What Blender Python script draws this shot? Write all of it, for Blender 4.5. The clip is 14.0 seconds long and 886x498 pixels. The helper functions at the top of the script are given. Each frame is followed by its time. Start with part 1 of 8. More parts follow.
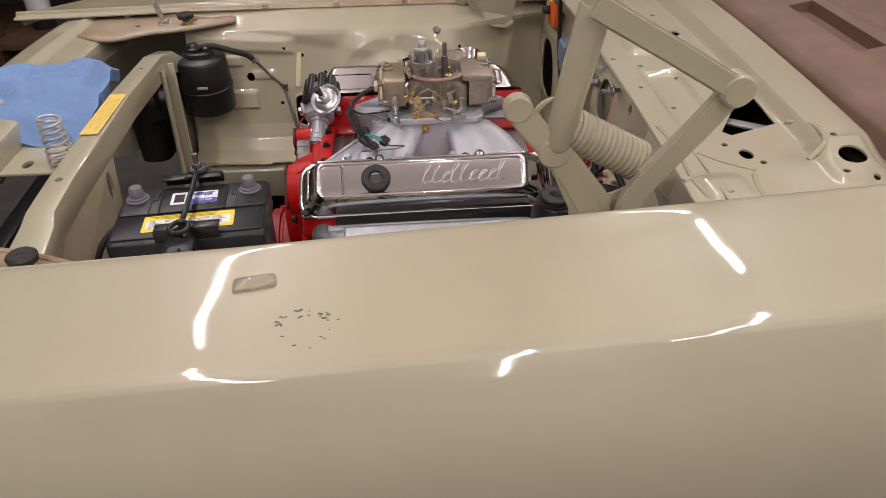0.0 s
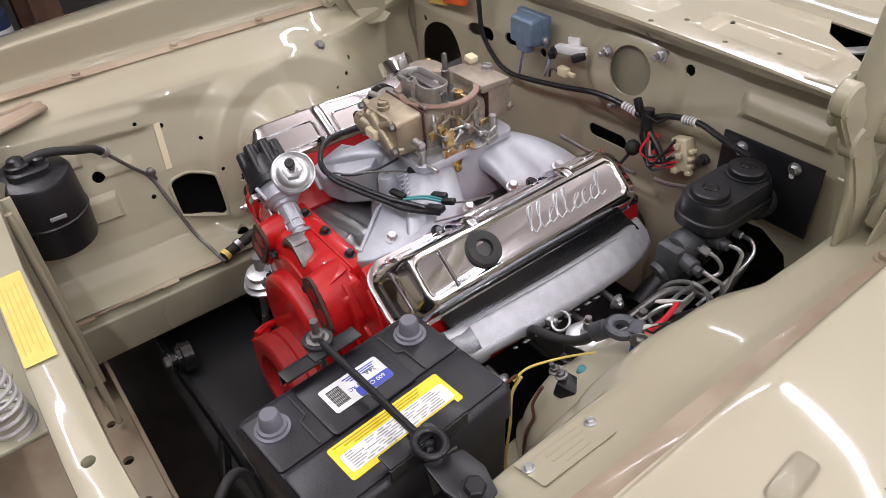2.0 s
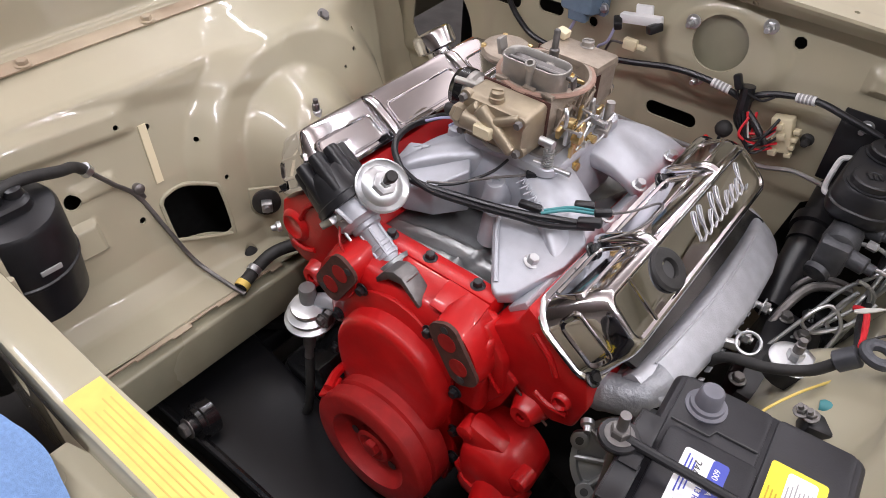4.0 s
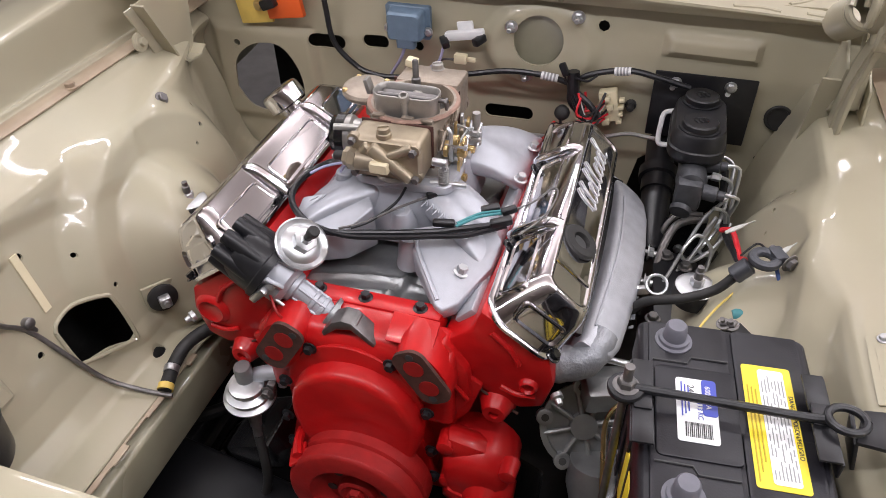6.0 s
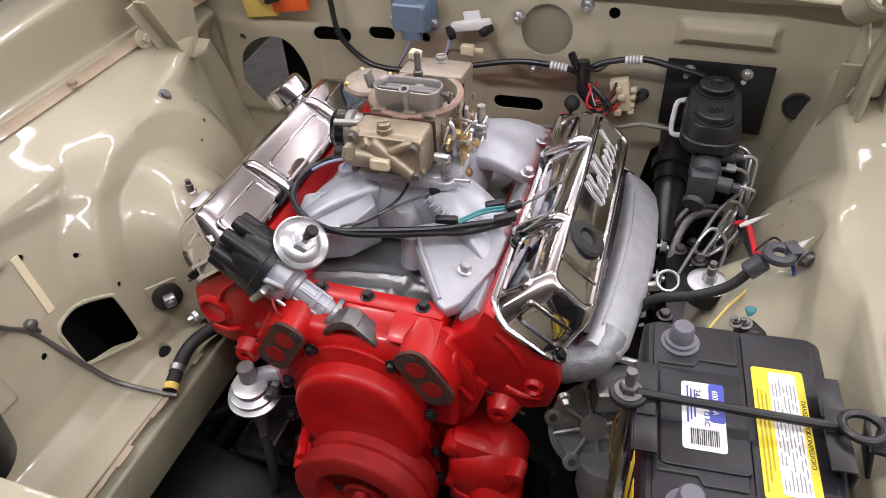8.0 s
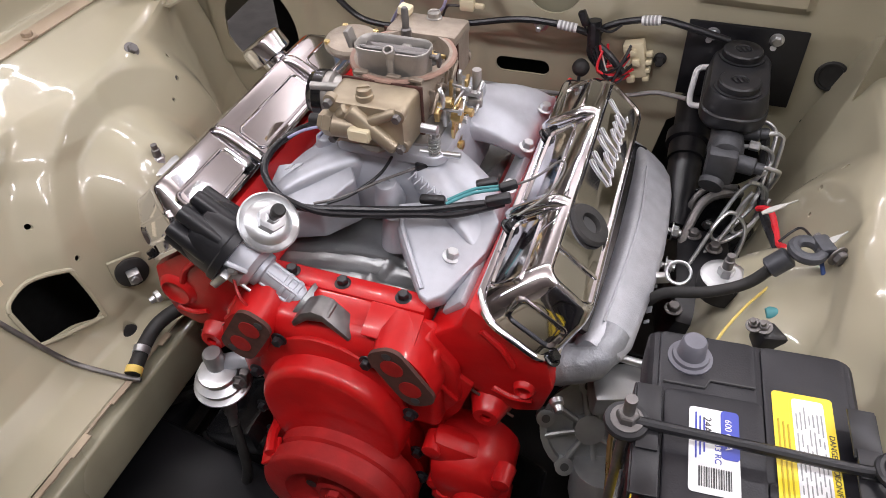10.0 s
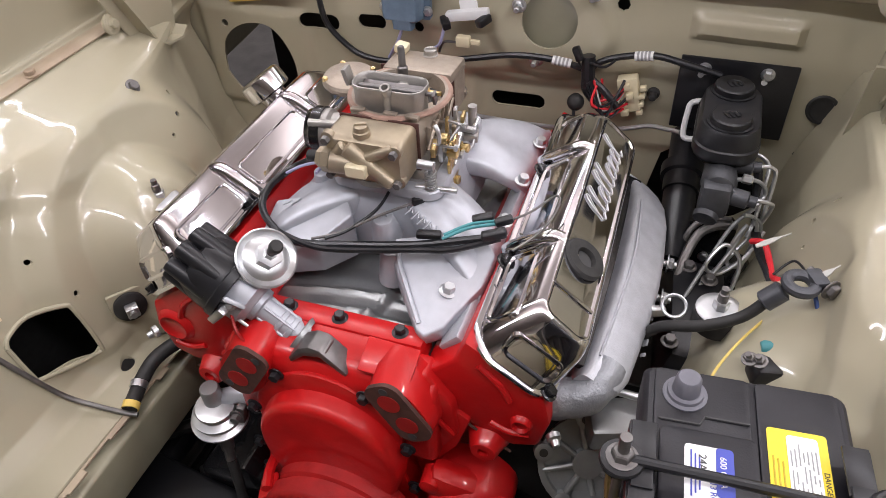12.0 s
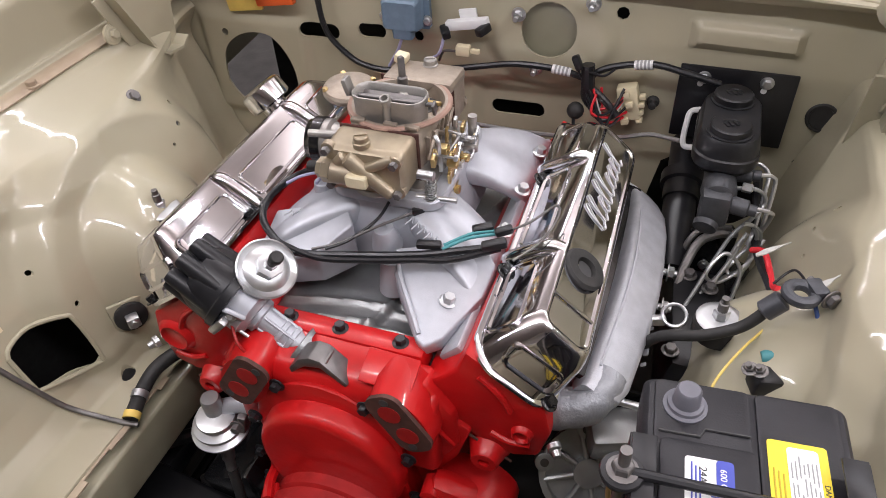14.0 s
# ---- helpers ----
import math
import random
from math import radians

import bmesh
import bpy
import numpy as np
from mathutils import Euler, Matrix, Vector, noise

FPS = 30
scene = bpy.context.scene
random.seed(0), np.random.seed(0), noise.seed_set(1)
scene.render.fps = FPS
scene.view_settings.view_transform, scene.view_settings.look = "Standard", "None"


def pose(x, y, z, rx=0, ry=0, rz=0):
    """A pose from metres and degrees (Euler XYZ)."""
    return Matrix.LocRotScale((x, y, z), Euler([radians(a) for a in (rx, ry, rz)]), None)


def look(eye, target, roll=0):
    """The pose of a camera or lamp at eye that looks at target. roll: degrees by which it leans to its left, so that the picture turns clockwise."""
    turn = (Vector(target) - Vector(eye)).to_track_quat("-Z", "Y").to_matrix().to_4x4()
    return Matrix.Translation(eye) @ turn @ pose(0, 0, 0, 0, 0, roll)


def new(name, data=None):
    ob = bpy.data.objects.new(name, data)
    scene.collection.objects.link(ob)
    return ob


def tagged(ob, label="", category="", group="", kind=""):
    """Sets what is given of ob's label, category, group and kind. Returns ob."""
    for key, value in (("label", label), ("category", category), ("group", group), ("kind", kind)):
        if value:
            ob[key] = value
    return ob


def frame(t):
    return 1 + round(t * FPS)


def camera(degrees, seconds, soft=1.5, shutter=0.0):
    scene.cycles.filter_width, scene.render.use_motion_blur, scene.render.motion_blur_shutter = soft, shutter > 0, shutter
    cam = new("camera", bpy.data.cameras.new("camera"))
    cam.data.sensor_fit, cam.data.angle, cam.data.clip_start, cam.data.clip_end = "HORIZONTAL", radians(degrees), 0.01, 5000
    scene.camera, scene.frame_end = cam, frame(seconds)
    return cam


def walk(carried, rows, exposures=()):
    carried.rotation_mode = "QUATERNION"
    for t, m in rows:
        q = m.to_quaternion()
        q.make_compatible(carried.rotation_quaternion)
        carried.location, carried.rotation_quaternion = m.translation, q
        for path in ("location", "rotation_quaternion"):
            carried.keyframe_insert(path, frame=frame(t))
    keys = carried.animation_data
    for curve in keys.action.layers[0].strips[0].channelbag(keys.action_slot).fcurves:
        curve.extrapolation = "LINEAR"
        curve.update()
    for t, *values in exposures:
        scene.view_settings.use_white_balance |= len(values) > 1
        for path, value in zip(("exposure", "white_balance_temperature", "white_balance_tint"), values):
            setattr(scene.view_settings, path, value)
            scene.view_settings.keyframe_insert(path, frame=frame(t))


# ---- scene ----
cam = camera(63.5, 14.0, soft=0.5)
PATH = [
    (0, (1.537, 0.226, 1.476), (-0.091, 0.319, 0.318), -0.9),
    (0.5, (1.356, 0.004, 1.42), (-0.222, 0.102, 0.195), -3.4),
    (1, (1.092, -0.149, 1.407), (-0.428, 0.097, 0.132), -6.4),
    (1.5, (1.003, -0.235, 1.409), (-0.455, 0.316, 0.155), -2.6),
    (2, (0.93, -0.364, 1.435), (-0.358, 0.524, 0.189), -4.1),
    (2.5, (0.818, -0.383, 1.407), (-0.46, 0.484, 0.136), -4.6),
    (2.7, (0.773, -0.404, 1.394), (-0.434, 0.513, 0.088), -1.4),
    (4.8, (0.336, -0.589, 1.373), (-0.331, 0.743, 0.039), -2.5),
    (5, (0.334, -0.6, 1.393), (-0.254, 0.773, 0.063), -3.5),
    (5.5, (0.327, -0.636, 1.407), (-0.175, 0.83, 0.142), -2.1),
    (6, (0.328, -0.643, 1.406), (-0.147, 0.819, 0.128), -1.4),
    (6.5, (0.333, -0.644, 1.408), (-0.159, 0.814, 0.131), -1.9),
    (7, (0.331, -0.644, 1.402), (-0.156, 0.801, 0.108), -1.7),
    (7.5, (0.327, -0.642, 1.404), (-0.168, 0.799, 0.109), -1.7),
    (8, (0.347, -0.61, 1.397), (-0.184, 0.816, 0.1), -3.5),
    (8.2, (0.351, -0.583, 1.381), (-0.181, 0.826, 0.066), -3.0),
    (10.3, (0.342, -0.501, 1.351), (-0.192, 0.838, -0.035), -3.0),
    (10.5, (0.345, -0.503, 1.356), (-0.197, 0.842, -0.023), -3.2),
    (11, (0.343, -0.499, 1.364), (-0.21, 0.871, 0.016), -3.0),
    (11.5, (0.343, -0.498, 1.365), (-0.203, 0.886, 0.028), -2.9),
    (12, (0.346, -0.498, 1.363), (-0.202, 0.891, 0.032), -3.1),
    (12.5, (0.338, -0.501, 1.368), (-0.203, 0.892, 0.038), -2.3),
    (13, (0.338, -0.499, 1.365), (-0.208, 0.888, 0.032), -2.4),
    (13.5, (0.347, -0.495, 1.368), (-0.195, 0.902, 0.044), -3.0),
    (14, (0.346, -0.494, 1.369), (-0.207, 0.902, 0.048), -3.3),
]
# the bay is drawn in its own units, with the floor at FLOOR; SCALE turns them into metres
SCALE, FLOOR = 1.1, 0.08
TO_WORLD = Matrix.Scale(SCALE, 4) @ Matrix.Translation((0, 0, -FLOOR))
walk(cam, [(t, look(eye, target, roll)) for t, eye, target, roll in PATH],
     [(0, -0.72, 6600, 17), (0.5, -0.69, 6150, 13), (1, -0.64, 6250, 14), (1.5, -0.44, 6100, 14), (2.7, -0.22, 6100, 15), (5, -0.10, 6100, 15), (14, -0.10, 6150, 15)])

# ---- world and lights: a closed garage lit by strip lamps under the ceiling, with added fill ----
world = bpy.data.worlds.new("garage_air")
world.use_nodes = True
world.node_tree.nodes["Background"].inputs[0].default_value = (0.9, 0.92, 1.0, 1)
world.node_tree.nodes["Background"].inputs[1].default_value = 0.008
scene.world = world
scene.view_settings.exposure = 0.0
CEIL = 3.0
# x 2.95 is an added fill for the fender side; row y 2.96 is assumed
STRIPS = [(-0.95, -0.68, 2.4), (1.75, -0.68, 2.4), (-0.95, 1.14, 2.4), (1.75, 1.14, 2.4), (2.95, 0.45, 2.0), (-0.95, 2.96, 2.4), (1.75, 2.96, 2.4)]
STRIP_WATTS = 31.0


def strip_lamp(x, y, length):
    data = bpy.data.lights.new("strip_lamp_glow", "AREA")
    data.shape, data.size, data.size_y = "RECTANGLE", length * SCALE, 0.024
    data.energy, data.color = (1.12 if y < 0 else 0.80 if y > 1 else 1.4) * STRIP_WATTS * length / 2.4, (1.0, 0.975, 0.96)
    lamp = new("strip_lamp_glow", data)
    lamp.location = TO_WORLD @ Vector((x, y, CEIL - 0.56))
    # an added lamp above the fitting brightens the ceiling
    data = bpy.data.lights.new("added_ceiling_fill", "AREA")
    data.shape, data.size, data.size_y = "RECTANGLE", length * SCALE, 0.08
    data.energy, data.color = (0.85 if y < 0 else 0.60) * STRIP_WATTS * length / 2.4, (1.0, 0.975, 0.96)
    up = new("added_ceiling_fill", data)
    up.matrix_world = Matrix.Translation(TO_WORLD @ Vector((x, y, CEIL - 0.44))) @ pose(0, 0, 0, 180, 0, 0)
    return lamp


# ---- small mesh kit ----
XC = 0.028      # middle of the engine bay
XE = -0.010     # crankshaft line of the engine


def mx(x):
    return 2 * XC - x


def part(name, bm, material, parent=None, label="", smooth=35):
    bmesh.ops.transform(bm, matrix=TO_WORLD, verts=bm.verts)
    bmesh.ops.remove_doubles(bm, verts=bm.verts, dist=1e-6)
    bmesh.ops.recalc_face_normals(bm, faces=bm.faces)
    me = bpy.data.meshes.new(name)
    bm.to_mesh(me)
    bm.free()
    for p in me.polygons:
        p.use_smooth = True
    me.set_sharp_from_angle(angle=radians(smooth))
    me.materials.append(material)
    ob = new(name, me)
    if parent is not None:
        ob.parent = parent
        ob.matrix_parent_inverse = parent.matrix_world.inverted()
    if label:
        ob["label"] = label
    return ob


def thing(name, label, category, at=(0, 0, 0), group="", kind=""):
    ob = new(name)
    ob.empty_display_size = 0.05
    ob.matrix_basis = Matrix.Translation(TO_WORLD @ Vector(at))
    bpy.context.view_layer.update()
    return tagged(ob, label, category, group, kind)


def B():
    return bmesh.new()


def box(bm, c, s, rot=(0, 0, 0), bev=0.0, seg=2):
    m = pose(*c, *rot)
    hx, hy, hz = s[0] / 2, s[1] / 2, s[2] / 2
    t = bmesh.new()
    bmesh.ops.create_cube(t, size=1)
    for v in t.verts:
        v.co = Vector((v.co.x * s[0], v.co.y * s[1], v.co.z * s[2]))
    if bev:
        bmesh.ops.bevel(t, geom=t.edges[:], offset=min(bev, hx * 0.9, hy * 0.9, hz * 0.9), segments=seg, affect="EDGES", profile=0.5)
    join(bm, t, m)


def join(bm, t, m=None):
    m = m or Matrix()
    idx = {}
    for v in t.verts:
        idx[v] = bm.verts.new(m @ v.co)
    for f in t.faces:
        try:
            bm.faces.new([idx[v] for v in f.verts])
        except ValueError:
            pass
    t.free()


def frame_of(d):
    d = Vector(d).normalized()
    a = Vector((0, 0, 1)) if abs(d.z) < 0.9 else Vector((0, 1, 0))
    u = a.cross(d).normalized()
    return u, d.cross(u), d


def lathe(bm, p0, axis, prof, seg=24, cap=True):
    """A turned body: prof lists (distance along the axis, radius)."""
    u, v, d = frame_of(axis)
    p0 = Vector(p0)
    rings = []
    for h, r in prof:
        c = p0 + d * h
        if r < 1e-6:
            rings.append([bm.verts.new(c)])
        else:
            rings.append([bm.verts.new(c + (u * math.cos(2 * math.pi * k / seg) + v * math.sin(2 * math.pi * k / seg)) * r) for k in range(seg)])
    for a, b in zip(rings, rings[1:]):
        for k in range(seg):
            q = [a[k % len(a)], a[(k + 1) % len(a)], b[(k + 1) % len(b)], b[k % len(b)]]
            q = list(dict.fromkeys(q))
            if len(q) > 2:
                bm.faces.new(q)
    for ring, flip in ((rings[0], True), (rings[-1], False)):
        if len(ring) > 2 and cap:
            bm.faces.new(ring[::-1] if flip else ring)


def rod(bm, p0, p1, r0, r1=None, seg=16, bev=0.0):
    r1 = r0 if r1 is None else r1
    d = Vector(p1) - Vector(p0)
    L = d.length
    prof = [(0, r0), (L, r1)]
    if bev:
        prof = [(0, r0 - bev), (bev, r0), (L - bev, r1), (L, r1 - bev)]
    lathe(bm, p0, d, prof, seg)


def hexbolt(bm, p, axis, r=0.008, h=0.006, washer=True):
    if washer:
        lathe(bm, p, axis, [(0, r * 1.45), (0.0015, r * 1.45), (0.002, r * 1.3)], 16)
    u, v, d = frame_of(axis)
    q = Vector(p) + d * 0.0015
    lathe(bm, q, axis, [(0, r), (h * 0.85, r), (h, r * 0.85)], 6)


def smooth_path(pts, n=8):
    """Catmull-Rom through the points."""
    P = [Vector(p) for p in pts]
    if len(P) < 3:
        return P
    out = []
    for i in range(len(P) - 1):
        a, b, c, d = P[max(i - 1, 0)], P[i], P[i + 1], P[min(i + 2, len(P) - 1)]
        for k in range(n):
            t = k / n
            out.append(0.5 * ((2 * b) + (c - a) * t + (2 * a - 5 * b + 4 * c - d) * t * t + (3 * b - a - 3 * c + d) * t ** 3))
    out.append(P[-1])
    return out


def sweep(bm, pts, r, seg=10, n=8, radii=None, smooth=True, wob=0.0):
    path = smooth_path(pts, n) if smooth else [Vector(p) for p in pts]
    rings = []
    u = None
    for i, p in enumerate(path):
        d = (path[min(i + 1, len(path) - 1)] - path[max(i - 1, 0)]).normalized()
        if u is None:
            u, v, _ = frame_of(d)
        else:
            u = (u - d * u.dot(d)).normalized()
            v = d.cross(u)
        rr = r if radii is None else radii[0] + (radii[1] - radii[0]) * i / max(1, len(path) - 1)
        if wob:
            rr *= 1 + wob * math.sin(i * 2.1)
        rings.append([bm.verts.new(p + (u * math.cos(2 * math.pi * k / seg) + v * math.sin(2 * math.pi * k / seg)) * rr) for k in range(seg)])
    for a, b in zip(rings, rings[1:]):
        for k in range(seg):
            bm.faces.new([a[k], a[(k + 1) % seg], b[(k + 1) % seg], b[k]])
    bm.faces.new(rings[0][::-1])
    bm.faces.new(rings[-1])


def loft(bm, loops, cap=True):
    rings = [[bm.verts.new(p) for p in lp] for lp in loops]
    n = len(rings[0])
    for a, b in zip(rings, rings[1:]):
        for k in range(n):
            bm.faces.new([a[k], a[(k + 1) % n], b[(k + 1) % n], b[k]])
    if cap:
        bm.faces.new(rings[0][::-1])
        bm.faces.new(rings[-1])


def rrect(w, l, r, n=5):
    """A rounded rectangle in the plane, w by l."""
    out = []
    r = min(r, w / 2 - 1e-4, l / 2 - 1e-4)
    for cx, cy, a0 in ((w / 2 - r, l / 2 - r, 0), (-w / 2 + r, l / 2 - r, 90), (-w / 2 + r, -l / 2 + r, 180), (w / 2 - r, -l / 2 + r, 270)):
        for k in range(n + 1):
            a = radians(a0 + 90 * k / n)
            out.append((cx + r * math.cos(a), cy + r * math.sin(a)))
    return out


def stack(bm, m, layers, n=5):
    """A body of rounded rectangles: layers list (height, width, length, corner radius[, dx, dy]) in the pose m."""
    loops = []
    for h, w, l, r, *off in layers:
        dx, dy = off if off else (0, 0)
        loops.append([m @ Vector((x + dx, y + dy, h)) for x, y in rrect(w, l, r, n)])
    loft(bm, loops)


def prism(bm, poly, axis, a, b, bev=0.0, seg=2):
    """A polygon of two coordinates drawn out along an axis from a to b."""
    def at(p, h):
        return {"x": (h, p[0], p[1]), "y": (p[0], h, p[1]), "z": (p[0], p[1], h)}[axis]
    t = bmesh.new()
    lo = [t.verts.new(at(p, a)) for p in poly]
    hi = [t.verts.new(at(p, b)) for p in poly]
    t.faces.new(lo[::-1])
    t.faces.new(hi)
    n = len(poly)
    for k in range(n):
        t.faces.new([lo[k], lo[(k + 1) % n], hi[(k + 1) % n], hi[k]])
    bmesh.ops.recalc_face_normals(t, faces=t.faces)
    if bev:
        bmesh.ops.bevel(t, geom=t.edges[:], offset=bev, segments=seg, affect="EDGES", profile=0.5)
    join(bm, t)


def sheet(bm, f, nu, nv, thick, out=None):
    """A pressed sheet f(u, v), u and v from 0 to 1, with a thickness behind it."""
    P = [[Vector(f(i / nu, j / nv)) for j in range(nv + 1)] for i in range(nu + 1)]
    N = []
    for i in range(nu + 1):
        row = []
        for j in range(nv + 1):
            du = P[min(i + 1, nu)][j] - P[max(i - 1, 0)][j]
            dv = P[i][min(j + 1, nv)] - P[i][max(j - 1, 0)]
            row.append(du.cross(dv).normalized())
        N.append(row)
    A = [[bm.verts.new(P[i][j]) for j in range(nv + 1)] for i in range(nu + 1)]
    Z = [[bm.verts.new(P[i][j] - N[i][j] * thick) for j in range(nv + 1)] for i in range(nu + 1)]
    for i in range(nu):
        for j in range(nv):
            bm.faces.new([A[i][j], A[i + 1][j], A[i + 1][j + 1], A[i][j + 1]])
            bm.faces.new([Z[i][j], Z[i][j + 1], Z[i + 1][j + 1], Z[i + 1][j]])
    for i in range(nu):
        bm.faces.new([A[i][0], Z[i][0], Z[i + 1][0], A[i + 1][0]])
        bm.faces.new([A[i][nv], A[i + 1][nv], Z[i + 1][nv], Z[i][nv]])
    for j in range(nv):
        bm.faces.new([A[0][j], A[0][j + 1], Z[0][j + 1], Z[0][j]])
        bm.faces.new([A[nu][j], Z[nu][j], Z[nu][j + 1], A[nu][j + 1]])


def cut(ob, tools):
    """Takes the tool bodies out of ob's mesh for good."""
    t = bmesh.new()
    for f in tools:
        f(t)
    bmesh.ops.transform(t, matrix=TO_WORLD, verts=t.verts)
    bmesh.ops.recalc_face_normals(t, faces=t.faces)
    me = bpy.data.meshes.new("cutter")
    t.to_mesh(me)
    t.free()
    cutter = new("cutter", me)
    mod = ob.modifiers.new("cut", "BOOLEAN")
    mod.operation, mod.object, mod.solver = "DIFFERENCE", cutter, "EXACT"
    bpy.context.view_layer.update()
    deps = bpy.context.evaluated_depsgraph_get()
    done = bpy.data.meshes.new_from_object(ob.evaluated_get(deps))
    ob.modifiers.clear()
    old = ob.data
    ob.data = done
    bpy.data.meshes.remove(old)
    bpy.data.objects.remove(cutter)
    bpy.data.meshes.remove(me)
    for p in done.polygons:
        p.use_smooth = True
    done.set_sharp_from_angle(angle=radians(30))
    return ob


def sm(a, b, x):
    t = max(0.0, min(1.0, (x - a) / (b - a)))
    return t * t * (3 - 2 * t)


def text(name, words, size, m, material, parent, depth=0.0004):
    cu = bpy.data.curves.new(name, "FONT")
    cu.body, cu.size, cu.extrude, cu.align_x, cu.align_y = words, size, depth, "CENTER", "CENTER"
    ob = new(name, cu)
    bpy.context.view_layer.update()
    me = bpy.data.meshes.new_from_object(ob.evaluated_get(bpy.context.evaluated_depsgraph_get()))
    bpy.data.objects.remove(ob)
    bpy.data.curves.remove(cu)
    bm = bmesh.new()
    bm.from_mesh(me)
    bpy.data.meshes.remove(me)
    bmesh.ops.transform(bm, matrix=m, verts=bm.verts)
    return part(name, bm, material, parent)


# ---- materials ----
def mat(name, color, rough=0.5, metal=0.0, coat=0.0, grain=0.0, grain_scale=60.0, bump=0.0, bump_scale=300.0, stain=None, stain_scale=6.0, stain_amount=0.5, rough_var=0.1, spec=0.5):
    m = bpy.data.materials.new(name)
    m.use_nodes = True
    nt = m.node_tree
    b = nt.nodes["Principled BSDF"]
    b.inputs["Roughness"].default_value, b.inputs["Metallic"].default_value = rough, metal
    b.inputs["Coat Weight"].default_value, b.inputs["Coat Roughness"].default_value = coat, 0.05
    b.inputs["Specular IOR Level"].default_value = spec
    tc = nt.nodes.new("ShaderNodeTexCoord")

    def noise_at(scale, detail=4.0):
        n = nt.nodes.new("ShaderNodeTexNoise")
        n.inputs["Scale"].default_value, n.inputs["Detail"].default_value = scale, detail
        nt.links.new(tc.outputs["Object"], n.inputs["Vector"])
        return n

    def ramp(src, lo, hi, c0, c1):
        r = nt.nodes.new("ShaderNodeValToRGB")
        r.color_ramp.elements[0].position, r.color_ramp.elements[1].position = lo, hi
        r.color_ramp.elements[0].color, r.color_ramp.elements[1].color = (*c0, 1), (*c1, 1)
        nt.links.new(src, r.inputs[0])
        return r

    g = noise_at(grain_scale)
    k0, k1 = 1 - grain, 1 + grain
    base = ramp(g.outputs["Fac"], 0.3, 0.7, [c * k0 for c in color], [min(1, c * k1) for c in color])
    last = base.outputs[0]
    if stain:
        w = noise_at(stain_scale, 6.0)
        f = ramp(w.outputs["Fac"], 0.5 - 0.12, 0.5 + 0.18, (0, 0, 0), (stain_amount,) * 3)
        mix = nt.nodes.new("ShaderNodeMix")
        mix.data_type = "RGBA"
        nt.links.new(f.outputs[0], mix.inputs["Factor"])
        nt.links.new(last, mix.inputs["A"])
        mix.inputs["B"].default_value = (*stain, 1)
        last = mix.outputs["Result"]
    nt.links.new(last, b.inputs["Base Color"])
    rv = noise_at(grain_scale * 0.35)
    rr = ramp(rv.outputs["Fac"], 0.3, 0.7, (max(0.02, rough - rough_var * rough),) * 3, (min(1, rough + rough_var),) * 3)
    nt.links.new(rr.outputs[0], b.inputs["Roughness"])
    if bump:
        bn = noise_at(bump_scale)
        bp = nt.nodes.new("ShaderNodeBump")
        bp.inputs["Strength"].default_value, bp.inputs["Distance"].default_value = bump, 0.002
        nt.links.new(bn.outputs["Fac"], bp.inputs["Height"])
        nt.links.new(bp.outputs[0], b.inputs["Normal"])
    return m


TAN = mat("tan_body_paint", (0.422, 0.393, 0.281), 0.36, coat=0.9, grain=0.04, grain_scale=5, bump=0.07, bump_scale=24, stain=(0.41, 0.355, 0.25), stain_scale=3, stain_amount=0.5, spec=0.32)
TAN_OLD = mat("tan_paint_worn", (0.43, 0.355, 0.25), 0.42, coat=0.3, grain=0.07, grain_scale=9, bump=0.08, bump_scale=200, stain=(0.25, 0.16, 0.105), stain_scale=7, stain_amount=0.75)
DUCT = mat("olive_duct_and_rail_shade", (0.30, 0.285, 0.20), 0.25, coat=0.8, grain=0.12, grain_scale=9, bump=0.25, bump_scale=30)
BROWN = mat("brown_bare_primer", (0.17, 0.10, 0.072), 0.55, grain=0.15, grain_scale=15, bump=0.1)
RED = mat("red_engine_enamel", (0.52, 0.008, 0.008), 0.36, coat=0.55, grain=0.10, grain_scale=22, bump=0.16, bump_scale=110, stain=(0.36, 0.006, 0.007), stain_scale=14, stain_amount=0.5, spec=0.3)
RED_DULL = mat("red_oxide_paint", (0.34, 0.012, 0.011), 0.42, grain=0.15, grain_scale=40, bump=0.2, bump_scale=150)
ALU = mat("cast_aluminium", (0.47, 0.485, 0.525), 0.40, metal=0.40, grain=0.05, grain_scale=60, bump=0.16, bump_scale=700)
ALU_DARK = mat("grey_pan_metal", (0.33, 0.34, 0.34), 0.36, metal=0.7, grain=0.12, grain_scale=30, bump=0.1)
SILVER = mat("silver_manifold_paint", (0.47, 0.48, 0.51), 0.38, metal=0.45, grain=0.10, grain_scale=50, bump=0.30, bump_scale=420)
ROUGH_CAST = mat("rough_grey_casting", (0.30, 0.31, 0.33), 0.42, metal=0.5, grain=0.2, grain_scale=40, bump=0.6, bump_scale=260)
CHROME = mat("chrome", (0.78, 0.775, 0.81), 0.05, metal=1.0, rough_var=0.03, grain=0.01)
STEEL = mat("bright_zinc_steel", (0.60, 0.61, 0.62), 0.33, metal=0.95, grain=0.06, grain_scale=80)
STEEL_DARK = mat("dark_steel", (0.20, 0.19, 0.185), 0.42, metal=0.8, grain=0.2, grain_scale=60)
BRASS = mat("gold_zinc_plate", (0.66, 0.50, 0.24), 0.27, metal=0.95, grain=0.1, grain_scale=90)
DICHROM = mat("carburetor_dichromate", (0.40, 0.335, 0.235), 0.36, metal=0.6, grain=0.12, grain_scale=40, bump=0.08, bump_scale=500, stain=(0.30, 0.255, 0.20), stain_scale=22)
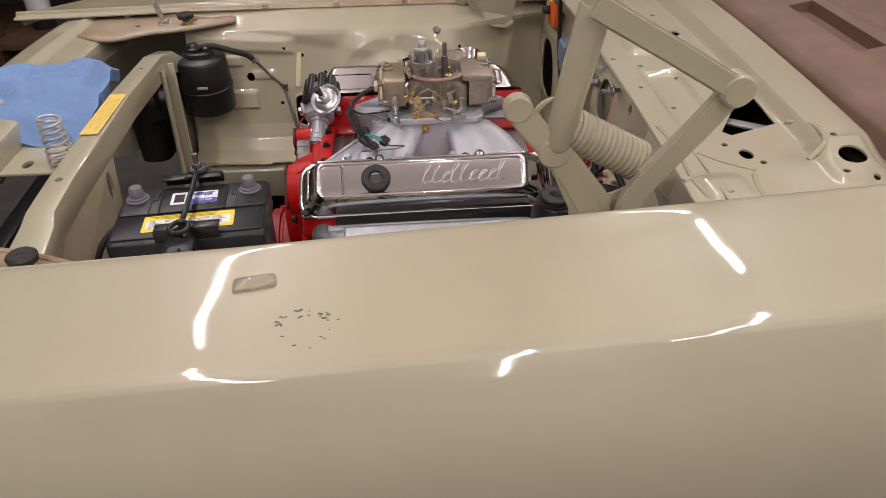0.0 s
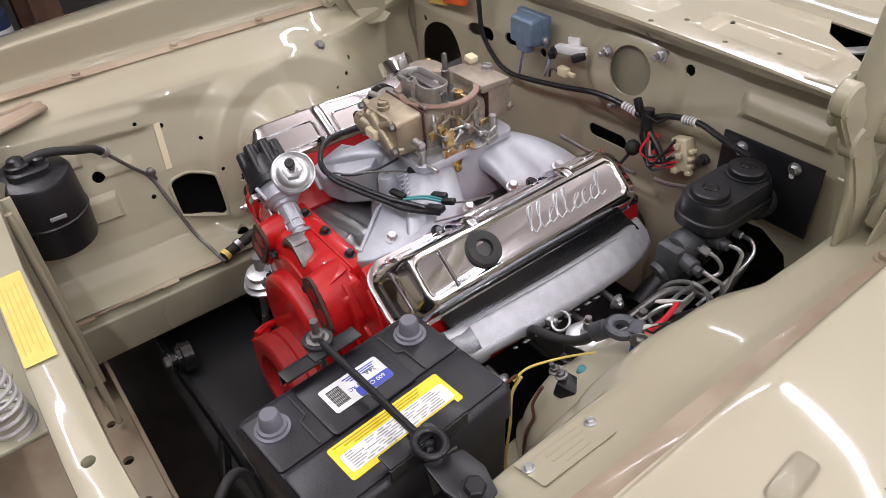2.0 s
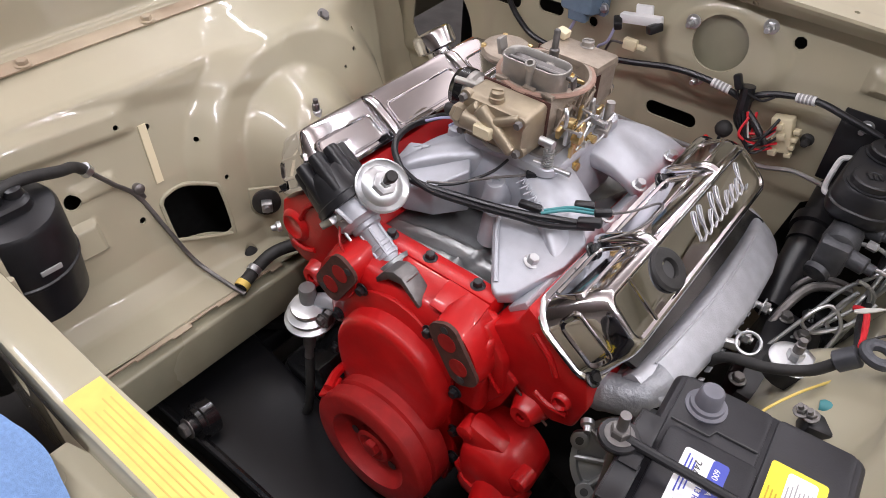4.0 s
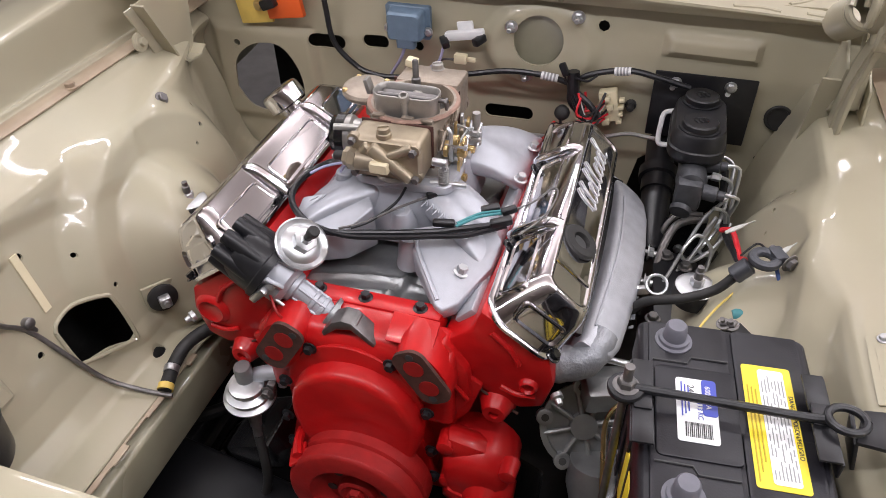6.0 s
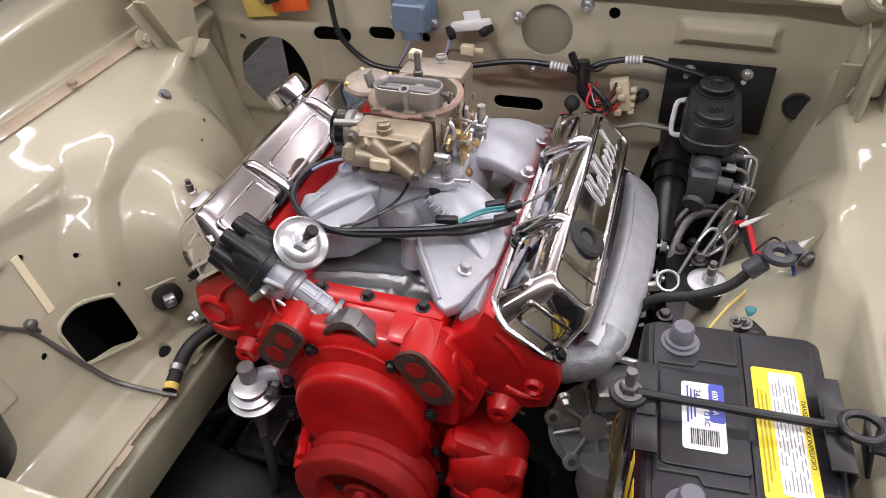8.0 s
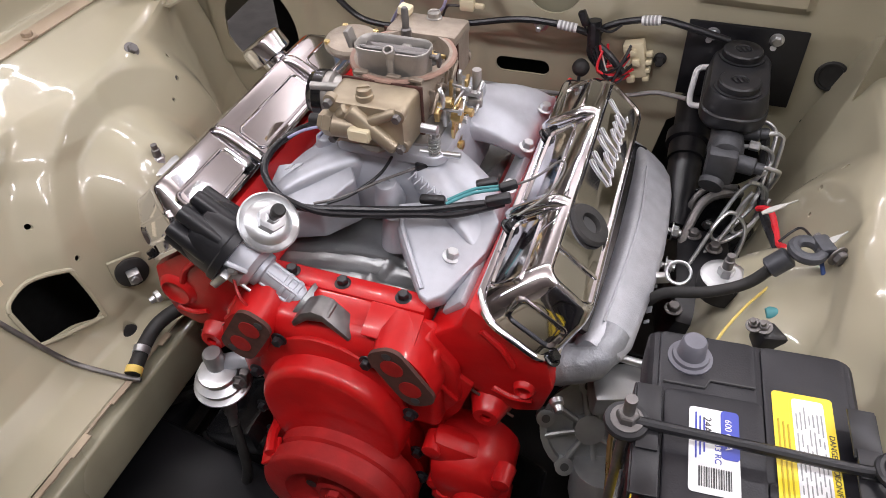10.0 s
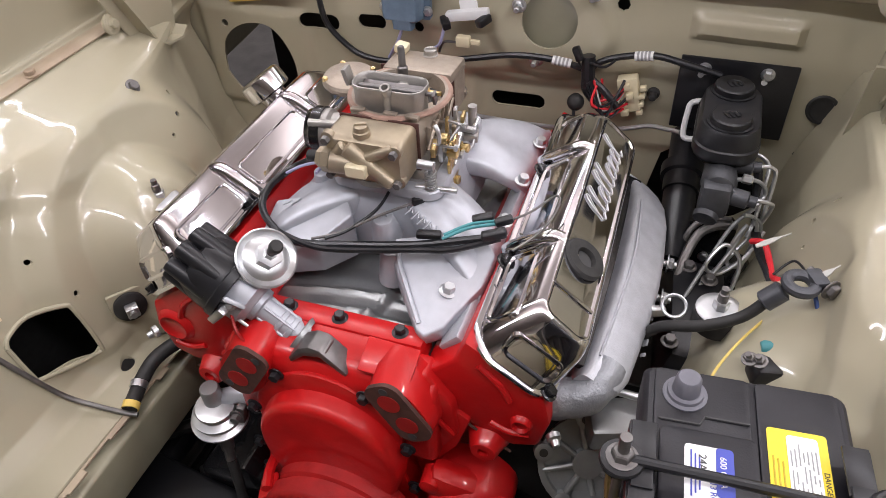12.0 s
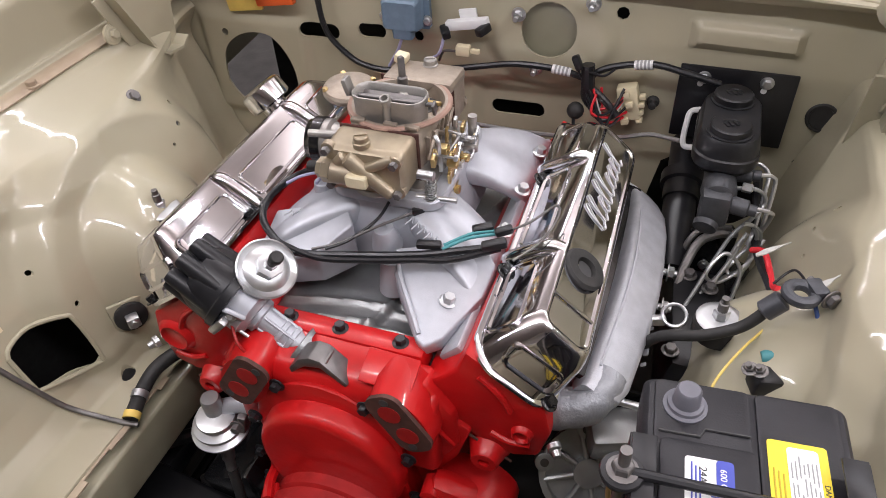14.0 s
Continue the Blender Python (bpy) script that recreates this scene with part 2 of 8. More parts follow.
CARB_GREY = mat("carburetor_body_casting", (0.36, 0.305, 0.245), 0.40, metal=0.55, grain=0.12, grain_scale=70, bump=0.3, bump_scale=450)
ZINC = mat("grey_zinc_casting", (0.40, 0.385, 0.36), 0.36, metal=0.65, grain=0.08, grain_scale=60, bump=0.2, bump_scale=400)
BLACK = mat("black_plastic", (0.011, 0.011, 0.013), 0.33, grain=0.2, grain_scale=50, bump=0.05)
BLACK_GLOSS = mat("black_gloss_paint", (0.010, 0.010, 0.011), 0.16, coat=0.4, grain=0.2, grain_scale=30, bump=0.06, bump_scale=120)
OILY = mat("oily_black_plastic", (0.0075, 0.0075, 0.0085), 0.34, grain=0.3, grain_scale=9, bump=0.05, bump_scale=40, spec=0.28)
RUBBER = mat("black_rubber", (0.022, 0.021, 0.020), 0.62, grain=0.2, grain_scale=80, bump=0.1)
BATT = mat("battery_case_plastic", (0.012, 0.0115, 0.015), 0.40, grain=0.15, grain_scale=60, bump=0.1, bump_scale=500)
GASKET = mat("brown_gasket", (0.075, 0.030, 0.022), 0.75, grain=0.25, grain_scale=90)
GASKET_PINK = mat("pink_air_horn_gasket", (0.34, 0.215, 0.165), 0.55, grain=0.12, grain_scale=70)
YELLOW = mat("yellow_label", (0.86, 0.66, 0.035), 0.4, grain=0.04)
YELLOW_OLD = mat("yellow_sticker", (0.83, 0.60, 0.14), 0.5, grain=0.08, grain_scale=40)
WHITE = mat("white_label", (0.80, 0.80, 0.80), 0.45, grain=0.03)
BLUE_INK = mat("blue_label_ink", (0.06, 0.08, 0.42), 0.45)
# serves print and also the painted dark inside holes
INK = mat("black_ink_and_hole_shade", (0.05, 0.05, 0.05), 0.5)
GREY_INK = mat("grey_ink", (0.32, 0.32, 0.32), 0.5)
CREAM = mat("cream_plastic", (0.70, 0.62, 0.42), 0.45)
BLUE_BOX = mat("blue_grey_plastic", (0.13, 0.19, 0.26), 0.42, grain=0.1)
ORANGE = mat("orange_plastic", (0.85, 0.13, 0.02), 0.4)
W_YELLOW = mat("yellow_wire", (0.68, 0.52, 0.13), 0.45)
W_RED = mat("red_wire", (0.65, 0.02, 0.03), 0.4)
W_BLUE = mat("blue_wire", (0.05, 0.10, 0.30), 0.45)
W_TEAL = mat("teal_wire", (0.07, 0.27, 0.29), 0.45)
W_LAV = mat("lavender_wire", (0.42, 0.42, 0.62), 0.5)
W_BROWN = mat("brown_wire", (0.12, 0.045, 0.025), 0.5)
CLEAR = mat("milky_zip_tie", (0.50, 0.50, 0.46), 0.4)
TOWEL = mat("blue_terry_cloth", (0.21, 0.34, 0.60), 0.95, grain=0.10, grain_scale=300, bump=0.8, bump_scale=900, spec=0.1)
CONCRETE = mat("concrete_floor", (0.075, 0.07, 0.066), 0.75, grain=0.2, grain_scale=14, bump=0.3, bump_scale=90, stain=(0.045, 0.042, 0.04), stain_scale=2.2)
CEILING = mat("warm_white_ceiling", (0.74, 0.65, 0.60), 0.85, grain=0.03, grain_scale=6, bump=0.1)
WALLS = mat("shade_dark_drywall", (0.17, 0.15, 0.135), 0.8, grain=0.03, grain_scale=8, bump=0.1)
WOODEN = mat("brown_timber", (0.10, 0.050, 0.028), 0.6, grain=0.3, grain_scale=20, bump=0.2)
LAMP_BODY = mat("white_lamp_enamel", (0.75, 0.75, 0.74), 0.4)
WHITEWALL = mat("pale_bounce_drywall", (0.62, 0.58, 0.53), 0.8, grain=0.03, grain_scale=8, bump=0.1)
IRON = mat("dark_cast_iron", (0.07, 0.072, 0.078), 0.42, metal=0.5, grain=0.2, grain_scale=60, bump=0.2, bump_scale=400)



# ---- the garage ----
def garage():
    bm = B()
    box(bm, (0, 0, FLOOR - 0.05), (9.2, 9.2, 0.1))
    tagged(part("floor", bm, CONCRETE), "dark stained concrete garage floor", "floor", kind="structure")
    bm = B()
    box(bm, (0, 0, CEIL + 0.05), (9.2, 9.2, 0.1))
    tagged(part("ceiling", bm, CEILING), "warm white painted garage ceiling", "ceiling", kind="structure")
    # pale unseen walls bounce fill onto the car; shade darkens the west wall's colour
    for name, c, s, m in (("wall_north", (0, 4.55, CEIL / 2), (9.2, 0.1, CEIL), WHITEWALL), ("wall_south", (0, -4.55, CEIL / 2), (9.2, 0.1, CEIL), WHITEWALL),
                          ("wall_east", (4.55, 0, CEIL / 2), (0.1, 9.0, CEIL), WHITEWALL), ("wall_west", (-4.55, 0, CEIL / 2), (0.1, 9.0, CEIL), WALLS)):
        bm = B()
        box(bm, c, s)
        tagged(part(name, bm, m), "plain painted garage wall, pale to bounce light, west one darkened for shade", "wall", kind="structure")
    for x, y, length in STRIPS:
        lamp = thing("strip_light", "long white ceiling strip light, switched on, the side one added as fill", "ceiling light", (x, y, CEIL), "strip lights on the ceiling")
        bm = B()
        prism(bm, [(-0.065, CEIL - 0.45), (0.065, CEIL - 0.45), (0.065, CEIL - 0.545), (-0.065, CEIL - 0.545)], "x", x - length / 2 - 0.04, x + length / 2 + 0.04, 0.006)
        for v in bm.verts:
            v.co.y += y
        part("housing", bm, LAMP_BODY, lamp)
        for dx in (-0.42, 0.42):
            bm = B()
            rod(bm, (x + dx * length, y, CEIL - 0.46), (x + dx * length, y, CEIL), 0.006)
            part("hanger", bm, STEEL, lamp)
        strip_lamp(x, y, length)


garage()

# ---- the car body round the engine bay ----
body = thing("car_body", "tan vintage car front end with hood removed and open engine bay", "car", (0, 0, 0))
WALL = [(-0.3215, 0.508), (-0.3225, 0.5105), (-0.372, 0.516), (-0.380, 0.5195), (-0.402, 0.540), (-0.418, 0.575), (-0.430, 0.620), (-0.444, 0.670), (-0.464, 0.725), (-0.480, 0.770), (-0.488, 0.796), (-0.494, 0.806), (-0.504, 0.812), (-0.550, 0.829), (-0.575, 0.842)]


def along(poly, t):
    """A point on a polyline, by even length."""
    d = [0.0]
    for a, b in zip(poly, poly[1:]):
        d.append(d[-1] + math.hypot(b[0] - a[0], b[1] - a[1]))
    h = t * d[-1]
    for i in range(len(poly) - 1):
        if h <= d[i + 1] + 1e-9:
            k = (h - d[i]) / max(1e-9, d[i + 1] - d[i])
            return poly[i][0] + (poly[i + 1][0] - poly[i][0]) * k, poly[i][1] + (poly[i + 1][1] - poly[i][1]) * k
    return poly[-1]


def plateau(d, edge):
    return sm(-edge, edge, d)


def emboss(y, z):
    """How far the pressed wall stands in towards the engine."""
    e = 0.0
    # wheel-house arch and the domed shock tower on it
    arch = math.hypot((y - 0.205) / 1.0, (z - 0.60) / 0.98)
    e += 0.026 * plateau(0.222 - arch, 0.024) * sm(0.50, 0.56, z)
    q = 1 - ((y - 0.182) / 0.132) ** 2 - (max(0.0, z - 0.600) / 0.160) ** 2
    e += 0.069 * sm(-0.03, 0.72, q) * sm(0.50, 0.54, z)
    # dish round the stud
    e -= 0.006 * plateau(0.040 - math.hypot(y - 0.182, (z - 0.690) * 1.3), 0.010) * sm(0.0, 0.75, q)
    # folded ridge that ends in a pointed dart above the arch
    ridge = min(0.030 - abs(z - 0.775 + 0.20 * (y - 0.14)), 0.20 - y)
    e += 0.005 * plateau(ridge, 0.016) * sm(-0.30, -0.02, y)
    # long flute below the upper rail
    e += 0.010 * plateau(0.018 - abs(z - 0.770 + 0.05 * (y + 0.1)), 0.008) * sm(-0.36, -0.30, y) * (1 - sm(-0.10, -0.06, y))
    # small pads
    for py, pz, hw, hh, d in ((-0.215, 0.640, 0.035, 0.022, 0.010), (-0.245, 0.735, 0.032, 0.012, 0.006), (-0.16, 0.700, 0.030, 0.010, 0.005)):
        e += d * plateau(min(hw - abs(y - py), hh - abs(z - pz)), 0.004)
    # hand-made waviness of the old panel
    e += 0.0018 * noise.noise(Vector((y * 9, z * 9, 0.3))) + 0.0006 * noise.noise(Vector((y * 31, z * 31, 7.1)))
    return e


def wall_x(y, z):
    """Where the pressed wall stands at a height."""
    best = min(range(281), key=lambda i: abs(along(WALL, i / 280)[1] - z))
    return along(WALL, best / 280)[0] + emboss(y, z) - flare(y, z) - 0.012 * sm(0.1, -0.4, y)


def flare(y, z):
    """The wall runs outwards to the firewall behind the shock tower."""
    return sm(0.33, 0.60, y) * (0.125 - 0.075 * sm(0.74, 0.85, z))


def inner_fender(side):
    def f(u, v):
        y = -0.355 + 0.965 * u
        x, z = along(WALL, v)
        x += emboss(y, z) - (flare(y, z) if side < 0 else 0.0)
        x -= 0.012 * sm(0.1, -0.4, y)
        return (x if side < 0 else mx(x), y, z)
    bm = B()
    sheet(bm, f, 250, 140, -0.003 if side > 0 else 0.003)
    return part("inner_fender", bm, TAN, body, "glossy tan pressed steel inner fender", 50)


pif = inner_fender(-1)
dif = inner_fender(1)


def hole_prism(poly, axis, a, b):
    return lambda t: prism(t, poly, axis, a, b)


SQ = [(-0.084, 0.636), (-0.074, 0.647), (-0.040, 0.650), (-0.004, 0.642), (0.003, 0.630), (0.001, 0.566), (-0.009, 0.557), (-0.075, 0.572), (-0.083, 0.582)]


def disc_poly(cx, cy, r, n=24, sx=1.0, sy=1.0):
    return [(cx + r * sx * math.cos(2 * math.pi * k / n), cy + r * sy * math.sin(2 * math.pi * k / n)) for k in range(n)]


PIN_HOLES = [(-0.195, 0.695, 0.011), (-0.118, 0.628, 0.005), (0.02, 0.645, 0.004), (-0.055, 0.745, 0.005), (0.005, 0.705, 0.004), (-0.10, 0.765, 0.004), (0.34, 0.735, 0.004), (0.365, 0.755, 0.004), (0.31, 0.715, 0.003)]
cut(pif, [hole_prism(SQ, "x", -0.52, -0.36), hole_prism(disc_poly(-0.372, 0.012, 0.008, 16, 1.0, 1.5), "z", 0.46, 0.56)] + [hole_prism(disc_poly(a, b, r, 14), "x", -0.60, -0.33) for a, b, r in PIN_HOLES])
cut(dif, [hole_prism(disc_poly(a, b, r, 14), "x", 0.44, 0.66) for a, b, r in PIN_HOLES[3:]])
# torn, notched lip along the edge of the far ledge
bm = B()
rag = random.Random(11)
loops, y, edge = [], -0.36, 0.0
while y < 0.02:
    edge = rag.choice((0.0, 0.001, 0.002, 0.0035, -0.004))
    for yy in (y, y + rag.uniform(0.010, 0.034)):
        loops.append([Vector((-0.3245, yy, 0.5080)), Vector((-0.3175 + edge, yy, 0.5075)), Vector((-0.3175 + edge, yy, 0.5100)), Vector((-0.3245, yy, 0.5112))])
    y = yy + 0.0006
loft(bm, loops)
part("ledge_lip", bm, TAN_OLD, body, "torn sheet metal lip along the ledge")
# rolled bead round the opening
bm = B()
ring = [(wall_x(y, z) + 0.0005, y, z) for y, z in SQ]
sweep(bm, ring + ring[:1], 0.0035, 8, 4)
part("hole_bead", bm, TAN, body)


# near-black blocks put in as the wheel wells' shade behind the openings
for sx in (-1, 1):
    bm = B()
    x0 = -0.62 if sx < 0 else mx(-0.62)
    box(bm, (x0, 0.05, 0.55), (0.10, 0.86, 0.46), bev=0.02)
    part("wheel_well_shade", bm, RUBBER, body, "near-black block as the wheel well's shade behind the inner fender")


FENDER = [(p.x, p.y) for p in smooth_path([Vector((*p, 0)) for p in ((0.632, 0.840), (0.640, 0.842), (0.652, 0.844), (0.656, 0.851), (0.660, 0.853), (0.664, 0.851), (0.668, 0.862), (0.670, 0.890), (0.6715, 0.928), (0.6745, 0.9375), (0.681, 0.9408), (0.702, 0.9395), (0.765, 0.9290), (0.812, 0.9170), (0.846, 0.908), (0.856, 0.9035), (0.8615, 0.8995), (0.867, 0.8935), (0.884, 0.870), (0.914, 0.818), (0.938, 0.74), (0.950, 0.62), (0.945, 0.50), (0.92, 0.40))], 4)]


def fender_rise(y):
    return -0.013 + 0.060 * y - 0.22 * max(0.0, -0.25 - y) ** 2


def fender_top(x, y):
    """Height of the fender's crown on the driver side."""
    for a, b in zip(FENDER[40:], FENDER[41:]):
        if a[0] <= x <= b[0]:
            return a[1] + (b[1] - a[1]) * (x - a[0]) / max(1e-6, b[0] - a[0]) + fender_rise(y)
    return 0.92


def fender(side):
    bm = B()
    n = len(FENDER) - 1

    def f(u, v):
        y = -0.80 + 2.3 * u
        x, z = FENDER[int(round(v * n))]
        z += fender_rise(y) * sm(0.664, 0.676, x)
        x -= 0.030 * sm(-0.2, -0.9, y)
        return (x if side > 0 else mx(x), y, z)
    sheet(bm, f, 60, n, -0.003 if side > 0 else 0.003)
    lab = "tan front fender, glossy, with a scuffed patch" if side > 0 else "tan front fender with bare brown patches along its edge"
    return part("fender", bm, TAN, body, lab, 50)


fender(1)
fender(-1)


# trough between inner and outer fender, with bolts
for side in (-1, 1):
    bm = B()

    def f(u, v, side=side):
        y = -0.36 + 1.0 * u
        x = -0.566 - 0.036 * v
        z = 0.8425 + 0.004 * math.sin(v * 3.14)
        return (x if side < 0 else mx(x), y, z)
    sheet(bm, f, 40, 6, 0.003 if side < 0 else -0.003)
    part("fender_flange", bm, TAN_OLD, body, "fender bolting flange with worn paint")
    for y in (-0.15, 0.04, 0.225, 0.42) if side < 0 else (0.42,):
        bm = B()
        x = -0.575 if side < 0 else mx(-0.575)
        hexbolt(bm, (x, y, 0.844), (0, 0, 1), 0.008, 0.007)
        part("fender_bolt", bm, TAN_OLD, body)

# ---- firewall and cowl ----
FY = 0.612


def firewall():
    def f(u, v):
        x = -0.640 + 1.30 * u
        z = 0.25 + 0.675 * v
        y = FY
        # raised panel round the blower opening, recess behind the engine, and long flutes
        d = 0.078 - math.hypot((x - 0.100) * 0.8, (z - 0.818))
        y -= 0.014 * plateau(d, 0.012)
        # the upper part leans back, with a pressed step above the plate
        y += 0.13 * max(0.0, z - 0.80)
        d = min(0.073 - abs(x - 0.386), 0.016 - abs(z - 0.848))
        y -= 0.013 * plateau(d, 0.009)
        d = min(0.10 - abs(x - 0.075), 0.055 - abs(z - 0.665))
        y += 0.010 * plateau(d, 0.012)
        y += 0.10 * plateau(0.16 - abs(x - XE), 0.06) * sm(0.60, 0.45, z)
        d = min(0.11 - abs(x + 0.455), 0.10 - abs(z - 0.70))
        y -= 0.010 * plateau(d, 0.012)
        y -= 0.030 * sm(0.52, 0.64, x) * sm(0.90, 0.70, z)
        y += 0.0045 * noise.noise(Vector((x * 8, z * 8, 4.2))) + 0.0007 * noise.noise(Vector((x * 33, z * 33, 1.7)))
        return (x, y, z)
    bm = B()
    sheet(bm, f, 220, 150, 0.004)
    fw = part("firewall", bm, TAN, body, "glossy tan pressed steel firewall", 50)
    blob = [(p.x, p.y) for p in smooth_path([Vector((*p, 0)) for p in ((-0.532, 0.665), (-0.524, 0.722), (-0.496, 0.755), (-0.456, 0.772), (-0.415, 0.768), (-0.388, 0.735), (-0.376, 0.690), (-0.385, 0.640), (-0.42, 0.615), (-0.500, 0.625), (-0.532, 0.665))], 4)][:-1]

    def oval(cx, cz, hw, hh):
        pts = []
        for k in range(20):
            a = 2 * math.pi * k / 20
            pts.append((cx + (hw - hh) * (1 if math.cos(a) >= 0 else -1) + hh * math.cos(a), cz + hh * math.sin(a)))
        return pts
    tools = [hole_prism(blob, "y", 0.5, 0.7), hole_prism(oval(-0.316, 0.785, 0.038, 0.014), "y", 0.5, 0.7), hole_prism(oval(-0.214, 0.796, 0.026, 0.012), "y", 0.5, 0.7),
             hole_prism(disc_poly(0.097, 0.835, 0.044), "y", 0.5, 0.7), hole_prism(oval(0.046, 0.679, 0.047, 0.014), "y", 0.5, 0.75),
             hole_prism([(0.262, 0.40), (0.284, 0.547), (0.298, 0.622), (0.335, 0.650), (0.392, 0.656), (0.438, 0.628), (0.462, 0.560), (0.47, 0.40)], "y", 0.5, 0.75),
             hole_prism(disc_poly(-0.511, 0.766, 0.007, 10), "y", 0.5, 0.7), hole_prism(disc_poly(-0.128, 0.795, 0.009, 10), "y", 0.5, 0.7),
             hole_prism(disc_poly(0.205, 0.866, 0.010, 8), "y", 0.5, 0.7), hole_prism(disc_poly(0.50, 0.655, 0.005, 8), "y", 0.5, 0.7)]
    cut(fw, tools)
    return fw


firewall()
for x, z in ((0.049, 0.858), (0.163, 0.886), (0.080, 0.771)):
    bm = B()
    rod(bm, (x, FY, z), (x, FY - 0.036, z), 0.0045, bev=0.001)
    hexbolt(bm, (x, FY - 0.014, z), (0, -1, 0), 0.008, 0.008)
    part("blower_stud", bm, STEEL, body)
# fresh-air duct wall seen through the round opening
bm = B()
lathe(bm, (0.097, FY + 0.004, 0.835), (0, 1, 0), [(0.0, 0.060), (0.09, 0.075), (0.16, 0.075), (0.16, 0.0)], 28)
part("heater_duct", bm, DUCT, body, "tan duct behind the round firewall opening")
# solid near-black block gives the firewall openings their cabin darkness
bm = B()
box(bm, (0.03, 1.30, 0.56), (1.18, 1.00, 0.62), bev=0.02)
part("cabin_shade", bm, RUBBER, body, "near-black block as the cabin's shade behind the firewall")


def cowl_z(x, y):
    """Height of the cowl panel: a low apron, a step up along its ridge, and pressed fields."""
    z = 0.934 + 0.040 * (y - 0.58) + 0.022 * sm(0.785, 0.800, y) * (1 - sm(0.50, 0.56, x)) + 0.010 * sm(0.50, 0.56, x) * sm(0.70, 0.80, y)
    z -= 0.020 * ((x - XC) / 0.6) ** 2
    for cx, cy, hw, hh, d in ((0.30, 0.665, 0.10, 0.030, -0.007), (-0.20, 0.680, 0.16, 0.035, -0.007), (0.585, 0.640, 0.030, 0.030, 0.006), (0.555, 0.820, 0.045, 0.035, 0.006), (0.06, 0.665, 0.05, 0.025, 0.005)):
        z += d * plateau(min(hw - abs(x - cx), hh - abs(y - cy)), 0.006)
    return z


def cowl():
    bm = B()

    def f(u, v):
        x = -0.66 + 1.33 * u
        if v < 0.10:
            k = v / 0.10
            return (x, 0.605 - 0.018 * math.sin(k * 1.57), 0.905 + (cowl_z(x, 0.590) - 0.905) * k)
        y = 0.589 + 0.285 * (v - 0.10) / 0.90
        return (x, y, cowl_z(x, y))
    sheet(bm, f, 120, 60, 0.003)
    cw = part("cowl_panel", bm, TAN, body, "tan cowl top panel with pressed channels and open holes", 40)
    tools = [hole_prism([(0.350, 0.742), (0.432, 0.690), (0.445, 0.700), (0.420, 0.778), (0.330, 0.782)], "z", 0.8, 1.1), hole_prism(disc_poly(0.55, 0.826, 0.019, 20), "z", 0.8, 1.1)]
    for x, y, r in ((0.02, 0.752, 0.010), (0.17, 0.640, 0.005), (0.22, 0.690, 0.004), (0.13, 0.600, 0.005), (0.26, 0.615, 0.004), (0.33, 0.650, 0.004), (0.50, 0.700, 0.010), (0.525, 0.715, 0.005), (0.47, 0.680, 0.005), (0.60, 0.835, 0.005), (0.585, 0.800, 0.005), (0.50, 0.822, 0.005), (-0.10, 0.745, 0.006), (-0.30, 0.70, 0.008)):
        tools.append(hole_prism(disc_poly(x, y, r, 10, 1.4 if r > 0.008 else 1.0), "z", 0.8, 1.1))
    cut(cw, tools)
    # pressed beads
    for pts in (((0.485, 0.634), (0.515, 0.660), (0.543, 0.696)), ((0.508, 0.606), (0.560, 0.604), (0.625, 0.616)), ((0.427, 0.790), (0.470, 0.806), (0.519, 0.800), (0.535, 0.775)), ((0.553, 0.690), (0.590, 0.683), (0.626, 0.686)), ((0.40, 0.600), (0.44, 0.606), (0.47, 0.600)), ((0.556, 0.590), (0.545, 0.625), (0.60, 0.640))):
        bm = B()
        sweep(bm, [(x, y, cowl_z(x, y) - 0.001) for x, y in pts], 0.0042, 8, 8)
        part("pressed_bead", bm, TAN, body)
    # flat stay seen in the opening
    bm = B()
    box(bm, (0.385, 0.738, 0.918), (0.10, 0.022, 0.004), (0, 0, 55), 0.001)
    part("cowl_stay", bm, ALU_DARK, body)
    bm = B()
    prism(bm, [(0.868, 0.90), (0.868, 0.972), (0.885, 0.984), (1.02, 1.010), (1.06, 0.998), (1.65, 1.000), (1.65, 0.90)], "x", -0.62, 0.66, 0.006)
    dp = part("dash_panel", bm, BROWN, body, "bare brown dash top behind the windshield opening")
    cut(dp, [hole_prism([(0.05, 0.955), (0.30, 0.955), (0.30, 1.00), (0.05, 1.00)], "z", 0.985, 1.1)])
    bm = B()
    box(bm, (0.36, 1.15, 1.004), (0.34, 0.12, 0.016), (4, 0, 8), 0.004)
    part("dash_vent", bm, BROWN, body)


cowl()


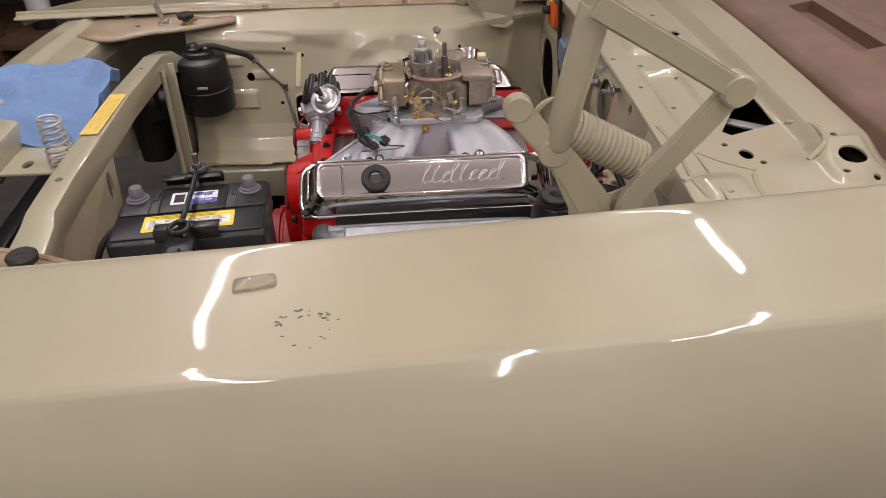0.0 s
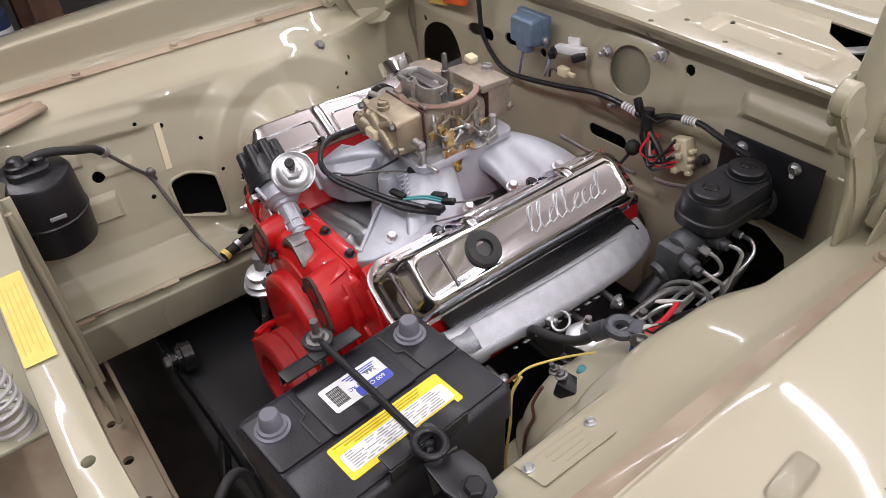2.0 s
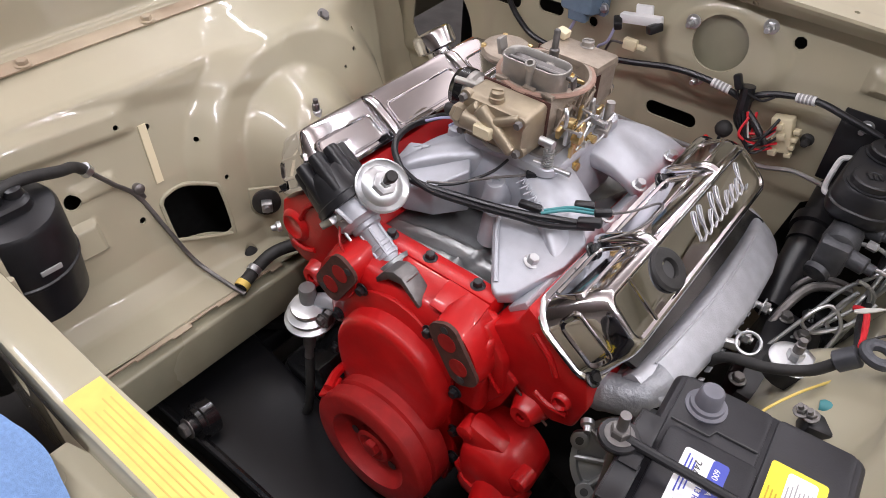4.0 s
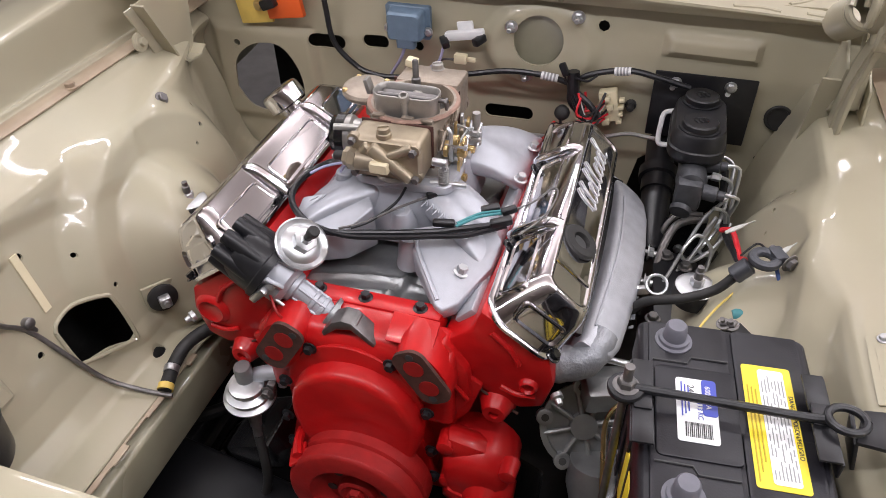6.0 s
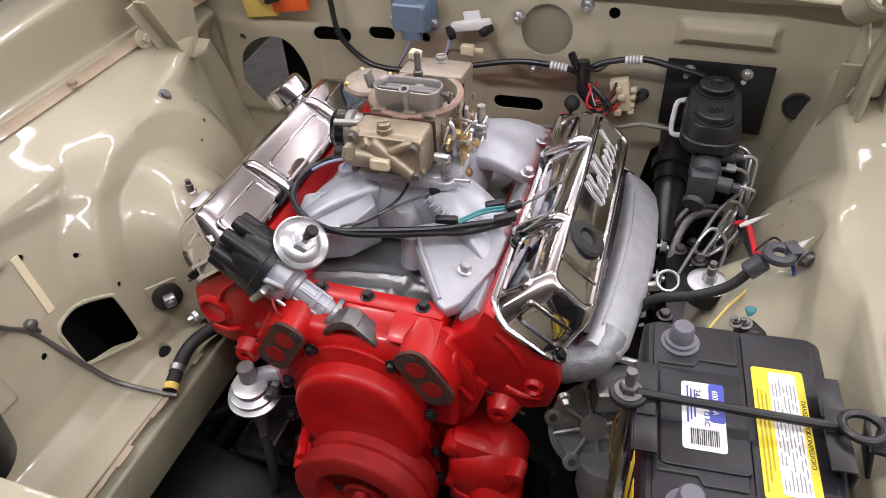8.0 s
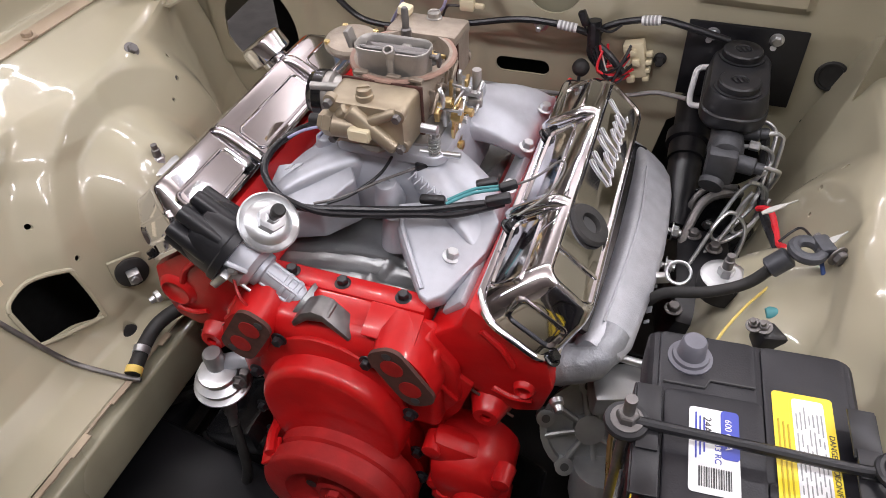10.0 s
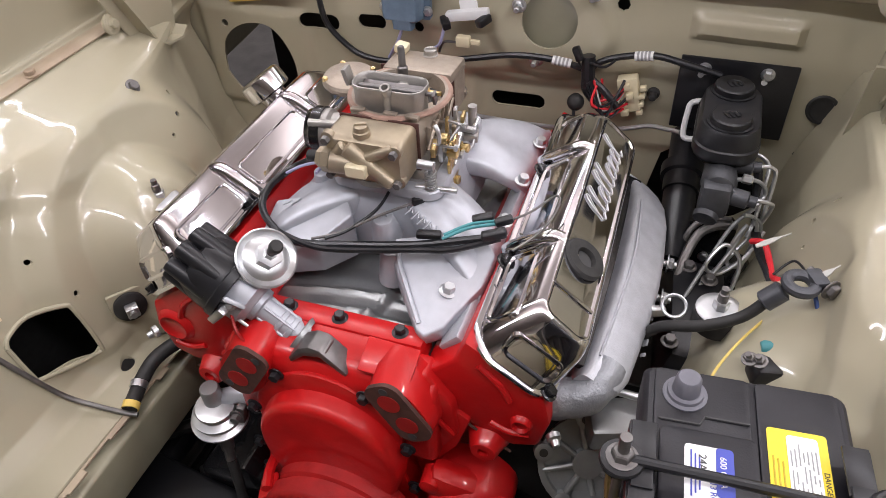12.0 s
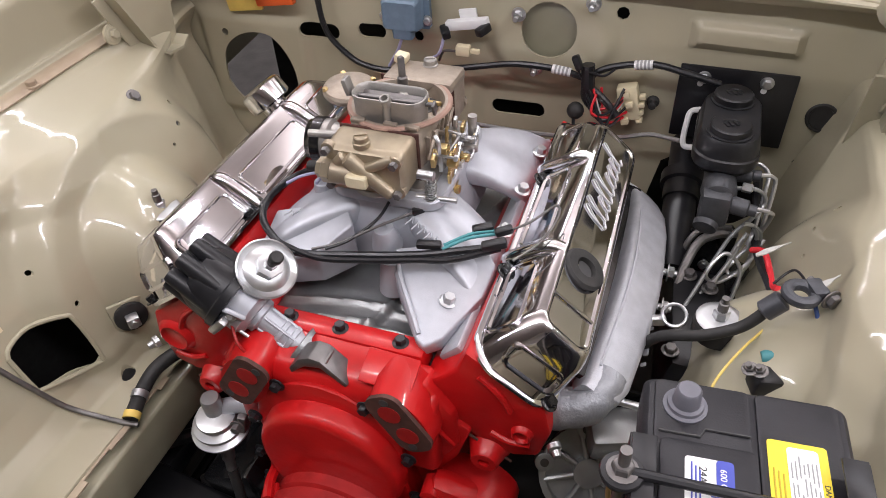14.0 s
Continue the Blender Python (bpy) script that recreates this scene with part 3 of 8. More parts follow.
# ---- radiator support at the front ----
def radiator_support():
    bm = B()
    loops = []
    for x, y, z, w, h in ((-0.375, -0.365, 0.820, 0.040, 0.05), (-0.345, -0.377, 0.846, 0.040, 0.055), (-0.28, -0.386, 0.857, 0.042, 0.055), (-0.05, -0.392, 0.861, 0.043, 0.055), (0.30, -0.388, 0.858, 0.044, 0.055), (0.40, -0.384, 0.855, 0.046, 0.055), (0.43, -0.380, 0.846, 0.054, 0.050), (0.50, -0.372, 0.842, 0.058, 0.045), (0.53, -0.365, 0.836, 0.058, 0.035)):
        loops.append([Vector((x, y + 0.009 + a, z - 0.032 - h / 2 + b)) for a, b in rrect(w, h, 0.0035, 2)])
    loft(bm, loops)
    bar = part("radiator_support_bar", bm, TAN, body, "tan radiator support cross bar with a yellow sticker", 40)
    cut(bar, [hole_prism(disc_poly(0.303, -0.380, 0.007, 12), "z", 0.80, 0.9), hole_prism(disc_poly(-0.20, -0.380, 0.004, 10), "z", 0.80, 0.9), hole_prism(disc_poly(0.47, -0.362, 0.006, 10), "z", 0.82, 0.9)])
    # yellow caution sticker lying along the bar, its print as plain bars
    bm = B()
    loops = []
    for x in (-0.045, 0.043, 0.141):
        loops.append([Vector((x, -0.383 + a, 0.8306 + (0 if abs(x) < 0.06 else -0.0004) + b)) for a, b in ((-0.017, 0), (0.017, 0), (0.017, 0.0006), (-0.017, 0.0006))])
    loft(bm, loops)
    st = part("sticker", bm, YELLOW_OLD, body, "old yellow caution sticker")
    for k in range(5):
        bm = B()
        box(bm, (0.048 + 0.004 * (k % 2), -0.394 + k * 0.0055, 0.8314), (0.15 - 0.015 * (k % 3), 0.0012, 0.0005))
        part("print_line", bm, mat_old_print, st)
    # front face below the bar, on both sides of the radiator opening
    for side in (-1, 1):
        bm = B()
        q = (lambda x: x) if side < 0 else mx
        poly = [(q(-0.36), 0.80), (q(-0.30), 0.80), (q(-0.285), 0.60), (q(-0.27), 0.40), (q(-0.40), 0.40), (q(-0.46), 0.60)]
        if side > 0:
            # wider web beside the battery
            poly = [(0.40, 0.80), (0.10, 0.79), (0.125, 0.67), (0.24, 0.60), (0.27, 0.40), (0.41, 0.40), (0.46, 0.60)]
        prism(bm, poly, "y", -0.372, -0.366, 0.002)
        sp = part("support_side", bm, TAN, body)
        if side < 0:
            cut(sp, [hole_prism(disc_poly(q(-0.345), 0.60, 0.022, 18, 0.8, 2.6), "y", -0.40, -0.34)])
            bm = B()
            box(bm, (q(-0.288), -0.356, 0.60), (0.008, 0.035, 0.40), (0, 4 * side, 0), 0.002)
            part("support_edge", bm, TAN, body)
        else:
            cut(sp, [hole_prism(disc_poly(0.155, 0.725, 0.013, 18, 1.0, 2.4), "y", -0.40, -0.34)])
    # lower cross member with holes
    bm = B()
    prism(bm, [(-0.42, 0.335), (-0.42, 0.40), (-0.405, 0.405), (-0.40, 0.345), (-0.33, 0.345), (-0.33, 0.395), (-0.322, 0.395), (-0.322, 0.335)], "x", -0.36, 0.42, 0.002)
    lc = part("lower_crossmember", bm, TAN_OLD, body, "tan lower radiator crossmember with drilled holes")
    cut(lc, [hole_prism(disc_poly(x, -0.365, r, 12), "z", 0.30, 0.37) for x, r in ((-0.22, 0.008), (-0.12, 0.010), (-0.02, 0.008), (0.10, 0.010), (0.17, 0.012), (0.20, 0.010), (0.28, 0.009))])
    # dirty valance that slopes forward from it to the nose, shadow browned into its colour
    bm = B()
    sheet(bm, lambda u, v: (-0.40 + 0.82 * u, -0.425 - 0.19 * v, 0.342 + 0.075 * v ** 1.6 + 0.002 * noise.noise(Vector((u * 6, v * 4, 2)))), 30, 10, 0.003)
    part("front_valance", bm, TAN_OLD, body, "dirty tan front valance behind the nose, its shade browned into the paint")
    bm = B()
    rod(bm, (-0.25, -0.352, 0.80), (-0.20, -0.350, 0.36), 0.006)
    part("support_stay", bm, TAN, body)
    # corner plates carrying the hood bumpers
    for side in (-1, 1):
        q = (lambda x: x) if side < 0 else mx
        bm = B()
        rim = [(-0.525, -0.225), (-0.515, -0.240), (-0.486, -0.300), (-0.460, -0.370), (-0.446, -0.430), (-0.402, -0.512), (-0.440, -0.600)]
        pts = [(q(a), b) for a, b in rim + [(-0.640, -0.600), (-0.640, -0.225)]]
        prism(bm, pts if side > 0 else pts[::-1], "z", 0.822, 0.828, 0.002)
        pl = part("corner_plate", bm, TAN_OLD, body, "worn tan corner plate with a rolled edge")
        cut(pl, [hole_prism(disc_poly(q(-0.535), -0.335, 0.011, 14), "z", 0.8, 0.86), hole_prism(disc_poly(q(-0.500), -0.470, 0.007, 12), "z", 0.8, 0.86)])
        bm = B()
        sweep(bm, [(q(a), b, 0.826) for a, b in rim], 0.0060, 8, 5)
        part("rolled_edge", bm, TAN_OLD, pl)
        bm = B()
        sweep(bm, [(q(-0.560), -0.240, 0.827), (q(-0.545), -0.290, 0.829), (q(-0.560), -0.350, 0.829), (q(-0.580), -0.420, 0.827)], 0.006, 8, 6)
        part("pressed_bead", bm, TAN_OLD, pl)
        bm = B()
        hexbolt(bm, (q(-0.512), -0.410, 0.828), (0, 0, 1), 0.010, 0.008)
        part("plate_bolt", bm, TAN_OLD, body)
        bm = B()
        hexbolt(bm, (q(-0.585), -0.52, 0.828), (0, 0, 1), 0.009, 0.007)
        part("plate_bolt", bm, STEEL, body)
        bm = B()
        rod(bm, (q(-0.516), -0.403, 0.826), (q(-0.509), -0.418, 0.886), 0.0065, bev=0.001)
        hexbolt(bm, (q(-0.516), -0.403, 0.828), (0, 0, 1), 0.010, 0.010)
        part("hood_guide_pin", bm, STEEL, body, "bare steel hood guide pin")
    # nose panel
    bm = B()

    def f(u, v):
        x = -0.72 + 1.48 * u
        prof = [(-0.545, 0.770), (-0.547, 0.808), (-0.552, 0.815), (-0.630, 0.822), (-0.638, 0.832), (-0.700, 0.826), (-0.714, 0.815), (-0.720, 0.780), (-0.722, 0.60)]
        y, z = along(prof, v)
        e = abs(x - XC) / 0.74
        return (x, y + 0.05 * e ** 3, z + 0.008 * (1 - e * e))
    sheet(bm, f, 60, 40, -0.003)
    part("nose_panel", bm, TAN, body, "tan nose header panel", 50)
    # black lamp housing and duct between nose and support
    for side in (-1, 1):
        q = (lambda x: x) if side < 0 else mx
        bm = B()
        stack(bm, Matrix.Translation((q(-0.43), -0.470, 0)), [(0.50, 0.12, 0.08, 0.03), (0.68, 0.14, 0.09, 0.04), (0.720, 0.13, 0.08, 0.035), (0.735, 0.09, 0.05, 0.02)])
        lathe(bm, (q(-0.40), -0.45, 0.66), (0, 1, 0.2), [(0, 0.06), (0.03, 0.055), (0.035, 0.03), (0.05, 0.028)], 24)
        part("lamp_housing", bm, BLACK, body, "black plastic headlamp housing")
    # hood latch plate with its spring, in front of the bar
    bm = B()
    prism(bm, [(-0.05, -0.55), (0.19, -0.55), (0.19, -0.405), (0.16, -0.402), (-0.02, -0.402), (-0.05, -0.41)], "z", 0.774, 0.780, 0.002)
    lp = part("latch_plate", bm, TAN, body, "tan hood latch plate with bolt holes")
    cut(lp, [hole_prism(disc_poly(0.155, -0.505, 0.012, 14, 1.3, 0.8), "z", 0.7, 0.8), hole_prism([(0.0, -0.50), (0.05, -0.50), (0.05, -0.435), (0.0, -0.44)], "z", 0.7, 0.8)])
    for x, y in ((-0.025, -0.44), (0.075, -0.432)):
        bm = B()
        hexbolt(bm, (x, y, 0.780), (0, 0, 1), 0.009, 0.007)
        part("latch_bolt", bm, TAN, body)


mat_old_print = mat("faded_print", (0.66, 0.47, 0.12), 0.6)
radiator_support()


# frame rails, cross beam, control arms under the engine
def chassis():
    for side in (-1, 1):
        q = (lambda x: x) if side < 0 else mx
        # the rail's shade is put into its colour with the darker olive paint
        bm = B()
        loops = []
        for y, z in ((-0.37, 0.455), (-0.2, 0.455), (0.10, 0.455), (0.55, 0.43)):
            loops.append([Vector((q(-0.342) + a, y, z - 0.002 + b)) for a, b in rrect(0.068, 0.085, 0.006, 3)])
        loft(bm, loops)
        part("frame_rail", bm, DUCT, body, "frame rail along the engine bay, shade put in as dull olive")
        bm = B()
        box(bm, (q(-0.40), 0.08, 0.30), (0.10, 0.24, 0.05), (0, 0, 0), 0.012)
        lathe(bm, (q(-0.42), -0.16, 0.30), (-side, 0, 0), [(0, 0.02), (0.02, 0.03), (0.06, 0.03), (0.07, 0.012)], 18)
        part("control_arm", bm, OILY, body, "black lower control arm")
    bm = B()
    loops = []
    for x, z, w in ((-0.47, 0.33, 0.19), (-0.36, 0.335, 0.20), (-0.20, 0.31, 0.18), (0.0, 0.27, 0.16), (0.2, 0.31, 0.18), (0.38, 0.335, 0.20), (0.50, 0.33, 0.19)):
        loops.append([Vector((x, -0.125 + a, z + b)) for a, b in rrect(w, 0.06, 0.010, 3)])
    loft(bm, loops)
    part("cross_beam", bm, OILY, body, "glossy black suspension cross beam")
    # turned-up lip along its front edge, and the pivot bushes that stand out of it
    bm = B()
    sweep(bm, [(x, -0.125 - w / 2 + 0.004, z + 0.030) for x, z, w in ((-0.46, 0.33, 0.19), (-0.36, 0.335, 0.20), (-0.20, 0.31, 0.18), (0.0, 0.27, 0.16), (0.2, 0.31, 0.18), (0.38, 0.335, 0.20))], 0.007, 8, 6)
    part("beam_lip", bm, BLACK_GLOSS, body)
    for x in (-0.262, XC * 2 + 0.262):
        bm = B()
        lathe(bm, (x, -0.185, 0.375), (0, -1, 0.15), [(0, 0.030), (0.020, 0.030), (0.022, 0.026), (0.030, 0.026), (0.031, 0.016), (0.040, 0.016), (0.041, 0.0)], 24)
        part("pivot_bush", bm, BLACK_GLOSS, body, "black pivot bush with a dull steel washer")
        bm = B()
        hexbolt(bm, (x, -0.2255, 0.381), (0, -1, 0.15), 0.012, 0.010)
        part("pivot_bolt", bm, STEEL_DARK, body)
    for side in (-1, 1):
        bm = B()
        box(bm, (XE + side * 0.20, 0.02, 0.36), (0.10, 0.11, 0.06), (0, side * 25, 0), 0.01)
        part("engine_mount", bm, BLACK_GLOSS, body)
        bm = B()
        rod(bm, (XC + side * 0.41, -0.10, 0.26), (XC + side * 0.09, -0.24, 0.22), 0.012)
        part("strut_rod", bm, BLACK_GLOSS, body)
    bm = B()
    sweep(bm, [(-0.40, -0.02, 0.35), (-0.33, 0.06, 0.33), (-0.27, 0.10, 0.36), (-0.25, 0.02, 0.40)], 0.012, 10)
    part("brake_hose", bm, RUBBER, body)
    # floor cover of black plastic below the bay
    tray = thing("drip_tray", "black oily plastic drip tray under the engine", "drip tray", (0.03, 0.22, FLOOR))
    bm = B()
    box(bm, (0.03, 0.22, FLOOR + 0.0055), (0.95, 0.62, 0.011), bev=0.003)
    part("base", bm, OILY, tray)
    bm = B()
    ring = [(0.03 + a, 0.22 + b, FLOOR + 0.016) for a, b in rrect(0.94, 0.61, 0.05, 5)]
    sweep(bm, ring + ring[:1], 0.012, 8, 2)
    part("rim", bm, OILY, tray)
    bm = B()
    ring = [(-0.26 + 0.17 * math.cos(a), 0.12 + 0.17 * math.sin(a), FLOOR + 0.012) for a in [2 * math.pi * k / 40 for k in range(41)]]
    sweep(bm, ring, 0.006, 8, 1)
    part("pressed_ring", bm, BLACK_GLOSS, tray)


chassis()

# ---- the engine ----
engine = thing("engine", "red V8 engine with chrome valve covers and aluminium intake", "engine", (XE, 0.2, 0.37))


ROLL = 0.004    # the engine sits a little lower on the far side


def E(x, y, z):
    return Vector((XE + x, y, z + ROLL * x))


def eprism(bm, poly, y0, y1, bev=0.004, seg=2):
    prism(bm, [(XE + x, z + ROLL * x) for x, z in poly], "y", y0, y1, bev, seg)


def block():
    bm = B()
    eprism(bm, [(-0.105, 0.668), (0.105, 0.668), (0.168, 0.625), (0.150, 0.565), (0.128, 0.530), (0.128, 0.36), (-0.128, 0.36), (-0.128, 0.530), (-0.150, 0.565), (-0.168, 0.625)], 0.0, 0.50)
    # front wall with water passages and the cast steps above the timing cover
    eprism(bm, [(-0.118, 0.700), (0.118, 0.700), (0.150, 0.655), (0.155, 0.60), (0.128, 0.555), (-0.128, 0.555), (-0.155, 0.60), (-0.150, 0.655)], -0.008, 0.024, 0.006)
    eprism(bm, [(-0.104, 0.708), (0.104, 0.708), (0.108, 0.680), (-0.108, 0.680)], 0.022, 0.050, 0.003)
    for s in (-1, 1):
        # water pump branch: a swelling that leads down to the port
        loops = []
        for y, cx, cz, r in ((0.010, 0.100, 0.668, 0.050), (-0.016, 0.099, 0.664, 0.050), (-0.038, 0.099, 0.662, 0.046)):
            loops.append([E(s * (cx + r * 0.62 * math.cos(a) - r * 0.45 * math.sin(a)), y, cz + r * 1.05 * math.sin(a) * 0.95 + r * 0.2 * math.cos(a)) for a in [2 * math.pi * k / 20 for k in range(20)]])
        loft(bm, loops)
        lathe(bm, E(s * 0.186, 0.014, 0.588), (0, -1, 0), [(0, 0.026), (0.014, 0.020), (0.024, 0.0165), (0.026, 0.015), (0.026, 0.007), (0.02, 0.007), (0.02, 0)], 20)
    prism(bm, [(0.030, 0.706), (0.004, 0.702), (-0.020, 0.694), (-0.031, 0.676), (-0.031, 0.600), (0.030, 0.600)], "x", XE - 0.108, XE + 0.100, 0.007, 3)
    prism(bm, [(0.030, 0.674), (-0.004, 0.690), (-0.0260, 0.672), (-0.0260, 0.555), (0.030, 0.555)], "x", XE - 0.134, XE + 0.134, 0.012, 3)
    lathe(bm, E(-0.052, 0.010, 0.672), (0.15, -0.75, 0.9), [(0, 0.036), (0.012, 0.031), (0.018, 0.022)], 24)
    box(bm, E(0.02, -0.006, 0.684), (0.13, 0.02, 0.028), (12, 0, 0), 0.008)
    part("block", bm, RED, engine, "bright red painted engine block", 40)
    bm = B()
    box(bm, E(0.078, -0.006, 0.709), (0.062, 0.040, 0.004), (24, 3, 0), 0.0015)
    part("number_pad", bm, RED, engine)
    for pts in (((0.030, -0.012, 0.690), (0.060, -0.018, 0.682), (0.085, -0.024, 0.668), (0.098, -0.030, 0.648)), ((-0.085, -0.014, 0.686), (-0.030, -0.020, 0.676), (0.020, -0.027, 0.668), (0.050, -0.029, 0.662)), ((0.122, -0.012, 0.650), (0.134, -0.013, 0.632), (0.150, -0.010, 0.606)), ((-0.118, -0.012, 0.650), (-0.132, -0.013, 0.630), (-0.148, -0.010, 0.604))):
        bm = B()
        sweep(bm, [E(*p) for p in pts], 0.0032, 8, 6)
        part("casting_ridge", bm, RED, engine)
    for x in (-0.068, -0.002, 0.074):
        bm = B()
        hexbolt(bm, E(x, 0.036, 0.707), (0, 0, 1), 0.0068, 0.008)
        part("rail_bolt", bm, BLACK, engine)


block()


def oil_pump():
    bm = B()
    loops = []
    for y, r in ((0.03, 0.060), (-0.02, 0.064), (-0.045, 0.052), (-0.052, 0.040)):
        loops.append([E(0.165 + r * 0.85 * math.cos(a) * (1 + 0.10 * math.cos(3 * a)), y, 0.478 + r * 0.95 * math.sin(a) * (1 + 0.08 * math.cos(2 * a))) for a in [2 * math.pi * k / 22 for k in range(22)]])
    loft(bm, loops)
    lathe(bm, E(0.185, -0.02, 0.455), (0.15, -1, -0.75), [(0, 0.040), (0.05, 0.034), (0.055, 0.026), (0.085, 0.024)], 18)
    box(bm, E(0.150, -0.022, 0.520), (0.075, 0.040, 0.050), (0, 25, 10), 0.018)
    box(bm, E(0.160, -0.030, 0.425), (0.080, 0.045, 0.060), (20, 15, 0), 0.018)
    for x, z in ((0.128, 0.535), (0.215, 0.505), (0.205, 0.43), (0.13, 0.455)):
        tb = B()
        lathe(tb, E(x, -0.02, z), (0, -1, 0), [(0, 0.014), (0.026, 0.012), (0.028, 0.006)], 12)
        part("bolt_boss", tb, RED, engine)
    part("oil_pump", bm, RED, engine, "red painted cast oil pump", 40)
    bm = B()
    lathe(bm, E(0.195, -0.070, 0.395), (0.15, -0.8, -0.8), [(0, 0.030), (0.05, 0.030), (0.055, 0.02)], 18)
    part("fitting", bm, BLACK, engine)


oil_pump()


def timing_cover():
    def E(x, y, z):
        return Vector((XE - 0.010 + x, y, z - 0.016 + ROLL * x))

    def eprism(bm, poly, y0, y1, bev=0.004, seg=2):
        prism(bm, [(XE - 0.010 + x, z - 0.016 + ROLL * x) for x, z in poly], "y", y0, y1, bev, seg)

    bm = B()
    outline = []
    for k in range(33):
        a = math.pi * (-0.12 + 1.24 * k / 32)
        outline.append((0.008 + 0.098 * math.cos(a) * (1 + 0.06 * abs(math.sin(2 * a))), 0.584 + 0.114 * math.sin(a)))
    outline = outline + [(-0.108, 0.46), (-0.085, 0.385), (0.105, 0.385), (0.118, 0.47)]
    eprism(bm, outline, -0.034, -0.026, 0.003)
    eprism(bm, [(0.010 + (x - 0.010) * 0.985, 0.54 + (z - 0.54) * 0.985) for x, z in outline], -0.027, 0.0, 0.0)
    cx = 0.012
    loops = []
    for y, r in ((-0.030, 0.094), (-0.050, 0.0920), (-0.0555, 0.0895), (-0.0585, 0.0855), (-0.0595, 0.080)):
        pts = []
        for k in range(40):
            a = 2 * math.pi * k / 40
            low = 0.05 * max(0.0, -math.sin(a))
            pts.append(E(cx + (r + 0.006 * max(0, -math.sin(a))) * math.cos(a), y, 0.578 + (r + low) * math.sin(a)))
        loops.append(pts)
    loft(bm, loops)
    # timing pointer
    sweep(bm, [E(-0.075, -0.050, 0.520), E(-0.068, -0.075, 0.528), E(-0.058, -0.098, 0.530)], 0.007, 8)
    box(bm, E(-0.062, -0.090, 0.520), (0.028, 0.030, 0.006), (0, -35, 20), 0.002)
    part("timing_cover", bm, RED, engine, "red timing chain cover", 40)
    for x, z in ((-0.046, 0.684), (0.066, 0.686), (0.112, 0.606), (-0.094, 0.606), (-0.104, 0.525), (0.116, 0.525), (0.118, 0.465), (-0.104, 0.465)):
        bm = B()
        hexbolt(bm, E(x, -0.034, z), (0, -1, 0), 0.0068, 0.007)
        part("cover_bolt", bm, BLACK, engine)
    # crankshaft damper
    bm = B()
    c = E(0.022, -0.040, 0.464)
    lathe(bm, c, (0, -1, 0), [(0, 0.050), (0.004, 0.094), (0.006, 0.097), (0.034, 0.097), (0.036, 0.094), (0.037, 0.092), (0.042, 0.092), (0.044, 0.099), (0.062, 0.099), (0.065, 0.097), (0.067, 0.093), (0.067, 0.066), (0.052, 0.058), (0.046, 0.050), (0.046, 0.030), (0.056, 0.028), (0.058, 0.022), (0.052, 0.014), (0.052, 0.0)], 56)
    dm = part("damper", bm, RED_DULL, engine, "dull red crankshaft damper with bolt holes", 30)
    # flat black discs as the shade in the bolt holes
    for k in range(6):
        a = radians(60 * k + 12)
        bm = B()
        lathe(bm, c + Vector((0.042 * math.cos(a), -0.0465, 0.042 * math.sin(a))), (0, -1, 0), [(0, 0.0075), (0.001, 0.0075), (0.0012, 0.0)], 14)
        part("bolt_hole_shade", bm, INK, dm)
    bm = B()
    hexbolt(bm, c + Vector((0, -0.052, 0)), (0, -1, 0), 0.013, 0.010)
    part("crank_bolt", bm, RED_DULL, dm)


timing_cover()


def water_gasket(s):
    bm = B()
    ang = s * 32
    m = Matrix.Translation(E(s * 0.098 + 0.002, -0.0405, 0.668)) @ pose(0, 0, 0, 90, 0, 0) @ pose(0, 0, 0, 0, 0, ang)
    stack(bm, m, [(-0.002, 0.046, 0.092, 0.017), (0.003, 0.046, 0.092, 0.017)])
    g = part("water_port_gasket", bm, GASKET, engine, "brown water pump gasket with two open ports")
    for d in (0.018, -0.018):
        bm = B()
        p = m @ Vector((0, d, 0.0032))
        n = m.to_3x3() @ Vector((0, 0, 1))
        lathe(bm, p, n, [(0, 0.0135), (0.0006, 0.0135), (0.0008, 0)], 20)
        part("port", bm, RED_DULL, g)
    # bolt holes are black discs, their depth painted as dark
    for d in (0.0365, -0.0365):
        bm = B()
        p = m @ Vector((0.006 * (1 if d > 0 else -1), d, 0.0032))
        n = m.to_3x3() @ Vector((0, 0, 1))
        lathe(bm, p, n, [(0, 0.0055), (0.0006, 0.0055), (0.0008, 0)], 12)
        part("bolt_hole_shade", bm, INK, g)


water_gasket(1)
water_gasket(-1)


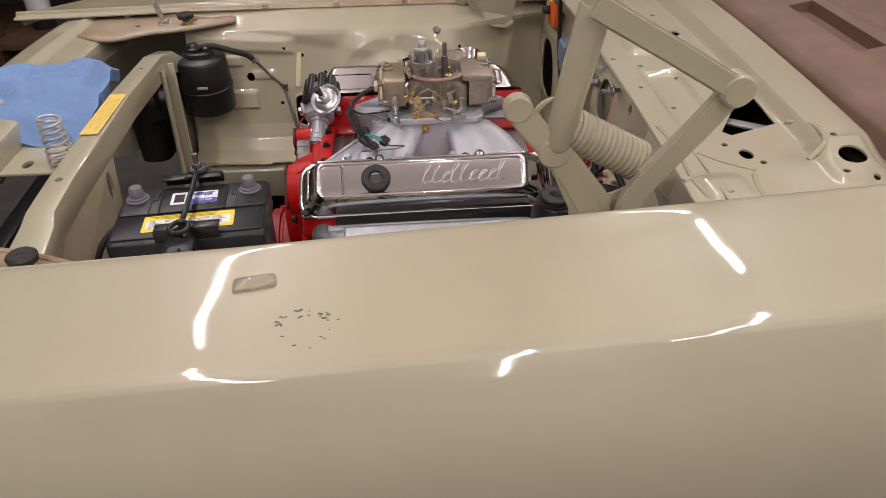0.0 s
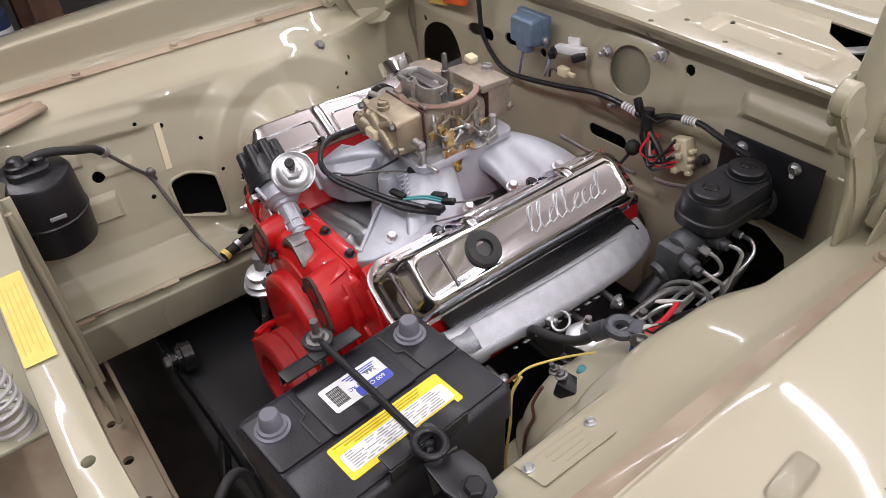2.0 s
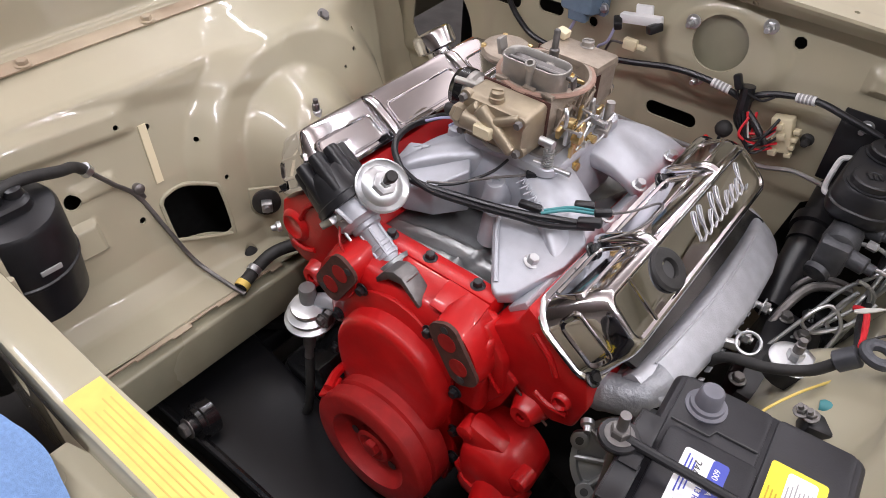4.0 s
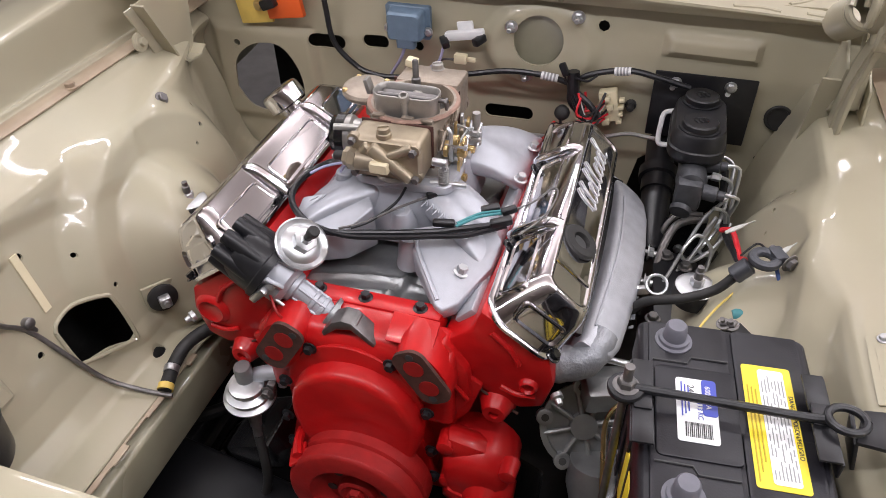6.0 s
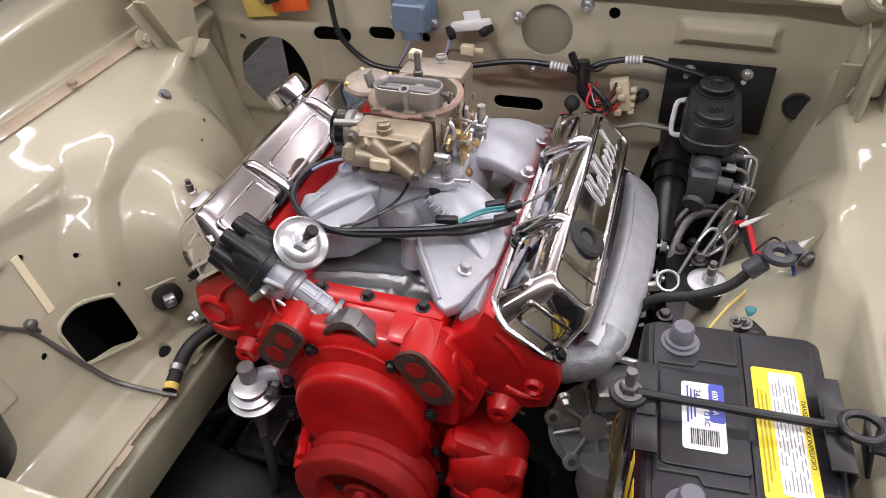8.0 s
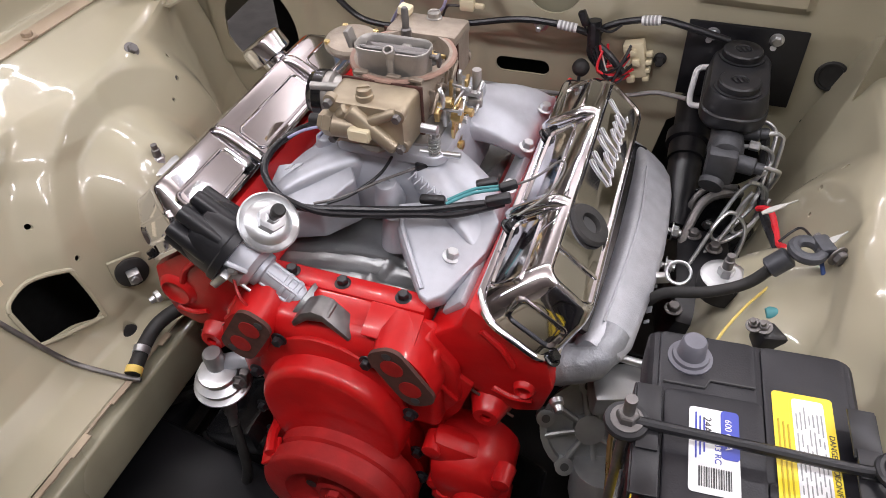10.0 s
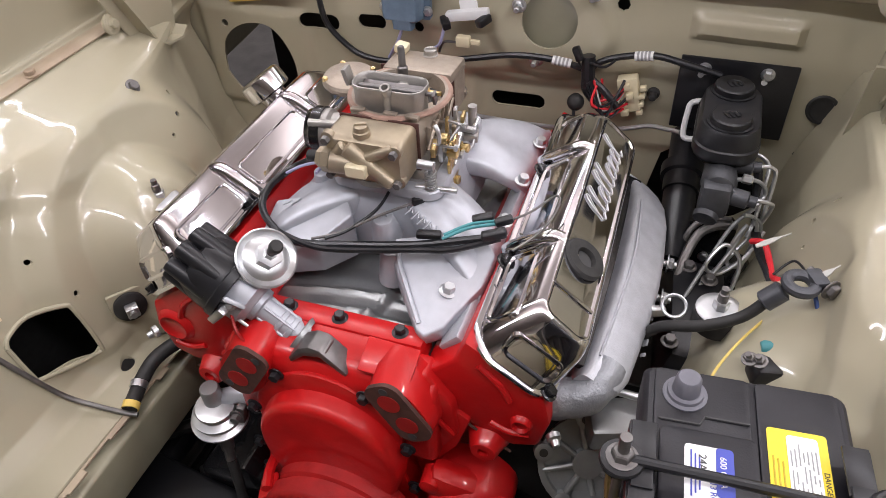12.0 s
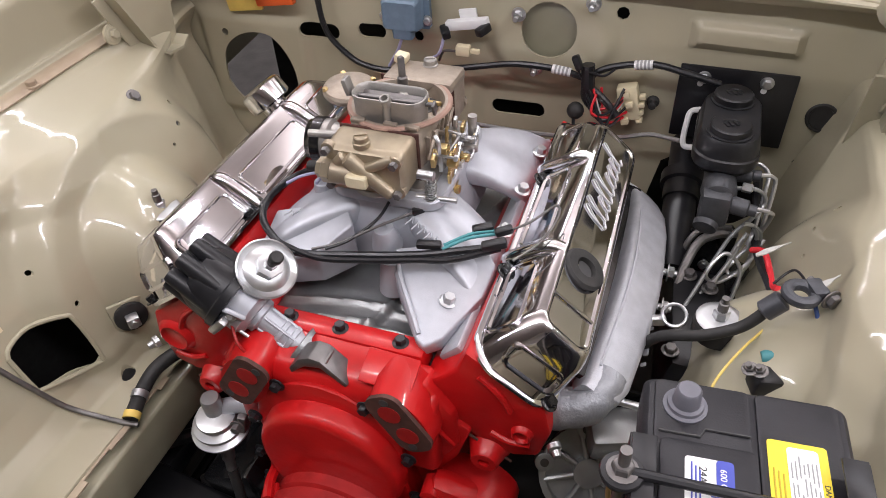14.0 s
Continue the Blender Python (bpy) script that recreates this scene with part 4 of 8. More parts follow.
def head(s):
    bm = B()
    poly = [(0.108, 0.684), (0.150, 0.722), (0.1615, 0.7545), (0.250, 0.6905), (0.258, 0.650), (0.246, 0.602), (0.215, 0.590), (0.165, 0.612)]
    poly = [(s * x, z) for x, z in poly]
    eprism(bm, poly if s > 0 else poly[::-1], 0.006, 0.484, 0.005)
    # casting bosses on the end face
    k = 1.0 if s < 0 else 0.5
    lathe(bm, E(s * 0.226, 0.010, 0.656 if s < 0 else 0.640), (0, -1, 0), [(0, 0.030 * k), (0.006, 0.025 * k), (0.010, 0.022 * k), (0.011, 0.019 * k), (0.007, 0.014 * k), (0.007, 0.0)], 22)
    for i in range(5):
        lathe(bm, E(s * 0.168, 0.06 + 0.10 * i, 0.728), (s * 0.3, 0, 1), [(0, 0.013), (0.012, 0.012)], 12)
    part("cylinder_head", bm, RED, engine, "bright red cylinder head", 40)
    bm = B()
    gl = [(0.112, 0.674), (0.139, 0.641), (0.166, 0.611), (0.190, 0.595), (0.215, 0.580)]
    for a, b in zip(gl, gl[1:]):
        rod(bm, E(s * a[0], 0.0050, a[1]), E(s * b[0], 0.0050, b[1]), 0.0018, seg=6)
    part("head_gasket", bm, GASKET, engine)
    bm = B()
    lathe(bm, E(s * 0.262, 0.006, 0.634), (s * 0.5, -0.9, -0.1), [(0, 0.008), (0.006, 0.008), (0.008, 0.005), (0.015, 0.004), (0.015, 0.002)], 14)
    part("sender", bm, STEEL, engine)
    for pts in (((0.176, 0.006, 0.722), (0.200, 0.0045, 0.700), (0.212, 0.0045, 0.676)), ((0.190, 0.0055, 0.628), (0.212, 0.0045, 0.620), (0.236, 0.0055, 0.622))):
        bm = B()
        sweep(bm, [E(s * a, b, c) for a, b, c in pts], 0.004, 8, 6)
        part("casting_ridge", bm, RED, engine)
    # black discs paint the dark of open holes along the intake side
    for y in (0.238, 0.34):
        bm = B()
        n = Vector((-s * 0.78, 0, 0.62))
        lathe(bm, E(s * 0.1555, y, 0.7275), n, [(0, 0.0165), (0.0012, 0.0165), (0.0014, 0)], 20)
        part("push_rod_hole_shade", bm, INK, engine)


head(1)
head(-1)


# ---- chrome valve covers ----
def valve_cover(s):
    tilt = radians(36)
    yaw = -0.015 * s            # the covers are not quite square to the bay

    def at(u, y, h):
        # u runs outwards and down across the flange, h stands off it
        x = 0.210 + u * math.cos(tilt) + h * math.sin(tilt)
        z = 0.7195 if s > 0 else 0.7275
        return E(s * x + (yaw * (y - 0.08) if s > 0 else 0.0), y, z - u * math.sin(tilt) + h * math.cos(tilt))

    # flange, walls, the rounded inner shoulder, then the top face with its sunk field
    bm = B()
    loops = []
    for h, k, ua, ub, ya, yb, r in ((0.0, 0, -0.058, 0.058, 0.000, 0.490, 0.036), (0.0036, 0, -0.058, 0.058, 0.000, 0.490, 0.036), (0.0046, 0, -0.0565, 0.0565, 0.0015, 0.4885, 0.035), (0.0050, 0, -0.0510, 0.0540, 0.006, 0.484, 0.032), (0.018, 0, -0.0475, 0.0535, 0.012, 0.477, 0.030), (0.045, 0, -0.0385, 0.0510, 0.024, 0.460, 0.026), (0.053, -0.03, -0.0350, 0.0495, 0.029, 0.450, 0.024), (0.060, -0.08, -0.0305, 0.0475, 0.034, 0.440, 0.022), (0.0660, -0.10, -0.0265, 0.0450, 0.038, 0.433, 0.019), (0.0688, -0.10, -0.0225, 0.0415, 0.042, 0.427, 0.015), (0.0692, -0.10, -0.0205, 0.0390, 0.044, 0.424, 0.0135), (0.0688, -0.10, -0.0195, 0.0378, 0.0455, 0.4225, 0.0125), (0.0672, -0.10, -0.0182, 0.0366, 0.047, 0.421, 0.0115), (0.0668, -0.10, -0.0165, 0.0350, 0.049, 0.419, 0.0105)):
        loops.append([at((ua + ub) / 2 + x, (ya + yb) / 2 + y, h + k * ((ua + ub) / 2 + x)) for x, y in rrect(ub - ua, yb - ya, r, 9)])
    loft(bm, loops)
    vc = part("valve_cover", bm, CHROME, engine, "polished chrome ribbed valve cover", 50)

    def top(u, y, h=0.0):
        return at(u, y, 0.0670 - 0.10 * u + h)

    nrm = (top(0, 0.2, 1) - top(0, 0.2, 0)).normalized()
    bm = B()
    sweep(bm, [top(-0.019, 0.088, 0.0002), top(0.037, 0.090, 0.0002)], 0.0026, 10, 4)
    part("cross_ridge", bm, CHROME, vc)
    # sunk front panel of the end wall
    bm = B()
    rings = []
    for off, w, hh, r in ((0.004, 0.068, 0.030, 0.009), (-0.0016, 0.066, 0.028, 0.009), (-0.0024, 0.063, 0.025, 0.008), (-0.0016, 0.060, 0.022, 0.007), (0.0004, 0.056, 0.018, 0.005), (0.0010, 0.052, 0.015, 0.004)):
        rings.append([at(0.004 + x, 0.0160 + 0.44 * (y + 0.002) + off * 0.9, 0.029 + y - off * 0.4) for x, y in rrect(w, hh, r, 5)])
    loft(bm, rings)
    part("end_panel", bm, CHROME, vc)
    # raised frames round sunk panels on the inner wall
    for ya, yb in ((0.036, 0.140), (0.176, 0.327), (0.363, 0.440)):
        rings = []
        for hh, w, l, r in ((-0.006, 0.044, yb - ya + 0.004, 0.010), (0.0014, 0.042, yb - ya + 0.002, 0.010), (0.0024, 0.040, yb - ya, 0.009), (0.0022, 0.038, yb - ya - 0.004, 0.008), (-0.0002, 0.034, yb - ya - 0.009, 0.006), (-0.0006, 0.031, yb - ya - 0.012, 0.005)):
            rings.append([at(-0.0440 + 0.32 * x - 0.95 * hh, (ya + yb) / 2 + y, 0.0285 + 0.95 * x + 0.32 * hh) for x, y in rrect(w, l, r, 5)])
        bm = B()
        loft(bm, rings)
        part("wall_panel", bm, CHROME, vc)
    # thick round ribs that climb the inner wall and die into the shoulder
    for yr in (0.158, 0.345):
        bm = B()
        sweep(bm, [at(-0.053, yr, 0.000), at(-0.0515, yr, 0.010), at(-0.0445, yr, 0.030), at(-0.0365, yr, 0.050), at(-0.0310, yr, 0.0585), at(-0.0215, yr, 0.0625)], 0.0105, 20, 6)
        part("rib", bm, CHROME, vc, "", 60)
    # bolts through the flange
    for u, y in ((0.047, 0.014), (0.047, 0.476), (-0.0545, 0.136), (-0.0545, 0.323)):
        bm = B()
        hexbolt(bm, at(u, y, 0.004), at(u, y, 1.0) - at(u, y, 0), 0.0070, 0.007)
        part("cover_bolt", bm, BLACK_GLOSS, vc)
    if s > 0:
        bm = B()
        lathe(bm, top(0.009, 0.150), nrm, [(0, 0.027), (0.003, 0.027), (0.0058, 0.0245), (0.0064, 0.021), (0.0064, 0.013), (0.003, 0.0115), (-0.004, 0.0115)], 36)
        part("grommet", bm, RUBBER, vc, "black rubber grommet with an open hole")
        # black disc paints the shade down the grommet's hole
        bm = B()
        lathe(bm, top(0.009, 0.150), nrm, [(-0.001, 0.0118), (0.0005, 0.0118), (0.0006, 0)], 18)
        part("grommet_hole_shade", bm, INK, vc)
        # maker's raised script as plain slanted strokes
        for k in range(9):
            y = 0.240 + 0.0172 * k
            rise = 0.030 if k in (0, 1, 3, 4, 8) else 0.015
            bm = B()
            q = [(0.021, -0.006), (0.020 - rise * 0.55, 0.003), (0.020 - rise, 0.0125), (0.0185 - rise, 0.0075), (0.020 - rise * 0.5, -0.001), (0.0235, -0.0015), (0.0205, 0.0095)]
            sweep(bm, [top(u, y + dy, 0.0010) for u, dy in q], 0.0010, 7, 6)
            part("script_stroke", bm, STEEL, vc)
    else:
        bm = B()
        lathe(bm, top(0.010, 0.366), nrm, [(0, 0.020), (0.010, 0.020), (0.011, 0.030), (0.014, 0.034), (0.036, 0.034), (0.040, 0.0325), (0.043, 0.028), (0.044, 0.0)], 36)
        part("oil_filler_cap", bm, CHROME, vc, "round chrome oil breather cap")


valve_cover(1)
valve_cover(-1)


# ---- intake manifold and valley pan ----
def intake():
    # deep grey pan over the lifter valley, pressed in ribs
    bm = B()

    def f(u, v):
        x = -0.118 + 0.236 * u
        y = 0.035 + 0.44 * v
        z = 0.670 + 0.016 * math.cos((x / 0.118) * 1.4)
        z -= 0.010 * plateau(0.030 - math.hypot((x - 0.052) * 0.9, y - 0.085), 0.008)
        z += 0.005 * plateau(0.0045 - abs(y - 0.100 - 0.10 * x), 0.003) + 0.005 * plateau(0.0045 - abs(y - 0.070 - 0.10 * x), 0.003)
        z += 0.006 * plateau(0.005 - abs(x - 0.020 - 0.3 * (y - 0.08)), 0.003)
        return E(x, y, z)
    sheet(bm, f, 60, 110, 0.003)
    part("valley_pan", bm, ALU_DARK, engine, "dull grey ribbed valley pan under the intake", 45)
    Y = 0.275
    bm = B()
    stack(bm, Matrix.Translation(E(0, Y, 0)), [(0.700, 0.16, 0.22, 0.04), (0.735, 0.155, 0.215, 0.04), (0.765, 0.140, 0.200, 0.03), (0.783, 0.138, 0.186, 0.022), (0.786, 0.146, 0.192, 0.02), (0.796, 0.146, 0.192, 0.02), (0.798, 0.143, 0.189, 0.02)], 6)
    man = part("intake_manifold", bm, ALU, engine, "bare cast aluminium four-barrel intake manifold", 42)
    for s in (-1, 1):
        # flange along the head
        bm = B()
        box(bm, E(s * 0.136, 0.250 if s > 0 else 0.272, 0.712), (0.034, 0.435 if s > 0 else 0.360, 0.012), (0, -s * 48, 0), 0.003)
        part("head_flange", bm, ALU, man)
        for yp, ys, wa, wb, spread in ((0.152, 0.225, 0.046, 0.058, 1), (0.385, 0.325, 0.046, 0.078, -1)):
            # a fan of two joined runners: narrow at the plenum, wide and drooping at the head
            bm = B()
            loops = []
            for i in range(15):
                t = i / 14
                x = s * (0.030 + 0.120 * t)
                cyy = ys + (yp - ys) * (t ** 0.85)
                w = wa + (wb - wa) * t
                zt = 0.788 - 0.010 * t - 0.044 * t ** 2.8
                h = 0.052 - 0.018 * t
                ring = []
                for j in range(48):
                    a = 2 * math.pi * j / 48
                    ca, sa = math.cos(a), math.sin(a)
                    yy = w * math.copysign(abs(ca) ** 0.80, ca)
                    zz = h * 0.5 * math.copysign(abs(sa) ** 0.68, sa)
                    if sa > 0:
                        zz -= 0.0055 * sm(0.25, 0.9, t) * math.exp(-(yy / (0.16 * w)) ** 2)
                        zz += 0.003 * math.exp(-((abs(yy) - 0.52 * w) / (0.25 * w)) ** 2) * sm(0.2, 0.8, t)
                    ring.append(E(x, cyy + yy, zt - h * 0.5 + zz))
                loops.append(ring)
            loft(bm, loops)
            part("runner", bm, ALU, man, "cast runner pair", 60)
    # flat three-cornered wings that reach forward to the ends of the heads
    for pts, flip in ((((0.104, 0.030, 0.716), (0.122, 0.044, 0.722), (0.152, 0.105, 0.742), (0.156, 0.145, 0.752), (0.144, 0.155, 0.764), (0.096, 0.155, 0.766), (0.028, 0.142, 0.752), (0.030, 0.124, 0.744), (0.046, 0.100, 0.738), (0.092, 0.037, 0.718)), False),
                      (((-0.140, 0.096, 0.742), (-0.098, 0.092, 0.738), (-0.060, 0.108, 0.752), (-0.030, 0.150, 0.770), (-0.055, 0.185, 0.776), (-0.145, 0.160, 0.760)), True)):
        t = bmesh.new()
        top = [t.verts.new(E(*p)) for p in pts]
        low = [t.verts.new(E(p[0], p[1] + 0.004, 0.698)) for p in pts]
        n = len(pts)
        t.faces.new(top)
        t.faces.new(low[::-1])
        for k in range(n):
            t.faces.new([top[k], low[k], low[(k + 1) % n], top[(k + 1) % n]])
        bmesh.ops.recalc_face_normals(t, faces=t.faces)
        bmesh.ops.bevel(t, geom=t.edges[:], offset=0.004, segments=3, affect="EDGES", profile=0.5)
        bm = B()
        join(bm, t)
        part("wing", bm, ALU, man, "flat cast wing", 30)
    # low rim round the driver wing, and the bosses
    bm = B()
    sweep(bm, [E(0.094, 0.044, 0.7210), E(0.054, 0.098, 0.7405), E(0.038, 0.124, 0.7480)], 0.0030, 8, 6)
    part("wing_rim", bm, ALU, man)
    for o, ax, prof in ((E(0.030, 0.126, 0.70), (0, 0, 1), [(0, 0.020), (0.044, 0.0150), (0.048, 0.0135), (0.048, 0.0055), (0.044, 0.0055), (0.044, 0)]),
                        (E(0.010, 0.158, 0.74), (0, -0.2, 1), [(0, 0.020), (0.030, 0.0135), (0.032, 0.012), (0.032, 0.0055), (0.028, 0.0055), (0.028, 0)]),
                        (E(-0.095, 0.205, 0.745), (0, 0, 1), [(0, 0.018), (0.038, 0.013), (0.040, 0.011), (0.040, 0.0)])):
        bm = B()
        lathe(bm, o, ax, prof, 20)
        part("boss", bm, ALU, man)
    # raised maker's script on the runners, as plain strokes
    for k in range(7):
        for o, d in ((E(-0.118 + 0.011 * k, 0.148 + 0.004 * k, 0.7700 + 0.0012 * k), (0.006, 0.005)), (E(0.030 + 0.010 * k, 0.172 - 0.006 * k, 0.7790 - 0.0005 * k), (0.004, 0.007))):
            bm = B()
            sweep(bm, [o + Vector((-d[0], -d[1], -0.002)), o, o + Vector((d[0] * 0.3, d[1], 0)), o + Vector((d[0], -d[1] * 0.4, -0.002))], 0.0009, 6, 4)
            part("script_stroke", bm, ALU, man)
    for p in ((0.114, 0.089, 0.7350), (0.146, 0.30, 0.748), (0.146, 0.40, 0.744), (-0.144, 0.36, 0.748), (-0.144, 0.28, 0.748), (0.146, 0.212, 0.748)):
        bm = B()
        hexbolt(bm, E(*p), (0.25 if p[0] > 0 else -0.25, 0, 1), 0.0075, 0.009)
        part("manifold_bolt", bm, STEEL, man)


intake()


# ---- exhaust manifold on the battery side ----
def exhaust():
    bm = B()
    loops = []
    ROW = ((0.056, 0.280, 0.50), (0.062, 0.283, 0.88), (0.085, 0.287, 1.0), (0.11, 0.290, 1.0), (0.173, 0.296, 1.03), (0.24, 0.299, 1.05), (0.30, 0.298, 1.05), (0.36, 0.295, 1.04), (0.40, 0.290, 1.0), (0.43, 0.281, 0.95), (0.455, 0.271, 0.85), (0.468, 0.263, 0.6))
    for y, x, k in ROW:
        # broad sloping top, rounded outer corner, thick flank
        ring = []
        for a, b in rrect(0.058 * k, 0.042 * k, 0.013 * k, 5):
            v = Matrix.Rotation(radians(-35), 2) @ Vector((a, b))
            ring.append(E(x + 0.012 * k + v.x, y, 0.704 - 0.034 * k - 0.8 * (0.299 - x) + v.y))
        loops.append(ring)
    loft(bm, loops)
    ex = part("exhaust_manifold", bm, SILVER, engine, "silver painted cast iron exhaust manifold", 42)
    for y in (0.105, 0.20, 0.30, 0.39):
        bm = B()
        lathe(bm, E(0.25, y, 0.628), (1, 0, 0.25), [(0, 0.030), (0.052, 0.027)], 16)
        part("port", bm, SILVER, ex)
    bm = B()
    path = [E(0.302, 0.094, 0.666), E(0.296, 0.070, 0.660), E(0.284, 0.054, 0.654), E(0.262, 0.044, 0.650), E(0.246, 0.042, 0.648)]
    sweep(bm, path, 0.0235, 32, 12)
    for v in bm.verts:
        v.co += Vector((noise.noise(v.co * 60), noise.noise(v.co * 60 + Vector((9, 0, 0))), noise.noise(v.co * 60 + Vector((0, 9, 0))))) * 0.0016 + Vector((0, 0, noise.noise(v.co * 260))) * 0.0007
    part("front_elbow", bm, ROUGH_CAST, ex, "rough silver front elbow", 60)
    # raised seam and cast number as bars
    bm = B()
    sweep(bm, [E(0.294, 0.085, 0.6905), E(0.301, 0.155, 0.6965), E(0.306, 0.24, 0.7005), E(0.304, 0.31, 0.6995), E(0.299, 0.375, 0.6955)], 0.0016, 6, 8)
    part("seam", bm, SILVER, ex)
    for k in range(9):
        bm = B()
        box(bm, E(0.3370 + 0.004 * math.sin((0.085 + 0.020 * k) * 8), 0.135 + 0.020 * k, 0.6500), (0.002, 0.010 if k % 3 else 0.005, 0.007), (0, 55, 0), 0.0006)
        part("cast_mark", bm, SILVER, ex)
    for y, z in ((0.10, 0.628), (0.265, 0.635), (0.33, 0.64)):
        bm = B()
        rod(bm, E(0.318, y, z - 0.012), E(0.362, y, z - 0.014), 0.005)
        hexbolt(bm, E(0.349, y, z - 0.013), (1, 0, 0), 0.009, 0.008)
        part("manifold_stud", bm, STEEL, ex)
    # black strip added as the shade in the gap between cover and manifold
    bm = B()
    loops = [[E(0.272 + a, y, 0.682 - a * 0.3 + b) for a, b in rrect(0.040, 0.008, 0.003, 3)] for y in (0.070, 0.2, 0.38, 0.44)]
    loft(bm, loops)
    part("gap_shade_strip", bm, BLACK_GLOSS, engine, "black strip put in as shade under the valve cover")


exhaust()


# ---- distributor with its vacuum pod ----
def distributor():
    base = E(-0.044, 0.012, 0.690)
    axis = Vector((-0.128, 0.010, 0.084)).normalized()
    d = thing("distributor", "aluminium distributor with black eight-post cap and zinc vacuum pod", "distributor", base)
    bm = B()
    lathe(bm, base - axis * 0.02, axis, [(0, 0.020), (0.020, 0.020), (0.022, 0.015), (0.030, 0.015), (0.031, 0.017), (0.036, 0.017), (0.037, 0.015), (0.044, 0.015), (0.045, 0.017), (0.050, 0.017), (0.051, 0.015), (0.074, 0.0165), (0.076, 0.021), (0.082, 0.0215), (0.083, 0.026), (0.086, 0.0275), (0.090, 0.033), (0.112, 0.034), (0.116, 0.033)], 32)
    part("housing", bm, ALU, d)
    for k in range(6):
        bm = B()
        a = radians(60 * k)
        u0, v0, _ = frame_of(axis)
        rod(bm, base + axis * 0.010 + (u0 * math.cos(a) + v0 * math.sin(a)) * 0.0155, base + axis * 0.052 + (u0 * math.cos(a) + v0 * math.sin(a)) * 0.0160, 0.0022, seg=8)
        part("neck_rib", bm, ALU, d)
    bm = B()
    box(bm, base + axis * 0.088 + Vector((0.010, -0.030, 0.010)), (0.026, 0.006, 0.030), (38, 40, 20), 0.002)
    part("points_window", bm, ALU, d)
    bm = B()
    hexbolt(bm, base + axis * 0.088 + Vector((0.012, -0.034, 0.012)), (0.2, -0.8, 0.5), 0.0045, 0.004)
    part("screw", bm, STEEL, d)
    cap0 = base + axis * 0.094
    bm = B()
    lathe(bm, cap0, axis, [(0, 0.0445), (0.010, 0.0445), (0.012, 0.0425), (0.038, 0.0400), (0.050, 0.036), (0.053, 0.030), (0.054, 0.0)], 32)
    cap = part("cap", bm, BLACK, d, "black plastic distributor cap with open wire posts")
    u, v, _ = frame_of(axis)
    for k in range(8):
        a = radians(45 * k + 10)
        c = cap0 + axis * 0.018 + (u * math.cos(a) + v * math.sin(a)) * 0.030
        bm = B()
        lathe(bm, c, axis, [(0, 0.0125), (0.030, 0.0110), (0.052, 0.0100), (0.055, 0.0090), (0.055, 0.0055), (0.045, 0.0055), (0.045, 0.0)], 16)
        part("post", bm, BLACK, cap)
    bm = B()
    lathe(bm, cap0 + axis * 0.036, axis, [(0, 0.013), (0.028, 0.0115), (0.040, 0.011), (0.042, 0.009), (0.042, 0.0055), (0.034, 0.0055), (0.034, 0)], 14)
    part("post", bm, BLACK, cap)
    for sgn in (-1, 1):
        bm = B()
        c = cap0 + u * (0.042 * sgn) - axis * 0.006
        box(bm, c, (0.010, 0.012, 0.030), (0, 45, 0), 0.002)
        part("cap_clip", bm, STEEL, cap)
    # vacuum pod facing forwards
    n = Vector((0.58, -0.28, 0.74)).normalized()
    c = E(-0.082, 0.036, 0.783)
    bm = B()
    lathe(bm, c - n * 0.014, n, [(-0.006, 0.012), (0.002, 0.026), (0.008, 0.0335), (0.010, 0.0355), (0.0125, 0.0355), (0.0135, 0.0335), (0.0115, 0.0300), (0.0105, 0.0270), (0.0130, 0.0240), (0.0160, 0.0165), (0.0165, 0.010)], 40)
    rod(bm, c - n * 0.012, base + axis * 0.090, 0.010, 0.008, 12)
    pod = part("vacuum_pod", bm, STEEL, d, "bright zinc vacuum advance pod")
    bm = B()
    lathe(bm, c + n * 0.001, n, [(0, 0.0155), (0.015, 0.0155), (0.0145, 0.012), (0.015, 0.008), (0.022, 0.007)], 6)
    part("pod_nut", bm, STEEL, pod)
    bm = B()
    lathe(bm, c + n * 0.020, n, [(0, 0.0052), (0.010, 0.0058), (0.020, 0.0078), (0.026, 0.0078), (0.028, 0.006)], 16)
    part("pod_plug", bm, RUBBER, pod)
    # pod arm and plate
    bm = B()
    box(bm, base + axis * 0.105 + Vector((0.030, -0.006, 0.012)), (0.036, 0.006, 0.020), (20, 30, 10), 0.002)
    part("pod_arm", bm, STEEL, d)
    bm = B()
    box(bm, base + axis * 0.052 + Vector((-0.014, -0.022, -0.012)), (0.030, 0.004, 0.016), (30, 40, 0), 0.001)
    part("points_lead_clip", bm, STEEL, d)
    bm = B()
    p = base + axis * 0.07
    sweep(bm, [p + Vector((-0.010, -0.030, 0.004)), p + Vector((0.006, -0.046, -0.010)), p + Vector((0.020, -0.042, -0.040)), p + Vector((0.016, -0.034, -0.068)), p + Vector((-0.004, -0.030, -0.080))], 0.0018, 6)
    part("lead", bm, RED_DULL, d)
    # hold-down clamp
    bm = B()
    side = [(-0.040, 0.694), (-0.025, 0.714), (-0.010, 0.722), (0.004, 0.720), (0.034, 0.690), (0.030, 0.684), (0.002, 0.708), (-0.018, 0.704), (-0.038, 0.686)]
    eprism(bm, side, -0.026, 0.002, 0.002)
    box(bm, E(0.004, -0.012, 0.712), (0.012, 0.024, 0.010), (0, 0, 0), 0.003)
    part("hold_down_clamp", bm, STEEL_DARK, d, "bent grey steel hold-down clamp")
    bm = B()
